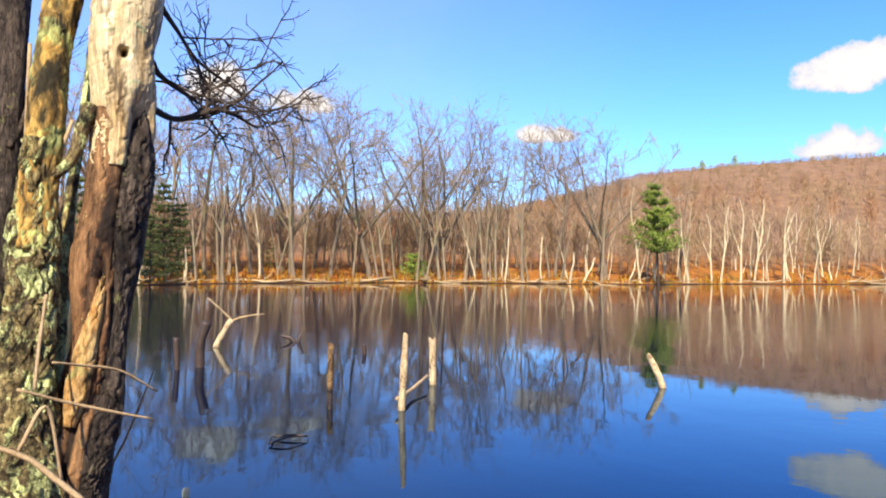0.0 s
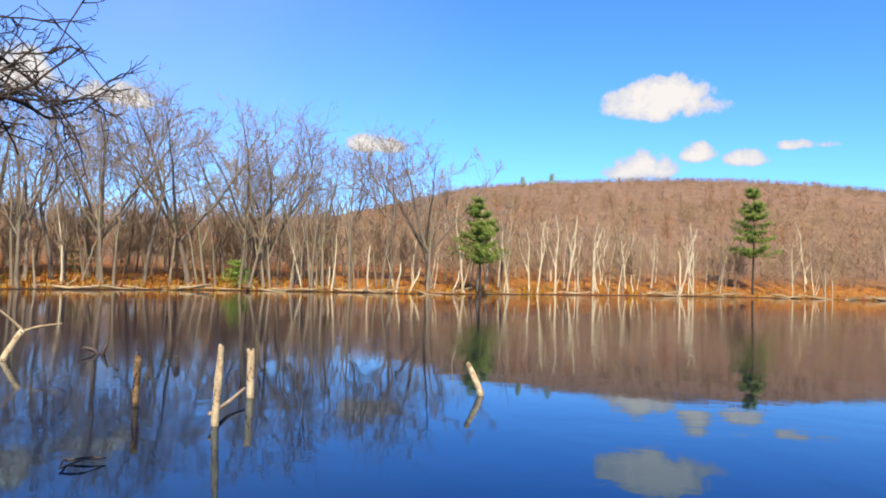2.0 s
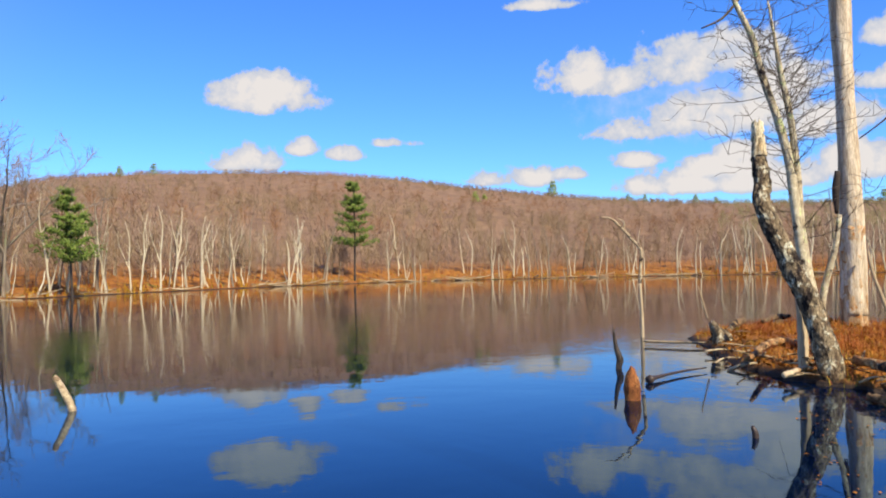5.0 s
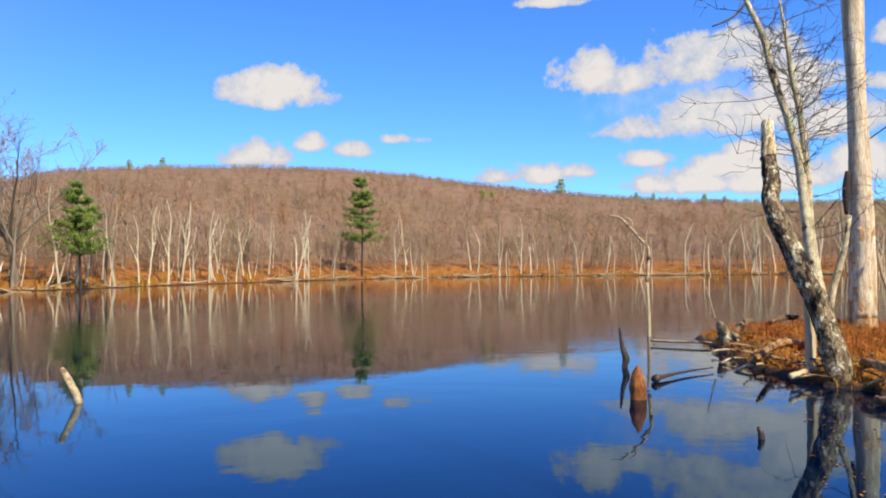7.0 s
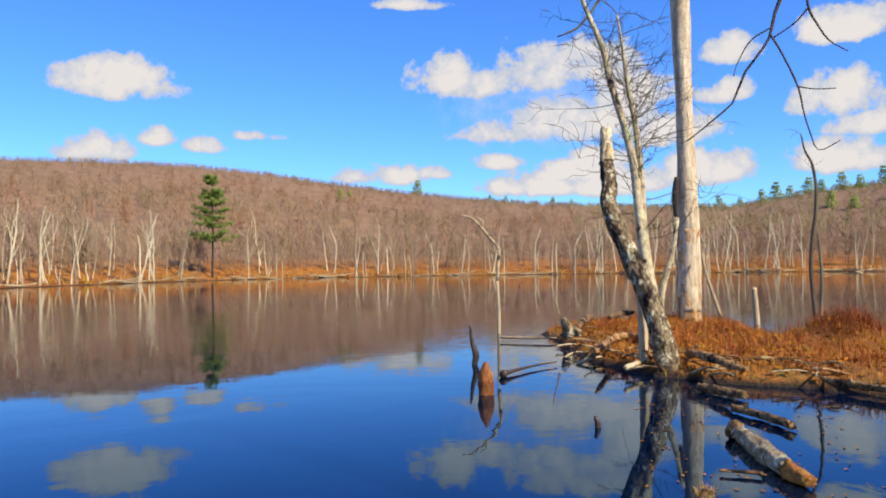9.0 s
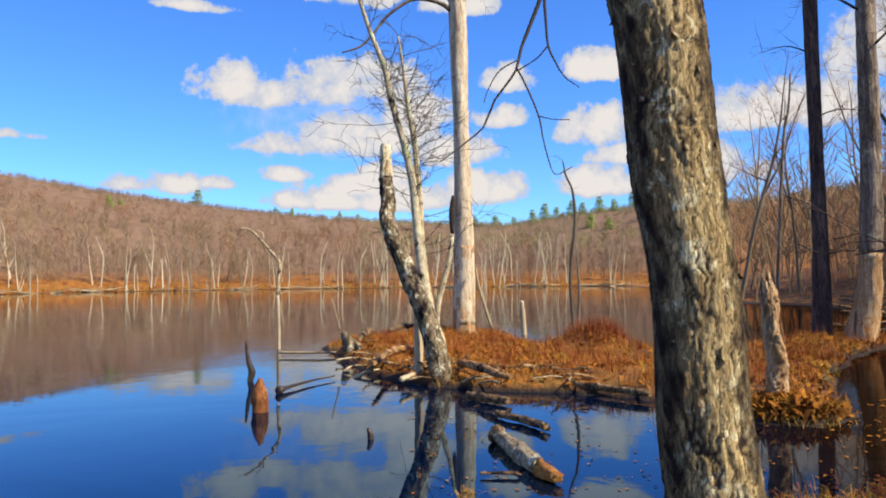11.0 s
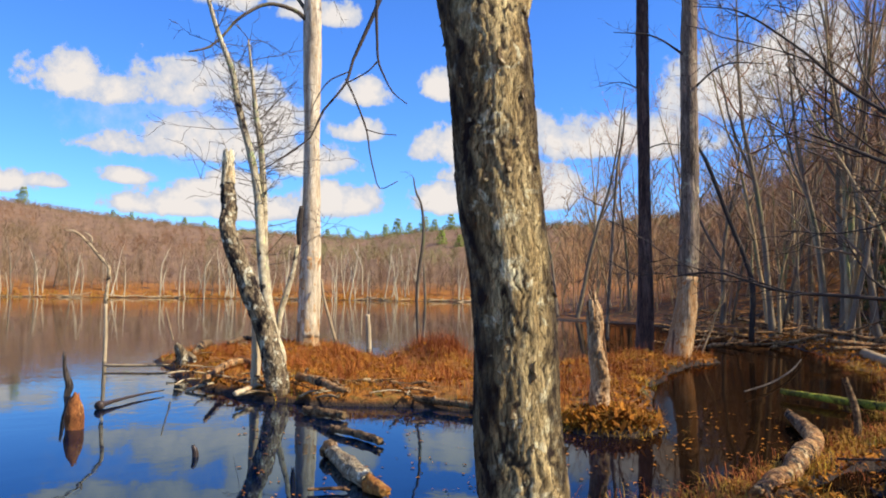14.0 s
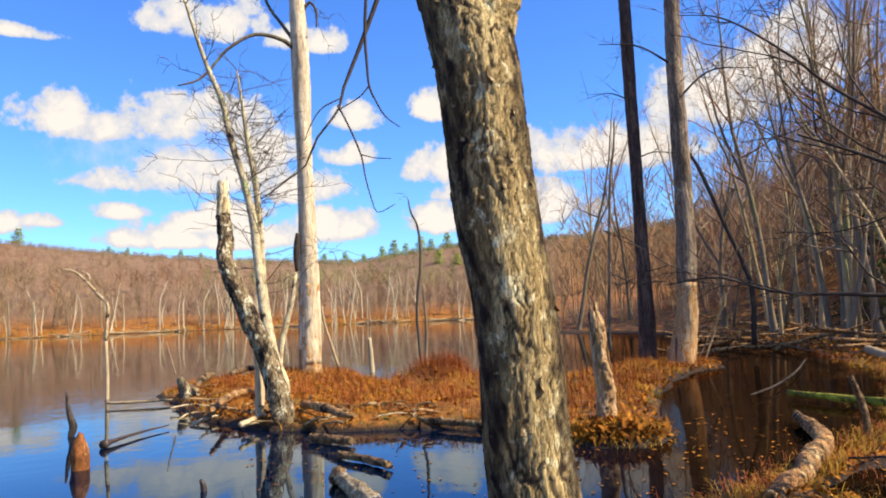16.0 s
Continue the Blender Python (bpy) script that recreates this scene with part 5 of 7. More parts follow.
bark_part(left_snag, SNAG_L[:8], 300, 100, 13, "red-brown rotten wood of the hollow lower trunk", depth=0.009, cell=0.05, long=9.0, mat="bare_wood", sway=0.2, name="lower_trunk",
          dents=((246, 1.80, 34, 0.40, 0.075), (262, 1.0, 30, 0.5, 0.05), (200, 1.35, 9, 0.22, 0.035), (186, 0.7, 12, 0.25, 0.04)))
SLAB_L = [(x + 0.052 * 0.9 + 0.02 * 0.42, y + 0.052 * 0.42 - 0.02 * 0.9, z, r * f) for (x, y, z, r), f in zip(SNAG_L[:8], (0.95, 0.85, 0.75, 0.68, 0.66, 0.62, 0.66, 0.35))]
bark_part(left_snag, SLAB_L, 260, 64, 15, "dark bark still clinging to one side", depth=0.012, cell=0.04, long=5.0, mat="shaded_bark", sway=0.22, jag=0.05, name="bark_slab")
FLAKE_L = [(-1.615, 3.115, 0.80, 0.02), (-1.59, 3.115, 0.92, 0.045), (-1.565, 3.12, 1.08, 0.05), (-1.535, 3.135, 1.25, 0.035), (-1.51, 3.15, 1.40, 0.012)]
bark_part(left_snag, FLAKE_L, 60, 40, 19, "yellow splinter of torn wood", depth=0.008, cell=0.04, long=5.0, mat="yellow_wood", sway=0.3, jag=0.05, name="splinter")
for i, ctrl in enumerate([[(-1.42, 3.36, 2.21, 0.021), (-1.35, 3.59, 2.25, 0.018), (-1.29, 3.81, 2.26, 0.015), (-1.1, 4.05, 2.24, 0.006)], [(-1.38, 3.38, 2.68, 0.018), (-1.35, 3.56, 2.64, 0.012), (-1.31, 3.75, 2.55, 0.01), (-1.22, 3.95, 2.46, 0.008), (-1.18, 4.14, 2.39, 0.005)], [(-1.41, 3.37, 2.42, 0.018), (-1.39, 3.54, 2.38, 0.015), (-1.37, 3.71, 2.33, 0.011), (-1.34, 3.87, 2.32, 0.007)]]):
    bough(left_snag, ctrl, "dark_bark", 140 + i, sides=9, length=0.40)
TRUNK_L = [(-1.77, 3.02, 0, 0.19), (-1.77, 3.02, 0.49, 0.173), (-1.78, 3.04, 0.71, 0.14), (-1.78, 3.07, 1.17, 0.118), (-1.78, 3.1, 1.54, 0.091), (-1.77, 3.13, 2.01, 0.075), (-1.76, 3.17, 2.38, 0.073), (-1.74, 3.21, 2.65, 0.075), (-1.72, 3.25, 3.04, 0.069), (-1.72, 3.28, 3.96, 0.058)]
left_tree = thing("old_tree", pose(TRUNK_L[0][0], TRUNK_L[0][1], 0), "old tree with orange bark and green lichen", "tree")
bark_part(left_tree, TRUNK_L[4:], 200, 70, 16, "smooth orange upper trunk", depth=0.006, cell=0.05, long=5.0, mat="orange_bark", sway=0.10)
bark_part(left_tree, TRUNK_L[:6], 260, 110, 17, "flaking green-lichened bark of the foot", depth=0.017, cell=0.05, long=2.4, mat="green_lichen", sway=0.2, name="foot")
add_part(left_tree, "limb", [[(-1.73, 3.1, 1.85, 0.024), (-1.67, 3.13, 1.9, 0.026), (-1.63, 3.15, 1.99, 0.029), (-1.61, 3.16, 2.1, 0.032), (-1.58, 3.18, 2.17, 0.037)]], "green_lichen", "", n=14, k=10, seed=17)
dark_left = [(-2.09, 3.18, 0, 0.08), (-2.09, 3.18, 0.43, 0.073), (-2.07, 3.23, 1.15, 0.074), (-2.05, 3.29, 1.65, 0.076), (-2.06, 3.33, 2.17, 0.077), (-2.07, 3.37, 2.7, 0.079), (-2.09, 3.41, 3.52, 0.066)]
left_dark = thing("dark_tree", pose(dark_left[0][0], dark_left[0][1], 0), "dark shaded tree trunk on the near bank", "tree")
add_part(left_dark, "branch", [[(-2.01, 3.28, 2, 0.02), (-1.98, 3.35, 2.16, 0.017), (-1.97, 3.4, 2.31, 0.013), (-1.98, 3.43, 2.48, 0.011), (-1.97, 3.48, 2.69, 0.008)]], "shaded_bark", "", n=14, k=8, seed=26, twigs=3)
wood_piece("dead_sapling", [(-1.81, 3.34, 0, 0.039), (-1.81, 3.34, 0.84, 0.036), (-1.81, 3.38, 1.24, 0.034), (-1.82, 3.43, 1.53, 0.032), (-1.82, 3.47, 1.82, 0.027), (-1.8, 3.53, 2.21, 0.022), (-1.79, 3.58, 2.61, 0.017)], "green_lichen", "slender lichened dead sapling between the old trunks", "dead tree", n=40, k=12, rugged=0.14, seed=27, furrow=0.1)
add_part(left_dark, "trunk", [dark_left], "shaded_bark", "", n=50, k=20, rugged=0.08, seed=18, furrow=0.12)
for i, ctrl in enumerate(([(-1.53, 2.81, 1.11, 0.005), (-1.48, 2.95, 1.08, 0.006), (-1.4, 3.1, 1.04, 0.006), (-1.3, 3.25, 0.93, 0.004)], [(-1.58, 2.67, 1.03, 0.006), (-1.47, 2.81, 0.96, 0.007), (-1.35, 2.94, 0.9, 0.007), (-1.24, 3.06, 0.85, 0.004)], [(-1.54, 2.46, 0.88, 0.009), (-1.43, 2.49, 0.83, 0.01), (-1.34, 2.5, 0.76, 0.011), (-1.24, 2.51, 0.68, 0.01)], [(-1.58, 2.78, 1.01, 0.007), (-1.62, 2.88, 1.19, 0.007), (-1.65, 2.97, 1.36, 0.006)], [(-1.57, 2.67, 0.81, 0.008), (-1.52, 2.76, 0.95, 0.007), (-1.49, 2.83, 0.64, 0.006)])):
    wood_piece("fallen_branch", ctrl, "drift", "thin grey-brown branch fallen against the old trunks", "branch", "branches at the trunks", n=14, k=6, rugged=0.1, seed=20 + i)



def left_tangle():
    """Dead sticks leaning between the old trunks, and thin stems behind them."""
    rng = np.random.default_rng(25)
    for i in range(34):
        a, r = radians(rng.uniform(-33.5, -29.0)), rng.uniform(3.3, 4.2) if i < 28 else rng.uniform(4.1, 5.0)
        x, y = r * math.sin(a), r * math.cos(a)
        z0 = max(height_at(x, y), -0.15)
        ln = rng.uniform(0.4, 1.0) if i < 28 else rng.uniform(1.8, 3.2)
        lean = rng.normal(0, 0.18 if i < 28 else 0.1, 2)
        q = rng.uniform(0.006, 0.016) if i < 28 else rng.uniform(0.015, 0.03)
        p = np.array((x, y, z0))
        c = [(*(p + np.array((lean[0], lean[1], 1.0)) * ln * f + rng.normal(0, 0.04, 3) * (f > 0)), q * (1 - 0.6 * f)) for f in (0, 0.3, 0.65, 1.0)]
        wood_piece("dead_stick", c, ("shaded_bark", "drift", "green_lichen")[i % 3], "dead stick leaning in the tangle between old trunks", "stick", "sticks at the trunks", n=12, k=6, rugged=0.15, seed=300 + i)


left_tangle()

# ---- posts, stumps and sticks in the open water ----
for name, ctrl, mat, label, jag in (
        ("dead_post", [(-0.27, 9.39, -0.4, 0.046), (-0.27, 9.39, 0, 0.046), (-0.28, 9.39, 0.58, 0.046)], "pale_log", "short pale dead trunk standing in the pond", 0.03),
        ("dead_post", [(-1.48, 8.88, -0.4, 0.037), (-1.48, 8.88, 0, 0.037), (-1.48, 8.88, 0.54, 0.037)], "log", "short pale dead trunk with rusty waterline in the pond", 0.03),
        ("leaning_stick", [(2.64, 9.48, -0.4, 0.043), (2.64, 9.48, 0, 0.043), (2.56, 9.51, 0.22, 0.043), (2.47, 9.53, 0.41, 0.032)], "pale_log", "pale stick leaning out of open water", 0.02),
        ("black_stump", [(-3.64, 10.59, -0.4, 0.065), (-3.64, 10.59, 0, 0.065), (-3.64, 10.59, 0.32, 0.065), (-3.56, 10.62, 0.65, 0.073)], "wet_wood", "black waterlogged stump standing in the pond", 0.03),
        ("dead_post", [(-3.85, 10.28, -0.4, 0.039), (-3.85, 10.28, 0, 0.039), (-3.87, 10.27, 0.45, 0.039)], "wet_wood", "thin black dead stem in the pond", 0.02),
        ("dead_post", [(-1.51, 12.46, -0.4, 0.038), (-1.51, 12.46, 0, 0.038), (-1.52, 12.45, 0.16, 0.038)], "wet_wood", "tiny dark stub poking from the pond", 0.01),
        ("dead_post", [(9.59, 6.86, -0.4, 0.045), (9.59, 6.86, -0, 0.045), (9.61, 6.84, 0.13, 0.05), (9.57, 6.88, 0.33, 0.036), (9.55, 6.91, 0.61, 0.014)], "shaded_bark", "thin crooked dead stem in the pond", 0.01),
        ("bark_stump", [(7.46, 5.17, -0.4, 0.07), (7.46, 5.17, 0, 0.088), (7.45, 5.17, 0.14, 0.092), (7.46, 5.18, 0.27, 0.07), (7.47, 5.17, 0.36, 0.025)], "rust_wood", "rounded rust-brown stump standing in the pond", 0.03),
        ("black_stump", [(6.55, 3.29, -0.4, 0.03), (6.55, 3.29, 0, 0.03), (6.54, 3.31, 0.1, 0.015)], "wet_wood", "small black stub in mirroring water", 0.01),
        ("dead_post", [(-1.7, 4.74, -0.4, 0.022), (-1.7, 4.74, 0, 0.022), (-1.7, 4.75, 0.04, 0.022)], "rotten", "small brown stub near the bank", 0.01),
        ("dead_post", [(19.55, 5.36, -0.2, 0.075), (19.55, 5.36, 0.12, 0.068), (19.55, 5.39, 0.54, 0.068), (19.54, 5.41, 0.89, 0.061)], "bleached", "pale post standing in water behind the island", 0.03)):
    wood_piece(name, ctrl, mat, label, "stump" if "stump" in name else "post", n=20, k=10, rugged=0.12, seed=len(label), jag=jag)
braced = thing("braced_post", pose(*[(-0.54, 7.71, -0.4, 0.038), (-0.54, 7.71, 0, 0.038), (-0.53, 7.71, 0.27, 0.038), (-0.52, 7.71, 0.5, 0.038), (-0.51, 7.72, 0.78, 0.026)][0][:3]), "pale dead sapling in the pond with a leaning branch", "post")
add_part(braced, "stem", [[(-0.54, 7.71, -0.4, 0.038), (-0.54, 7.71, 0, 0.038), (-0.53, 7.71, 0.27, 0.038), (-0.52, 7.71, 0.5, 0.038), (-0.51, 7.72, 0.78, 0.026)]], "pale_log", "", n=20, k=9, seed=31, jag=0.02)
add_part(braced, "branch", [[(-0.59, 7.68, 0.12, 0.018), (-0.49, 8.49, 0.08, 0.022), (-0.33, 9.29, 0.13, 0.018)]], "drift", "", n=12, k=6, seed=32)
forked = thing("forked_branch", pose(*[(-4.24, 13.17, -0.4, 0.06), (-4.24, 13.17, -0, 0.06), (-4, 13.25, 0.48, 0.045)][0][:3]), "pale broken branch sticking up from the water", "branch")
add_part(forked, "stem", [[(-4.24, 13.17, -0.4, 0.06), (-4.24, 13.17, -0, 0.06), (-4, 13.25, 0.48, 0.045)]], "pale_log", "", n=14, k=10, rugged=0.2, seed=33)
add_part(forked, "twig", [[(-4.01, 13.31, 0.46, 0.03), (-4.2, 13.25, 0.66, 0.02), (-4.41, 13.18, 0.86, 0.015)], [(-4.11, 13.28, 0.41, 0.025), (-3.83, 13.36, 0.52, 0.02), (-3.46, 13.46, 0.58, 0.01)]], "drift", "", n=10, k=5, seed=34)
twigs_ = thing("floating_twig", pose(-1.5, 6.2, 0.02), "bent dark twig folded into a triangle on the water", "branch")
for ctrl in ([(-1.53, 6.34, 0.02, 0.009), (-1.38, 6.36, 0.035, 0.009), (-1.24, 6.35, 0.03, 0.006)], [(-1.53, 6.35, 0.02, 0.008), (-1.525, 6.25, 0.04, 0.008), (-1.51, 6.10, 0.02, 0.007)], [(-1.51, 6.10, 0.02, 0.008), (-1.38, 6.22, 0.05, 0.007), (-1.25, 6.34, 0.03, 0.005)]):
    add_part(twigs_, "twig", [ctrl], "wet_wood", "", n=8, k=5, seed=35)
wedge = thing("sunken_branch", pose(-3.04, 14.2, -0.1), "dark forked end of a sunken branch", "branch")
add_part(wedge, "fork", [[(-3.02, 14.2, -0.1, 0.05), (-3.12, 14.2, 0.06, 0.045), (-3.32, 14.15, 0.12, 0.015)], [(-3.02, 14.2, -0.1, 0.045), (-2.97, 14.2, 0.08, 0.04), (-2.90, 14.22, 0.22, 0.012)]], "wet_wood", "", n=10, k=7, seed=36)
pole = thing("bent_pole", pose(*[(14.25, 9.5, -0.4, 0.068), (14.25, 9.5, 0, 0.068), (14.25, 9.5, 0.46, 0.068), (14.24, 9.52, 1.2, 0.056)][0][:3]), "slender dead sapling with a crooked top in the pond", "dead tree")
add_part(pole, "stem", [[(14.25, 9.5, -0.4, 0.041), (14.25, 9.5, 0, 0.041), (14.25, 9.5, 0.46, 0.041), (14.24, 9.52, 1.2, 0.034)]], "bleached", "pale barkless stem", n=16, k=8, seed=36)
add_part(pole, "top", [[(13.97, 9.34, 1.19, 0.045), (13.98, 9.32, 1.57, 0.04), (13.99, 9.31, 1.92, 0.04), (13.90, 9.46, 2.13, 0.036), (13.77, 9.63, 2.40, 0.03), (13.63, 9.81, 2.61, 0.024), (13.49, 10.02, 2.65, 0.012)], [(13.80, 9.60, 2.36, 0.022), (13.78, 9.58, 2.52, 0.018), (13.72, 9.70, 2.62, 0.008)]], "pale_log", "thin bent top", n=20, k=6, seed=37)
wood_piece("floating_branch", [(8.65, 5.72, 0.05, 0.057), (8.95, 5.77, 0.05, 0.027), (9.65, 5.81, 0.05, 0.017), (10.18, 5.75, 0.05, 0.008)], "wet_wood", "dark floating branch with a thick wet end", "branch", n=16, k=8, seed=38)
wood_piece("floating_log", [(12.8, 8.51, 0.08, 0.023), (12.92, 7.96, 0.08, 0.027), (13.19, 7.41, 0.08, 0.019)], "drift", "thin grey log lying in the water off the island", "log", n=14, k=8, seed=39)

# ---- the island ----
SNAG = [(10.11, 3.98, -0.05, 0.184), (10.11, 3.98, 0.09, 0.167), (10.13, 4.18, 0.83, 0.144), (10.09, 4.52, 1.68, 0.129), (10.07, 4.8, 2.34, 0.121), (10.17, 4.83, 2.66, 0.106), (10.24, 4.9, 3.02, 0.107), (10.33, 4.95, 3.52, 0.075)]
snag = thing("leaning_snag", pose(*SNAG[0][:3]), "leaning broken trunk with peeling bark on the island", "dead tree")
bark_part(snag, SNAG[:7], 260, 64, 51, "bark with lichen flakes", depth=0.014, cell=0.06, long=2.4, mat="lichen_bark", sway=0.12)
bark_part(snag, SNAG[6:], 60, 40, 52, "splintered yellow broken top", depth=0.02, cell=0.06, long=5.0, mat="rotten", jag=0.09, name="broken_top")
wood_piece("dead_post", [(10.35, 4.44, 0, 0.072), (10.35, 4.44, 0.36, 0.066), (10.35, 4.44, 0.86, 0.07), (10.34, 4.47, 1.27, 0.062)], "bleached", "pale upright stub beside the leaning snag", "post", n=14, k=10, seed=52, jag=0.06)
birch = thing("birch_clump", pose(*[(12.32, 4.91, 0, 0.118), (12.32, 4.91, 0.29, 0.107), (12.29, 5.08, 0.93, 0.093), (12.27, 5.23, 1.91, 0.078), (12.26, 5.35, 3.15, 0.074), (12.23, 5.5, 3.88, 0.064), (12.16, 5.72, 4.72, 0.059), (12.15, 5.84, 5.3, 0.054), (12.05, 6.12, 6.08, 0.039), (11.92, 6.45, 7.25, 0.025)][0][:3]), "leafless grey birch with several lichened stems on the island", "tree")
add_part(birch, "stem", [[(12.32, 4.91, 0, 0.118), (12.32, 4.91, 0.29, 0.107), (12.29, 5.08, 0.93, 0.093), (12.27, 5.23, 1.91, 0.078), (12.26, 5.35, 3.15, 0.074), (12.23, 5.5, 3.88, 0.064), (12.16, 5.72, 4.72, 0.059), (12.15, 5.84, 5.3, 0.054), (12.05, 6.12, 6.08, 0.039), (11.92, 6.45, 7.25, 0.025)]], "birch", "", n=40, k=12, rugged=0.07, seed=53)
add_part(birch, "stem", [[(12.53, 4.94, 0, 0.087), (12.53, 4.94, 0.37, 0.079), (12.46, 5.1, 0.92, 0.074), (12.4, 5.24, 1.96, 0.064), (12.38, 5.29, 3.16, 0.059), (12.35, 5.36, 4, 0.054), (12.31, 5.44, 4.52, 0.05), (12.28, 5.52, 5.19, 0.03), (12.24, 5.6, 5.88, 0.015)]], "birch", "", n=36, k=10, rugged=0.07, seed=54)
add_part(birch, "stem", [[(12.67, 5.12, 0, 0.066), (12.67, 5.12, 0.41, 0.06), (12.69, 5.07, 1.01, 0.055), (12.72, 4.98, 1.41, 0.056), (12.77, 4.88, 1.81, 0.045), (12.79, 4.81, 2.31, 0.035)]], "birch", "", n=16, k=8, rugged=0.07, seed=55)


def birch_twigs(parent, stems, seed, count):
    """The fine spray of side twigs on a birch's upper stems."""
    rng = np.random.default_rng(seed)
    o = np.array(parent.matrix_basis.translation)
    soup = Soup()
    for ctrl in stems:
        s = catmull(ctrl, 60)
        for i in range(count):
            g = rng.integers(22, 60)
            a = rng.uniform(0, 6.28)
            d = np.array((math.cos(a), math.sin(a), rng.uniform(-0.1, 0.9)))
            ln = rng.uniform(0.5, 1.7) * (1.25 - g / 90)
            br = bend(rng, s[g, :3] - o, d, ln, 6, 0.2, 0.03)
            soup.tube(br, 0.009 * np.linspace(1, 0.3, 7), 3)
            for _ in range(7):
                e = rng.integers(1, 7)
                d2 = d + rng.normal(0, 0.7, 3)
                tw = bend(rng, br[e], d2, ln * 0.4 * rng.uniform(0.4, 1.2), 4, 0.3, 0.02)
                soup.tube(tw, 0.005 * np.linspace(1, 0.5, 5), 3)
    part("twig_spray", soup.mesh("twig_spray", M["dark_twig"]), parent, "fine dark side twigs")


birch_twigs(birch, ([(12.32, 4.91, 0, 0.118), (12.32, 4.91, 0.29, 0.107), (12.29, 5.08, 0.93, 0.093), (12.27, 5.23, 1.91, 0.078), (12.26, 5.35, 3.15, 0.074), (12.23, 5.5, 3.88, 0.064), (12.16, 5.72, 4.72, 0.059), (12.15, 5.84, 5.3, 0.054), (12.05, 6.12, 6.08, 0.039), (11.92, 6.45, 7.25, 0.025)], [(12.53, 4.94, 0, 0.087), (12.53, 4.94, 0.37, 0.079), (12.46, 5.1, 0.92, 0.074), (12.4, 5.24, 1.96, 0.064), (12.38, 5.29, 3.16, 0.059), (12.35, 5.36, 4, 0.054), (12.31, 5.44, 4.52, 0.05), (12.28, 5.52, 5.19, 0.03), (12.24, 5.6, 5.88, 0.015)]), 56, 52)
tall = thing("tall_snag", pose(*[(17.19, 6.18, 0, 0.344), (17.19, 6.18, 0.14, 0.313), (17.18, 6.2, 0.42, 0.272), (17.19, 6.18, 2.32, 0.245), (17.18, 6.22, 5.05, 0.191), (17.16, 6.27, 7.79, 0.225), (17.14, 6.32, 9.72, 0.178), (17.12, 6.35, 11.92, 0.151)][0][:3]), "tall barkless silver-brown dead tree on the island", "dead tree")
TALL = [(17.19, 6.18, 0, 0.344), (17.19, 6.18, 0.14, 0.313), (17.18, 6.2, 0.42, 0.272), (17.19, 6.18, 2.32, 0.245), (17.18, 6.22, 5.05, 0.191), (17.16, 6.27, 7.79, 0.225), (17.14, 6.32, 9.72, 0.178), (17.12, 6.35, 11.92, 0.151)]
add_part(tall, "trunk", [TALL[2:]], "silver", "silver-grey barkless wood", n=90, k=26, rugged=0.06, seed=56, furrow=0.06)
add_part(tall, "foot", [TALL[:4]], "bare_orange", "orange-stained lower trunk", n=50, k=26, rugged=0.09, seed=56, furrow=0.08)
add_part(tall, "limb", [[(17.15, 6.28, 8.11, 0.062), (17.19, 6.72, 8.73, 0.042), (17.22, 7.16, 9.45, 0.035), (17.33, 7.41, 10.7, 0.021)], [(17.14, 6.28, 7.94, 0.069), (16.92, 6.55, 8.2, 0.055), (16.64, 6.93, 8.3, 0.048), (16.37, 7.25, 8.2, 0.04), (16.05, 7.67, 7.78, 0.033), (15.8, 7.9, 7.32, 0.029), (15.56, 8.12, 6.97, 0.026), (15.26, 8.44, 6.78, 0.016)], [(17.15, 6.26, 8.88, 0.063), (17.17, 6.01, 9.22, 0.035), (17.17, 5.83, 8.98, 0.028), (17.1, 5.81, 8.56, 0.021)]], "dark_grey_bark", "bare side limbs", n=22, k=8, seed=57, twigs=5, twig_len=0.9, twig_r=0.008)
add_part(tall, "bark_slab", [[(16.86, 6.36, 2.59, 0.04), (16.86, 6.36, 3.06, 0.08), (16.87, 6.32, 3.5, 0.054)]], "dark_bark", "dark slab of loose bark", n=10, k=8, seed=58)
wood_piece("broken_limb", [(16.45, 5.27, 0.39, 0.039), (16.59, 5.46, 0.83, 0.039), (16.73, 5.67, 1.36, 0.033), (16.91, 5.79, 1.76, 0.027)], "drift", "thin broken limb propped by the tall snag", "branch", n=14, k=6, seed=59)
thin = thing("thin_snag", pose(*[(21.82, 4.49, -0.2, 0.06), (21.82, 4.49, 0.07, 0.055), (21.81, 4.57, 1.57, 0.045), (21.83, 4.40, 3.08, 0.048), (21.83, 4.46, 4.04, 0.036), (21.79, 4.64, 4.51, 0.028), (21.77, 4.72, 4.94, 0.016)][0][:3]), "thin crooked dead stems behind the island", "dead tree")
add_part(thin, "stem", [[(21.82, 4.49, -0.2, 0.06), (21.82, 4.49, 0.07, 0.055), (21.81, 4.57, 1.57, 0.045), (21.83, 4.40, 3.08, 0.048), (21.83, 4.46, 4.04, 0.036), (21.79, 4.64, 4.51, 0.028), (21.77, 4.72, 4.94, 0.016)]], "dark_grey_bark", "", n=30, k=7, seed=60, twigs=5, twig_len=0.5, twig_r=0.008)
add_part(thin, "stem", [[(22.04, 4.4, -0.2, 0.05), (22.04, 4.4, 0.05, 0.046), (22.05, 4.36, 1.23, 0.04), (22.04, 4.42, 2.41, 0.02)]], "grey_bark", "", n=16, k=6, seed=61)
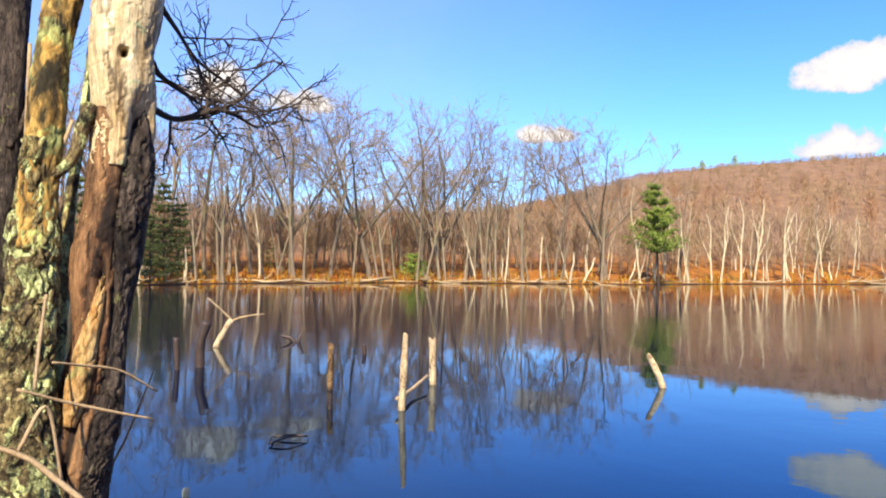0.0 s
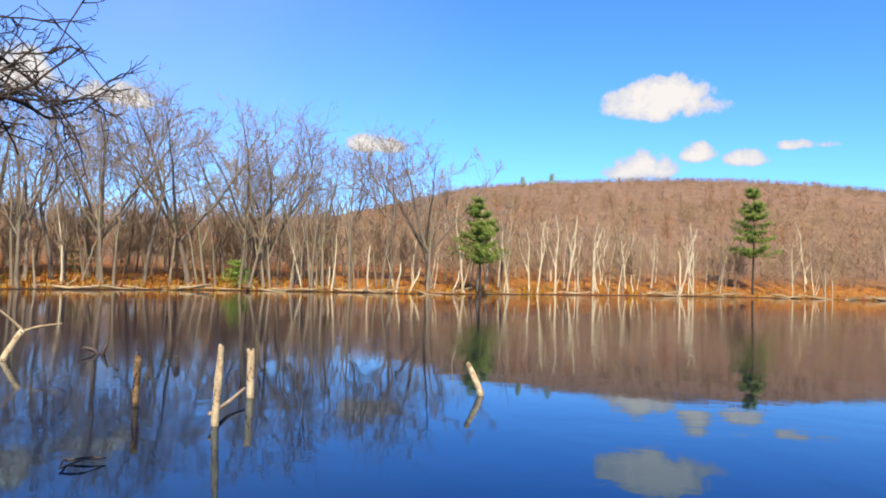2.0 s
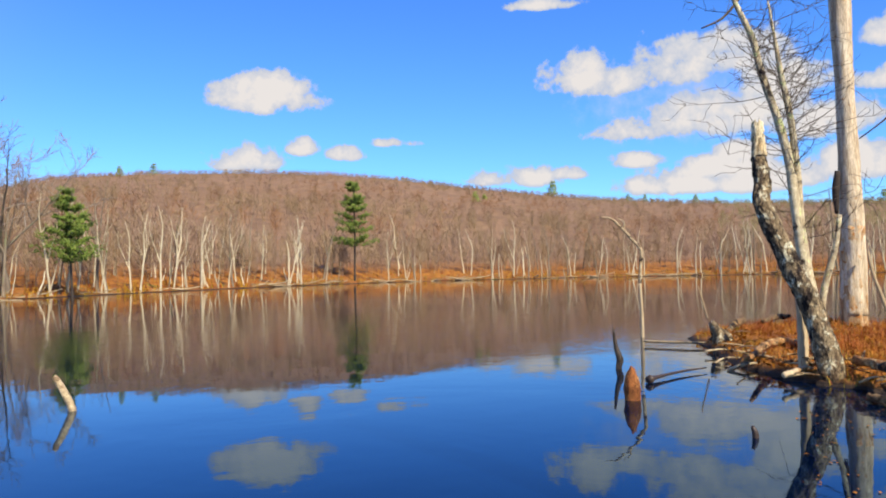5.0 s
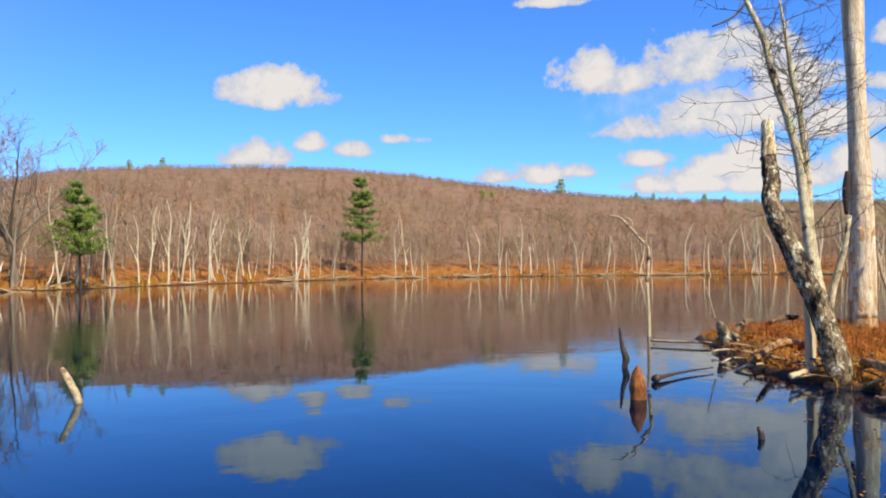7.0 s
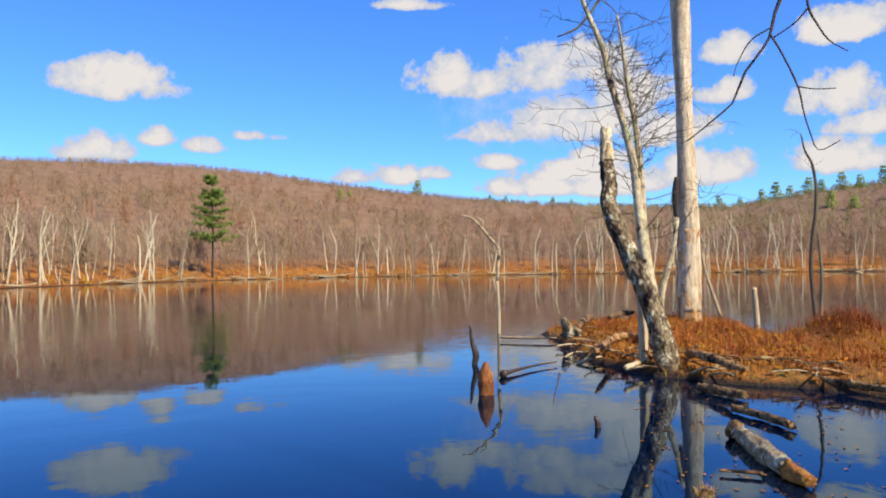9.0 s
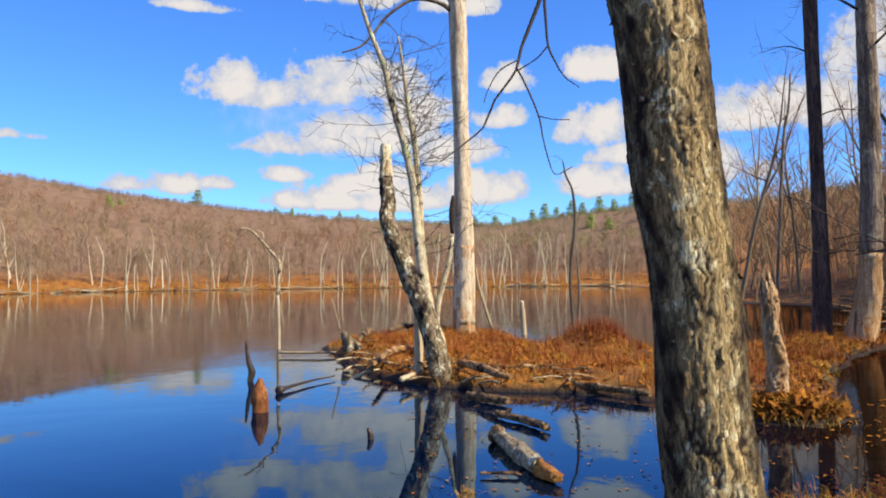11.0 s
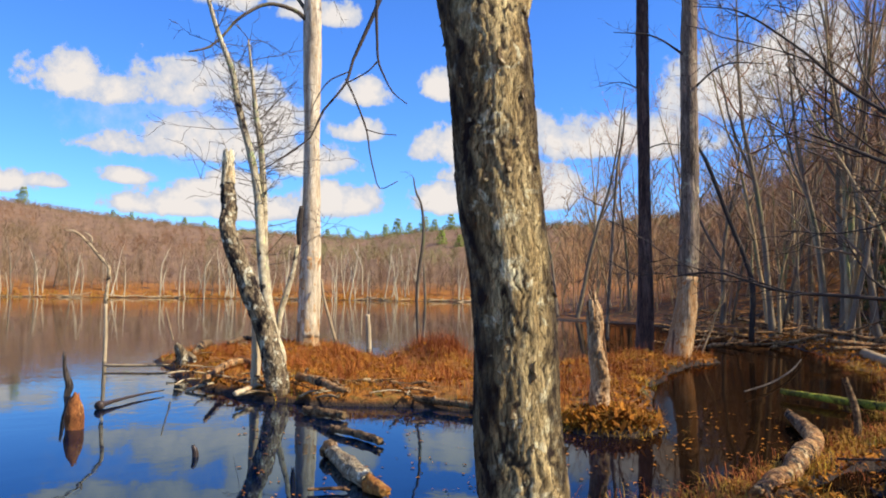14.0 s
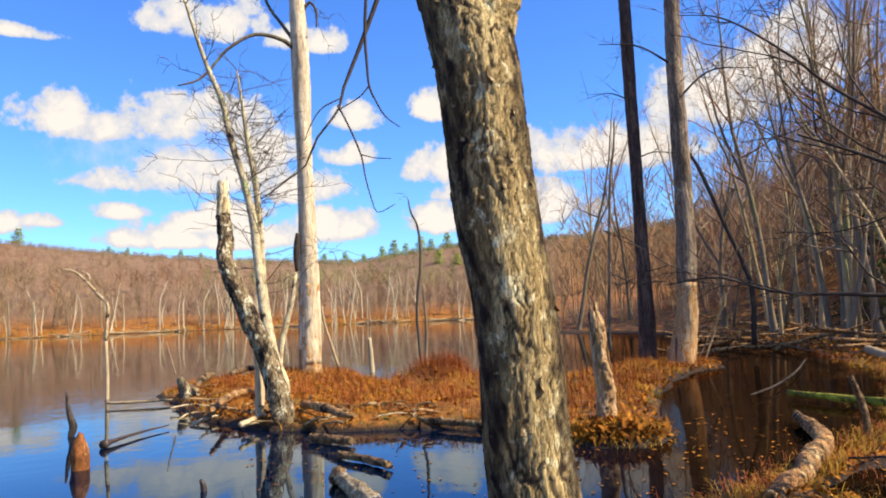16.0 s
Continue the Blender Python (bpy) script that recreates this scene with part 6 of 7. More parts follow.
STUMP2 = [(9.18, -0.34, -0.05, 0.129), (9.18, -0.34, 0.2, 0.117), (9.18, -0.33, 0.53, 0.098), (9.18, -0.3, 0.92, 0.091), (9.18, -0.28, 1.25, 0.078), (9.18, -0.26, 1.46, 0.033)]
hummock_stump = thing("broken_stump", pose(*STUMP2[0][:3]), "splintered pale stump on a grassy hummock", "stump")
bark_part(hummock_stump, STUMP2, 130, 44, 62, "weathered splintered wood", depth=0.022, cell=0.05, long=5.0, mat="bare_orange", sway=0.3, jag=0.12, name="stump_wood")
add_part(hummock_stump, "splinter", [[(*np.add(STUMP2[3][:3], (0.0, 0.05, -0.2)), 0.03), (*np.add(STUMP2[4][:3], (0.0, 0.06, -0.05)), 0.02), (*np.add(STUMP2[5][:3], (0.0, 0.07, -0.03)), 0.006)],
                                     [(*np.add(STUMP2[2][:3], (0.0, -0.09, -0.1)), 0.03), (*np.add(STUMP2[3][:3], (0.0, -0.08, 0.0)), 0.022), (*np.add(STUMP2[4][:3], (0.0, -0.06, 0.0)), 0.006)]], "bare_wood", "dark standing splinter", n=12, k=7, seed=63)
dark_tree = thing("dark_tree", pose(*[(18.01, -1.62, 0, 0.254), (18.01, -1.62, -0.04, 0.231), (18.01, -1.64, 1.5, 0.18), (18.01, -1.62, 3.95, 0.141), (18.01, -1.58, 7.19, 0.148), (18.01, -1.59, 9.78, 0.129), (18, -1.65, 12.64, 0.091)][0][:3]), "tall dark trunk standing in the marsh", "tree")
add_part(dark_tree, "trunk", [[(18.01, -1.62, 0, 0.254), (18.01, -1.62, -0.04, 0.231), (18.01, -1.64, 1.5, 0.18), (18.01, -1.62, 3.95, 0.141), (18.01, -1.58, 7.19, 0.148), (18.01, -1.59, 9.78, 0.129), (18, -1.65, 12.64, 0.091)]], "red_bark", "", n=90, k=20, rugged=0.06, seed=63)
add_part(dark_tree, "branch", [[(18.0, -1.62, 4.9, 0.020), (17.8, -2.0, 5.0, 0.013), (17.6, -2.5, 4.9, 0.005)], [(18.0, -1.6, 6.3, 0.020), (17.9, -1.1, 6.5, 0.013), (17.8, -0.6, 6.4, 0.005)]], "dark_bark", "thin bare side branches", n=10, k=5, seed=67, twigs=6, twig_len=0.6, twig_r=0.006)
grey_tree = thing("grey_tree", pose(*[(17.93, -2.28, 0, 0.362), (17.93, -2.28, -0.04, 0.329), (17.91, -2.48, 0.97, 0.252), (17.89, -2.57, 1.97, 0.227), (17.89, -2.62, 3.86, 0.208), (17.89, -2.61, 7.03, 0.19), (17.88, -2.67, 9.56, 0.171), (17.86, -2.8, 12.71, 0.126)][0][:3]), "tall grey trunk stripped to orange wood near its foot", "tree")
GREY = [(17.93, -2.28, 0, 0.362), (17.93, -2.28, -0.04, 0.329), (17.91, -2.48, 0.97, 0.252), (17.89, -2.57, 1.97, 0.227), (17.89, -2.62, 3.86, 0.208), (17.89, -2.61, 7.03, 0.19), (17.88, -2.67, 9.56, 0.171), (17.86, -2.8, 12.71, 0.126)]
add_part(grey_tree, "trunk", [GREY[3:]], "marsh_bark", "", n=90, k=24, rugged=0.07, seed=64, furrow=0.08)
add_part(grey_tree, "foot", [GREY[:4]], "bare_orange", "flared foot of bare orange-grey wood", n=30, k=20, rugged=0.14, seed=65, furrow=0.14)
add_part(grey_tree, "branch", [[(17.85, -2.62, 6.2, 0.034), (17.5, -3.3, 6.7, 0.02), (17.2, -4.2, 6.6, 0.008)], [(17.85, -2.6, 7.0, 0.034), (17.7, -1.8, 7.5, 0.02), (17.6, -0.9, 7.6, 0.008)]], "dark_bark", "thin bare side branches", n=12, k=5, seed=66, twigs=8, twig_len=0.8, twig_r=0.007)
thin2 = thing("thin_snag", pose(*[(24.26, -1.05, 0.1, 0.097), (24.26, -1.05, 0.67, 0.088), (24.25, -1.24, 4, 0.079), (24.24, -1.37, 5.75, 0.07), (24.23, -1.5, 6.45, 0.053), (24.23, -1.58, 7.49, 0.035)][0][:3]), "thin crooked dead stem at the wood's edge", "dead tree")
add_part(thin2, "stem", [[(24.26, -1.05, 0.1, 0.058), (24.26, -1.05, 0.67, 0.053), (24.25, -1.24, 4, 0.047), (24.24, -1.37, 5.75, 0.042), (24.23, -1.5, 6.45, 0.032), (24.23, -1.58, 7.49, 0.021)]], "marsh_bark", "", n=40, k=8, rugged=0.2, seed=65, twigs=16, twig_len=0.9, twig_r=0.009)
for name, ctrl, mat, label, k in (
        ("floating_log", [(9, 3.19, 0.06, 0.045), (8.84, 2.89, 0.06, 0.051), (8.69, 2.57, 0.06, 0.047)], "log", "short broken log floating by the island", 10), ("floating_log", [(7.94, 2.49, 0.05, 0.037), (7.71, 2.15, 0.05, 0.041), (7.4, 1.82, 0.05, 0.042)], "log", "dark-ended log lying in shallow water", 10),
        ("floating_stick", [(5.62, 1.89, 0.03, 0.011), (5.68, 1.75, 0.03, 0.013), (5.71, 1.62, 0.03, 0.017)], "bare_wood", "reddish stick floating by a log", 6),
        ("driftwood", [(9.87, 4.94, 0.28, 0.032), (11.66, 5.54, 0.28, 0.061), (12.29, 5.47, 0.28, 0.069), (11.26, 4.61, 0.28, 0.045)], "rot_log", "weathered crooked driftwood on the island's edge", 9), ("driftwood", [(9.45, 4.31, 0.15, 0.034), (9.99, 4.36, 0.15, 0.036), (10.74, 4.45, 0.15, 0.038)], "bleached", "straight pale stick on the island's edge", 7),
        ("driftwood", [(10.3, 3.78, 0.3, 0.057), (9.83, 3.29, 0.3, 0.061), (9.19, 2.85, 0.3, 0.043), (9.08, 2.65, 0.3, 0.028)], "rot_log", "weathered root lying in island grass", 10), ("driftwood", [(13.9, 7.35, 0.24, 0.05), (14.7, 7.55, 0.36, 0.085), (15.5, 7.8, 0.34, 0.06)], "log", "pale split log on top of the island", 9),
        ("driftwood", [(15.82, 7.54, 0.33, 0.045), (17.26, 7.87, 0.33, 0.07), (17.39, 7.63, 0.33, 0.056)], "log", "pale split log on top of the island", 9), ("sodden_log", [(9.9, 3.08, 0.1, 0.038), (10.34, 2.64, 0.1, 0.047), (9.89, 1.83, 0.1, 0.045), (9.5, 1.05, 0.1, 0.042)], "log", "sodden log along the island's waterline", 8),
        ("broken_stump", [(13.09, 7.02, -0.1, 0.2), (13.09, 7.02, 0.13, 0.182), (13.04, 7.1, 0.31, 0.118), (12.99, 7.19, 0.49, 0.053)], "lichen_bark", "grassy rotten stump at the island's tip", 14), ("dead_stick", [(12.96, 7.24, 0.56, 0.021), (12.94, 7.29, 0.78, 0.016), (12.89, 7.37, 1.16, 0.011)], "drift", "thin dead stick on the island's tip", 5)):
    wood_piece(name, ctrl, mat, label, "stump" if "stump" in name else "log", n=34, k=k + 4, rugged=0.26, seed=len(label) + k, jag=0.03, furrow=0.12)


LOG_1 = [(6.8, 2.12, 0.06, 0.068), (6.23, 1.75, 0.06, 0.08), (5.79, 1.47, 0.06, 0.069), (5.60, 1.29, 0.05, 0.040)]
lichened = thing("lichened_log", pose(*LOG_1[0][:3]), "lichened log with an orange rotten end in the water", "log")
add_part(lichened, "log_body", [[(LOG_1[0][0] + 0.02, LOG_1[0][1], LOG_1[0][2], LOG_1[0][3] * 0.9)] + LOG_1[1:3]], "cream_log", "cream lichen-crusted bark", n=40, k=22, rugged=0.2, seed=71, jag=0.03, furrow=0.12)
add_part(lichened, "rotten_end", [LOG_1[2:]], "orange_rot", "splintered orange wood", n=16, k=16, rugged=0.25, seed=72, jag=0.03, furrow=0.2)
add_part(lichened, "knob", [[(LOG_1[0][0] - 0.06, LOG_1[0][1] + 0.03, 0.05, 0.05), (LOG_1[0][0] + 0.02, LOG_1[0][1] + 0.02, 0.075, 0.075), (LOG_1[0][0] + 0.1, LOG_1[0][1], 0.06, 0.055)]], "log", "dark mossy broken end", n=10, k=12, rugged=0.25, seed=73)


def island_sticks():
    rng = np.random.default_rng(74)
    for i in range(64):
        u = rng.uniform(0, 7)
        k = int(u)
        p = ISLAND[k] + (ISLAND[k + 1] - ISLAND[k]) * (u - k) + rng.uniform((0.05, -0.1), (0.9, 0.3))
        z = max(height_at(*p), 0.0) + 0.05
        a, ln = rng.uniform(0, 6.28), rng.uniform(0.25, 0.8)
        d = np.array((math.cos(a), math.sin(a), rng.uniform(-0.05, 0.3))) * ln / 2
        r = rng.uniform(0.008, 0.025)
        c = [(*(np.array((*p, z)) - d), r), (p[0] + rng.normal(0, 0.03), p[1] + rng.normal(0, 0.03), z + 0.03, r), (*(np.array((*p, z)) + d), r * 0.5)]
        wood_piece("dead_stick", c, ("drift", "log", "rot_log", "pale_log", "log")[i % 5], "short dead stick tangled on the island's edge", "stick", "sticks on the island", n=8, k=6, seed=200 + i)


island_sticks()


def scatter_in(poly, n, rng, margin=0.0):
    lo, hi = poly.min(0), poly.max(0)
    p = rng.uniform(lo, hi, (n * 4, 2))
    return p[inside_distance(poly, p[:, 0], p[:, 1]) > margin][:n]


rng_ = np.random.default_rng(71)
tufts("island_sedge", "sedge", "dry orange-brown sedge covering the island", "grass", scatter_in(ISLAND, 640, rng_, 0.16), 22, 0.20, 0.09, seed=1)
tufts("island_rust_grass", "rust_sedge", "rust-coloured dead grass on the island", "grass", scatter_in(ISLAND, 560, rng_, 0.2), 16, 0.27, 0.10, seed=2, lean=(0.05, 0.9))
tufts("island_gold_grass", "gold_sedge", "golden grass fringing the island", "grass", scatter_in(ISLAND, 200, rng_, 0.06), 18, 0.2, 0.07, seed=3)
HUMMOCK = np.array([(8.75, -0.25), (8.6, -0.5), (8.9, -0.7), (8.8, 0.0), (9.1, -0.4), (8.65, -0.75), (9.0, 0.1)])
tufts("hummock_grass", "gold_sedge", "golden dead grass drooping over the stump's hummock", "grass", HUMMOCK, 60, 0.22, 0.16, seed=4, lean=(0.3, 1.2))
tufts("reeds", "rust_sedge", "thin rust-brown reeds behind the broken stump", "grass", np.array([(9.8, 0.2), (10.2, -0.2), (9.6, 0.6), (10.6, 0.3), (11.2, -0.4), (12.0, -0.6), (13.0, -0.8), (14.5, -1.2), (16.6, -2.0), (17.4, -2.6)]), 40, 0.6, 0.25, 0.005, (0.02, 0.35), seed=8)
hx_, hy_ = rng_.normal(8.8, 0.22, 700), rng_.normal(-0.35, 0.30, 700)
ok_ = ground_height(hx_, hy_) > 0.0
leaves("hummock_leaves", "bright orange leaves caught on the stump's hummock", hx_[ok_], hy_[ok_], ground_height(hx_[ok_], hy_[ok_]) + rng_.uniform(0.02, 0.08, ok_.sum()), rng_.uniform(0.025, 0.06, ok_.sum()), rng_, 0.9)
MOUND = rng_.normal(0, 0.35, (60, 2)) + (14.0, 2.5)
tufts("mound_grass", "rust_sedge", "rust-red mound of matted grass", "grass", MOUND, 20, 0.4, 0.1, seed=5)
isl_leaf = scatter_in(ISLAND, 3000, rng_, 0.12)
leaves("island_leaves", "fallen brown leaves on the island", isl_leaf[:, 0], isl_leaf[:, 1], ground_height(isl_leaf[:, 0], isl_leaf[:, 1]) + 0.03, rng_.uniform(0.03, 0.06, len(isl_leaf)), rng_)

stub = thing("grassy_stub", pose(4.9, 1.75, -0.3), "sunken stub topped with yellow grass", "stump")
add_part(stub, "wood", [[(4.9, 1.75, -0.3, 0.06), (4.9, 1.75, 0.0, 0.055), (4.92, 1.74, 0.09, 0.03)]], "log", "", n=10, k=10, seed=70)
tuft_ = Soup()
n_ = 60
blades(tuft_, rng_.normal(0.01, 0.03, n_), rng_.normal(0, 0.03, n_), np.full(n_, 0.36), rng_.uniform(0.04, 0.12, n_), np.full(n_, 0.006), rng_.uniform(0.2, 1.0, n_), rng_)
part("grass_tuft", tuft_.mesh("grass_tuft", M["gold_sedge"]), stub, "yellow grass")

# ---- the right bank ----
for name, ctrl, mat, label, k in (
        ("mossy_log", [(12.29, -3.11, 0.1, 0.041), (11.31, -3.73, 0.1, 0.059), (10.3, -4.56, 0.1, 0.065), (9.66, -5.3, 0.1, 0.069), (8.98, -6.03, 0.1, 0.064)], "moss", "long fallen log grown over with moss", 14),
        ("grey_log", [(20.65, -7.21, 0.15, 0.125), (17.36, -6.62, 0.15, 0.131), (15.73, -6.66, 0.15, 0.107), (14.8, -7.18, 0.15, 0.056)], "drift", "curved grey log on the leafy slope", 12), ("bent_branch", [(12.23, -2.56, 0.08, 0.014), (13.53, -3.24, 0.08, 0.018), (15.9, -4.2, 0.08, 0.021), (18.99, -5.26, 0.08, 0.014)], "shaded_bark", "bent branch lying in the dark shallows", 6),
        ("fallen_branch", [(6.86, -2.14, 0.20, 0.008), (6.51, -2.52, 0.27, 0.012), (6.1, -2.86, 0.22, 0.011), (5.75, -3.01, 0.25, 0.006)], "shaded_bark", "long dead branch over the leaf litter", 7), ("dead_post", [(8.86, -2.98, 0, 0.043), (8.86, -2.98, 0.25, 0.039), (8.88, -2.92, 0.51, 0.036), (8.89, -2.88, 0.64, 0.03)], "log", "short leaning post at the marsh edge", 9)):
    wood_piece(name, ctrl, mat, label, "post" if "post" in name else "log", n=30, k=k, rugged=0.14, seed=len(label) + k, jag=0.03, furrow=0.08)
LOG_R = [(10, -2.6, 0.1, 0.048), (8.81, -2.47, 0.1, 0.084), (8.1, -2.33, 0.1, 0.087), (7.4, -2.01, 0.1, 0.095), (6.83, -1.78, 0.1, 0.083), (6.33, -1.54, 0.1, 0.089), (5.8, -1.3, 0.1, 0.078)]
rotten_log = thing("rotten_log", pose(*LOG_R[0][:3]), "crooked rotten log reaching into the marsh", "log")
bark_part(rotten_log, LOG_R, 300, 60, 80, depth=0.008, cell=0.05, long=6.0, mat="rot_log", sway=0.14, jag=0.04, flake=0.8, name="log_body")
leaner = thing("leaning_tree", pose(*[(21.83, -4.79, 0.3, 0.109), (21.83, -4.79, 2.02, 0.099), (22.12, -4.21, 3.88, 0.084), (22.36, -3.77, 5.28, 0.077), (22.58, -3.5, 5.92, 0.052)][0][:3]), "dark leaning dead tree at the wood's edge", "dead tree")
add_part(leaner, "trunk", [[(21.83, -4.79, 0.3, 0.078), (21.83, -4.79, 2.02, 0.071), (22.12, -4.21, 3.88, 0.060), (22.36, -3.77, 5.28, 0.055), (22.58, -3.5, 5.92, 0.037)]], "dark_bark", "", n=40, k=8, rugged=0.2, seed=81, twigs=16, twig_len=1.0, twig_r=0.01)
sap = thing("spreading_shrub_tree", pose(*[(5.31, -3.26, 0, 0.059), (5.31, -3.26, 0.02, 0.054), (5.35, -3.19, 0.39, 0.054), (5.39, -3.13, 0.73, 0.055), (5.41, -3.1, 1.12, 0.065), (5.43, -3.07, 1.52, 0.075)][0][:3]), "dark many-stemmed small tree with long bare branches", "tree")
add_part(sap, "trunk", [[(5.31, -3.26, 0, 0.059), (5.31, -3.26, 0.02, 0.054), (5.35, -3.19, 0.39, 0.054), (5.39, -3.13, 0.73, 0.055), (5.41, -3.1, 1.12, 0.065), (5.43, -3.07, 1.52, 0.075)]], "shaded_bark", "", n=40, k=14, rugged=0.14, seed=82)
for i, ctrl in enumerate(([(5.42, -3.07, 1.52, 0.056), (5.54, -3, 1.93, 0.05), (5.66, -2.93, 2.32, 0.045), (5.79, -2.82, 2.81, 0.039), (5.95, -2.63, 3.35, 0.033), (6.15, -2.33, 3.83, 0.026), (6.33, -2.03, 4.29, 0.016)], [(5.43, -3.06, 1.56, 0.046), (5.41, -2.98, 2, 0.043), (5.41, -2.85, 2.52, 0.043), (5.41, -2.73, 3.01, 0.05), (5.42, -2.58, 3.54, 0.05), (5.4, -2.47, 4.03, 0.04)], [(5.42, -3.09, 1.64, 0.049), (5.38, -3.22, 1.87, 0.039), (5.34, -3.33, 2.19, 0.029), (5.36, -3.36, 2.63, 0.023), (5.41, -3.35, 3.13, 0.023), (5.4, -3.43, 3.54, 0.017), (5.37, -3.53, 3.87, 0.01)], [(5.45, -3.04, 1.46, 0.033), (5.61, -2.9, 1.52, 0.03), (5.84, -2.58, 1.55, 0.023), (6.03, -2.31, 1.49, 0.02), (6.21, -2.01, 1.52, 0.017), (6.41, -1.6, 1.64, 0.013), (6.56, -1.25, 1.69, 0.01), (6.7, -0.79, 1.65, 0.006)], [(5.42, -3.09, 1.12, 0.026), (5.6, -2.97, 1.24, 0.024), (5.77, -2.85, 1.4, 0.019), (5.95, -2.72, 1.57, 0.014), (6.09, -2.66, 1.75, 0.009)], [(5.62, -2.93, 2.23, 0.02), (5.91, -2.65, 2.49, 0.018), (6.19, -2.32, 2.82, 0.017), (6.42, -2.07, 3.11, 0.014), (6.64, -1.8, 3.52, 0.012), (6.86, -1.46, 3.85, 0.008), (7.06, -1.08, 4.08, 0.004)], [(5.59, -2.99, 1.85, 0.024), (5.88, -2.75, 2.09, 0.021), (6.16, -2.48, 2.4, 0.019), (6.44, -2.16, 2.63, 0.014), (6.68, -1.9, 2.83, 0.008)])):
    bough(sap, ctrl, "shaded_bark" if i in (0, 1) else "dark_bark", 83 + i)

WOOD = dict(group="bankside trees", third=1, up=0.05, twig=0.5, sides=7)
WOODS = [tree_kind("wood_tree", 91, "tan_bark", "wood_twig", "slender leafless tree in the bankside wood", h=13, r=0.11, first=0.3, limbs=10, second=4, reach=0.27, angle=55, wob=0.07, forks=1, fork_out=0.3, taper=0.65, fine=1.2, **WOOD),
         tree_kind("wood_tree", 92, "grey_bark", "mauve_twig", "slender leafless tree with mauve buds in the bankside wood", h=11, r=0.085, first=0.2, limbs=14, second=5, reach=0.28, angle=58, wob=0.08, fine=1.2, **WOOD),
         tree_kind("wood_tree", 93, "grey_bark", "red_twig", "grey leafless tree in the bankside wood", h=14, r=0.12, first=0.4, limbs=9, second=4, reach=0.28, angle=50, wob=0.06, forks=1, fork_out=0.35, taper=0.65, fine=1.2, **WOOD),
         tree_kind("wood_tree", 94, "tan_bark", "wood_twig", "pale crooked leafless tree in the bankside wood", h=10, r=0.08, first=0.25, limbs=13, second=5, reach=0.26, angle=60, wob=0.10, fine=1.2, **WOOD)]
SAPLING = [tree_kind("sapling", 95, "tan_bark", "wood_twig", "thin bare sapling in the leaf litter", group="saplings", h=3.6, r=0.022, first=0.3, limbs=8, second=3, reach=0.22, angle=55, up=0.04, wob=0.10, sides=5),
           tree_kind("sapling", 96, "pale_bark", "red_twig", "thin bare reddish sapling in the leaf litter", group="saplings", h=2.8, r=0.018, first=0.25, limbs=8, second=3, reach=0.24, angle=60, up=0.04, wob=0.11, sides=5)]


COVE = [tree_kind("cove_tree", 101, "grey_bark", "twig", "dark many-limbed tree leaning over the cove", group="trees at the cove", h=14, r=0.13, first=0.35, limbs=11, second=6, third=3, reach=0.36, angle=58, wob=0.06, forks=2, lean=0.05, sides=8, fine=0.9),
        tree_kind("cove_tree", 102, "tan_bark", "twig", "slim lichened tree with low spreading limbs at the cove", group="trees at the cove", h=11, r=0.085, first=0.25, limbs=11, second=6, third=3, reach=0.36, angle=60, wob=0.07, forks=1, lean=0.06, sides=8, fine=0.9)]
for k_, az_, r_, turn_, s_, lean_ in ((0, 108.0, 25.5, 40, 1.0, -3), (1, 109.0, 25.0, 130, 1.05, 4), (1, 106.6, 27.0, 250, 1.1, -5), (0, 116.0, 22.0, 200, 0.9, 3), (1, 103.6, 31.0, 10, 1.15, 2), (1, 119.0, 17.0, 80, 0.9, -4), (0, 100.5, 41.0, 300, 1.0, 0), (1, 112.6, 30.0, 170, 1.2, 5)):
    plant(COVE[k_], *on_ground(az_, r_), turn=turn_, size=s_, ry=lean_)


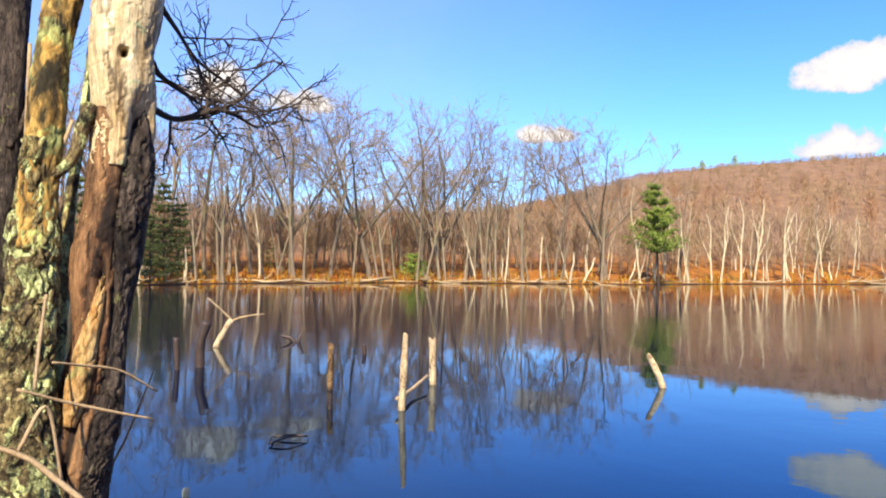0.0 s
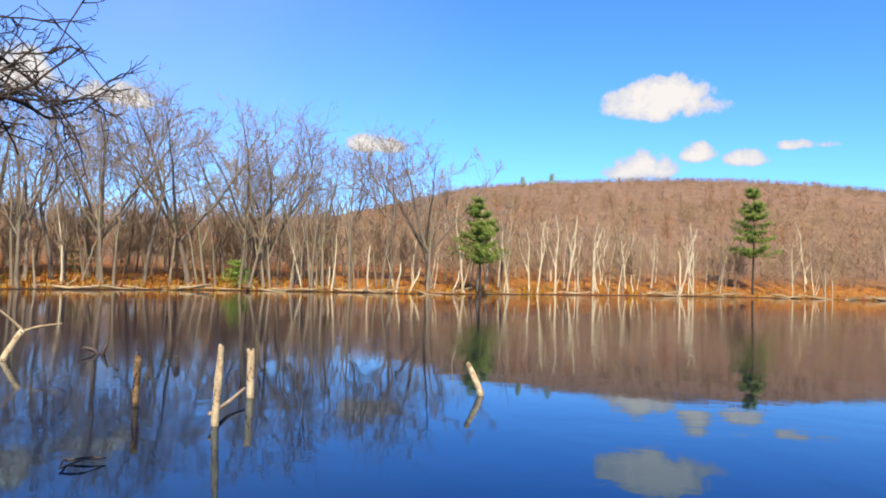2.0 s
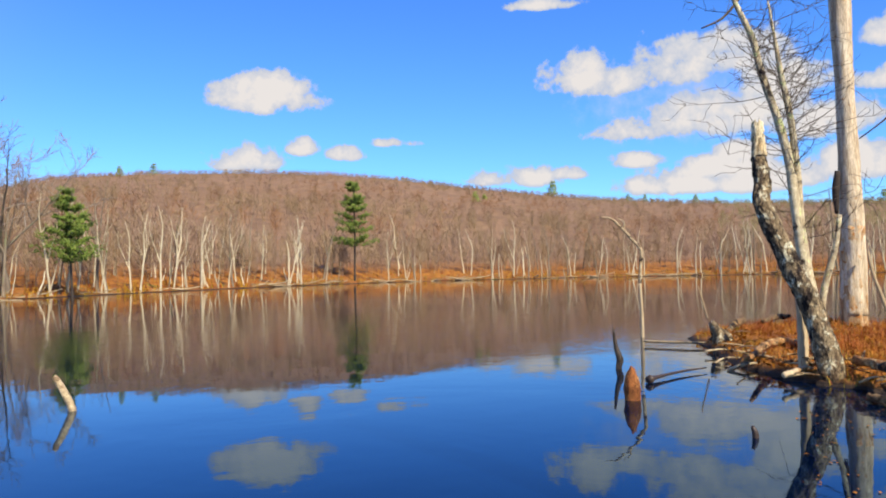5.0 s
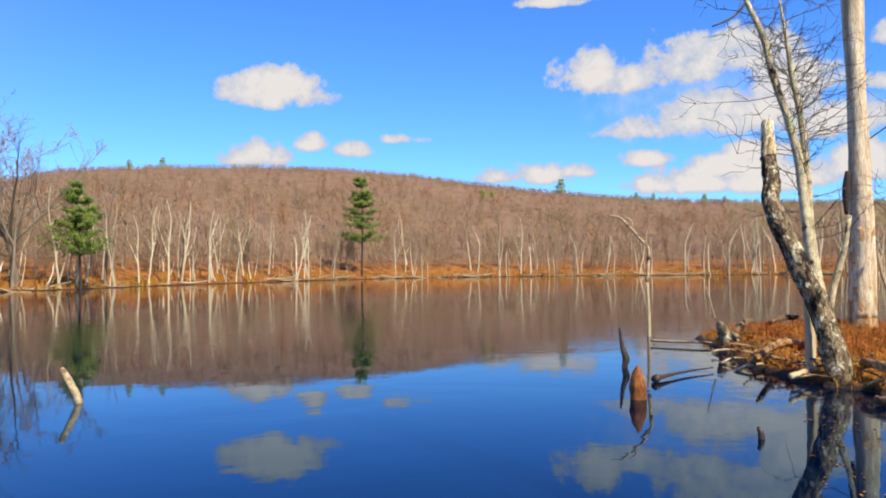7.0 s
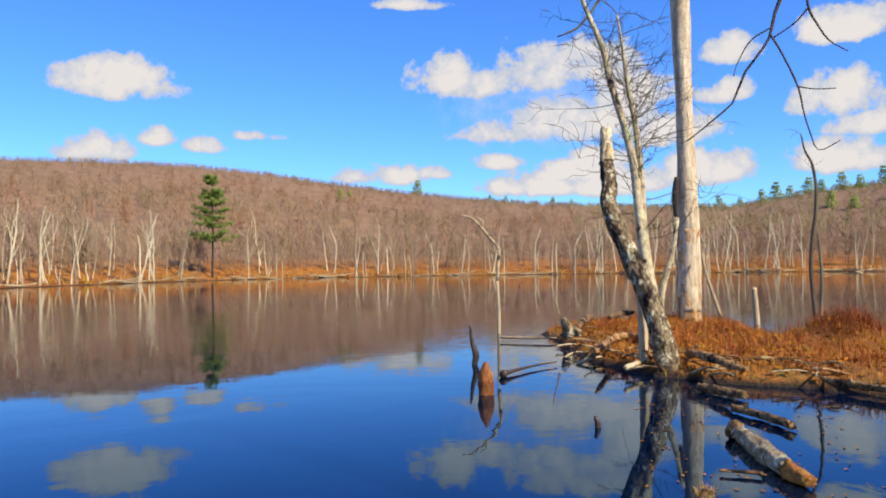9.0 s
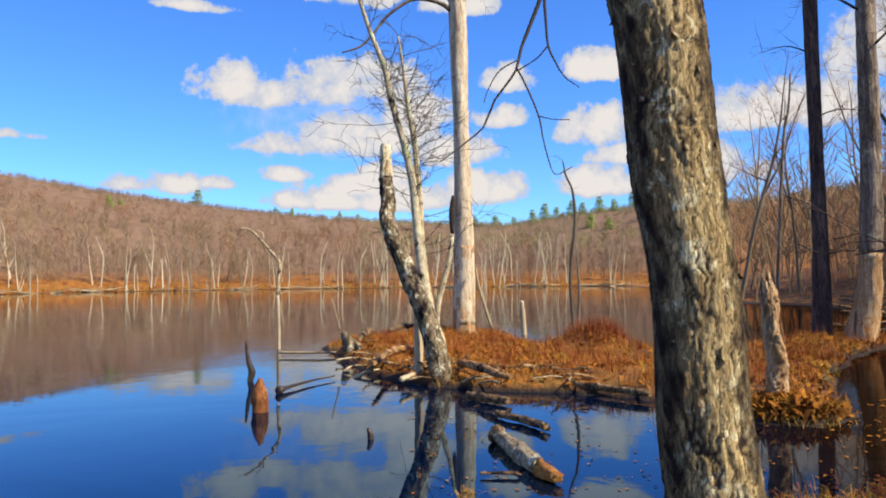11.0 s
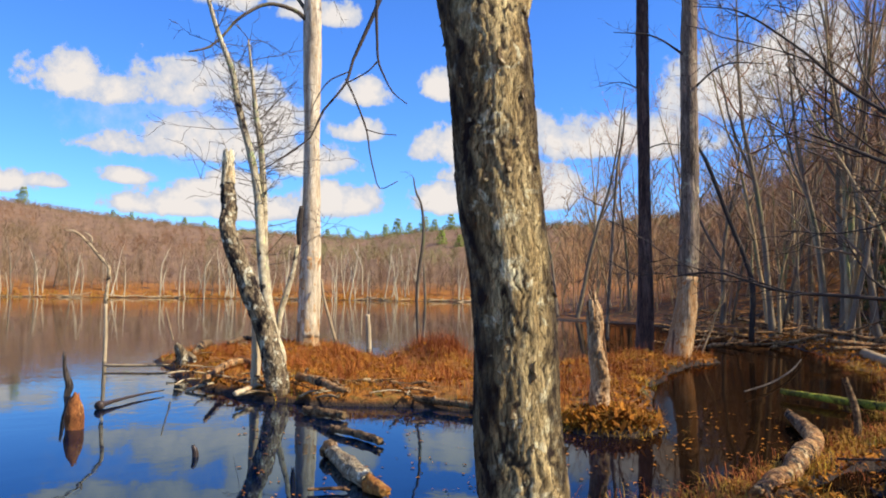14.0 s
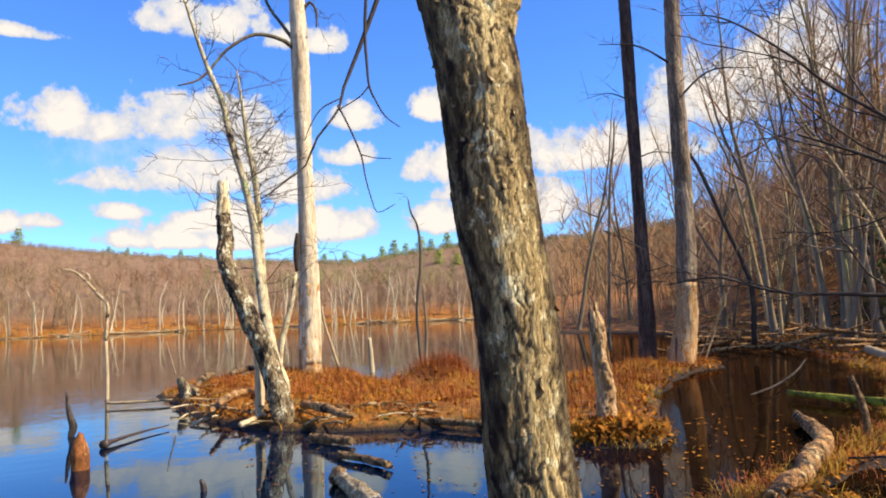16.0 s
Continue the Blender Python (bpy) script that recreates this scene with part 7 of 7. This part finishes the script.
def plant_right_wood():
    rng = np.random.default_rng(97)
    n = 0
    while n < 100:
        az, r = rng.uniform(86, 138), 25 + 52 * rng.uniform(0, 1) ** 1.5
        if az < 100 and r < 38 or az < 90 and r < 60:
            continue
        x, y = polar(az, r)
        z = height_at(x, y)
        if z < 0.12:
            continue
        plant(WOODS[rng.choice(4, p=[0.32, 0.3, 0.2, 0.18])], x, y, z, rng.uniform(0, 360), rng.uniform(0.65, 1.1), rng.normal(0, 4), rng.normal(0, 4))
        n += 1
    n = 0
    while n < 46:
        x, y = polar(rng.uniform(102, 130), rng.uniform(23, 40))
        z = height_at(x, y)
        if z < 0.12:
            continue
        plant(WOODS[n % 4], x, y, z, rng.uniform(0, 360), rng.uniform(0.75, 1.05), rng.normal(0, 5), rng.normal(0, 5))
        n += 1
    # unseen trees carry the wood on along the bank, added to shade the marsh
    for i in range(18):
        x, y = polar(rng.uniform(128, 158), rng.uniform(10, 20))
        # a gap among them leaves the hummock in the sun
        if 6.3 < x < 9.3:
            continue
        plant(WOODS[i % 4], x, y, height_at(x, y), rng.uniform(0, 360), rng.uniform(0.8, 1.1), rng.normal(0, 4), rng.normal(0, 4))
    for i in range(17):
        x, y = polar(rng.uniform(85.5, 99), rng.uniform(47, 64))
        plant(WOODS[(1, 3, 1, 2)[i % 4]], x, y, height_at(x, y) - 0.03, rng.uniform(0, 360), rng.uniform(0.6, 0.95), rng.normal(0, 4), rng.normal(0, 4))
    for i in range(14):
        x, y = polar(rng.uniform(87, 99), rng.uniform(44, 60))
        plant(SAPLING[i % 2], x, y, height_at(x, y) - 0.03, rng.uniform(0, 360), rng.uniform(0.9, 1.9), rng.normal(0, 6), rng.normal(0, 6))
    n = 0
    while n < 70:
        az, r = rng.uniform(96, 130), rng.uniform(9, 40)
        x, y = polar(az, r)
        z = height_at(x, y)
        if z < 0.1:
            continue
        plant(SAPLING[n % 2], x, y, z - 0.03, rng.uniform(0, 360), rng.uniform(0.5, 1.2), rng.normal(0, 6), rng.normal(0, 6))
        n += 1


plant_right_wood()


def build_right_thicket():
    rng = np.random.default_rng(98)
    kinds = [hazy_tree(160 + k, h=8.0, wide=1.7, low=0.1, twigs=95, limbs=12, stem=0.05, thick=0.018) for k in range(6)]
    sets = [Soup(), Soup(), Soup()]
    for i in range(1050):
        az, r = rng.uniform(88, 136), rng.uniform(36, 105)
        if az < 99 and i % 3 or az < 97 and r < 50:
            continue
        x, y = polar(az, r)
        z = height_at(x, y)
        if z < 0.2:
            continue
        spread(sets[i % 3], kinds[i % 6], [x], [y], [z], [rng.uniform(0.6, 1.6)], [rng.uniform(0, 6.28)], 0.08, rng)
    for soup, mat in zip(sets, ("wood_twig", "russet_twig", "mauve_twig")):
        tagged(new("thicket", soup.mesh("thicket", M[mat])), "leafless undergrowth deep in the bankside wood", "thicket", kind="stuff")


build_right_thicket()


def build_log_jam():
    rng = np.random.default_rng(99)
    c = np.array([(-1.8, 0, 0, 0.07), (-0.6, 0.15, 0.05, 0.065), (0.7, -0.1, 0.03, 0.05), (2.0, 0.2, 0.15, 0.02)])
    soup = Soup()
    rough_tube(soup, c, 10, 8, 0.14, 2)
    soup.tube(np.array([(0.3, 0, 0.05), (0.7, 0.4, 0.3), (0.9, 0.7, 0.6)]), np.array([0.035, 0.025, 0.012]), 4)
    src = new("fallen_log", soup.mesh("fallen_log", M["rot_log"]))
    tagged(src, "weathered brown fallen log in a heap at the cove's edge", "log", "logs in the cove")
    for i in range(95):
        az, r = rng.uniform(96, 111), rng.uniform(21, 48)
        x, y = polar(az, r)
        z = max(height_at(x, y), 0.0)
        ob = src if i == 0 else copy_thing(src, pose(0, 0, 0))
        ob.matrix_basis = pose(x, y, z + rng.uniform(0.03, 0.35), rng.normal(0, 6), rng.normal(0, 7), -az + rng.normal(0, 40))
        s = rng.uniform(0.3, 0.85)
        ob.scale = (s, s, s)


build_log_jam()


def on_right_bank(n, rng, az0, az1, r0, r1, power=1.0):
    az, r = rng.uniform(az0, az1, n * 2), r0 + (r1 - r0) * rng.uniform(0, 1, n * 2) ** power
    x, y = r * np.sin(np.radians(az)), r * np.cos(np.radians(az))
    z = ground_height(x, y)
    ok = z > 0.004
    return x[ok][:n], y[ok][:n], z[ok][:n]


x_, y_, z_ = on_right_bank(42000, rng_, 93, 133, 2.6, 36, 1.5)
leaves("leaf_litter", "fallen oak leaves covering the marshy bank", x_, y_, z_ + 0.02, rng_.uniform(0.012, 0.03, len(x_)) * (1 + np.hypot(x_, y_) / 20), rng_)
x_, y_, z_ = on_right_bank(1200, rng_, 94, 132, 3.2, 20, 1.3)
ok_ = wobble(x_, y_, 0.8, 9.0) > 0.12
x_, y_ = x_[ok_], y_[ok_]
tufts("bank_sedge", "gold_sedge", "golden tussocks of dry grass on the bank", "grass", np.stack([x_, y_], 1)[::2], 20, 0.22, 0.08, seed=6, lean=(0.2, 1.2))
tufts("bank_rust_grass", "sedge", "orange tussocks of dead grass on the bank", "grass", np.stack([x_, y_], 1)[1::2], 18, 0.2, 0.10, seed=9, lean=(0.3, 1.3))
x_, y_, z_ = on_right_bank(620, rng_, 86, 130, 14, 66)
tufts("slope_grass", "rust_sedge", "rust-brown dead grass on the wooded slope", "grass", np.stack([x_, y_], 1), 16, 0.35, 0.15, seed=7)
edge_ = np.array(NEAR_SHORE[7:17])
u_ = rng_.uniform(0, len(edge_) - 1.001, 330)
k_ = u_.astype(int)
rim_ = edge_[k_] + (edge_[k_ + 1] - edge_[k_]) * (u_ - k_)[:, None] + rng_.normal(0, 0.16, (330, 2))
tufts("marsh_edge_sedge", "gold_sedge", "golden dead sedge hanging over the marsh edge", "grass", rim_[::2], 26, 0.20, 0.09, seed=11, lean=(0.3, 1.3))
tufts("marsh_edge_grass", "rust_sedge", "rust-brown dead grass fringing the marsh", "grass", rim_[1::2], 22, 0.22, 0.10, seed=12, lean=(0.2, 1.2))
a_, r_ = rng_.uniform(86, 112, 420), rng_.uniform(4.5, 11, 420)
x_, y_ = r_ * np.sin(np.radians(a_)), r_ * np.cos(np.radians(a_))
ok_ = ground_height(x_, y_) < -0.02
leaves("floating_leaves", "reddish leaves floating on the dark shallows", x_[ok_], y_[ok_], np.full(ok_.sum(), 0.006), rng_.uniform(0.012, 0.04, ok_.sum()), rng_, 0.05)
a_, r_ = rng_.uniform(66, 90, 260), rng_.uniform(5.5, 9.5, 260)
x_, y_ = r_ * np.sin(np.radians(a_)), r_ * np.cos(np.radians(a_))
ok_ = ground_height(x_, y_) < -0.02
leaves("pond_flecks", "dark bits of leaf and weed floating on the pond", x_[ok_], y_[ok_], np.full(ok_.sum(), 0.005), rng_.uniform(0.008, 0.03, ok_.sum()), rng_, 0.03)
# leaves and sedge on the left bank at the old trunks
x_, y_ = rng_.uniform(-4, 0.5, 3000), rng_.uniform(1.2, 5, 3000)
ok_ = ground_height(x_, y_) > 0.03
leaves("bank_leaves", "golden fallen leaves at the old trunks' feet", x_[ok_], y_[ok_], ground_height(x_[ok_], y_[ok_]) + 0.02, rng_.uniform(0.03, 0.06, ok_.sum()), rng_)
# the litter goes on round the standpoint
a_, r_ = rng_.uniform(0, 2 * math.pi, 14000), 9.0 * rng_.uniform(0.05, 1, 14000) ** 0.7
x_, y_ = r_ * np.sin(a_), r_ * np.cos(a_)
ok_ = (ground_height(x_, y_) > 0.01) & ((np.degrees(a_) < 90) | (np.degrees(a_) > 133) | (r_ < 3.0))
leaves("near_litter", "fallen brown leaves on the near bank", x_[ok_], y_[ok_], ground_height(x_[ok_], y_[ok_]) + 0.015, rng_.uniform(0.025, 0.05, ok_.sum()), rng_)
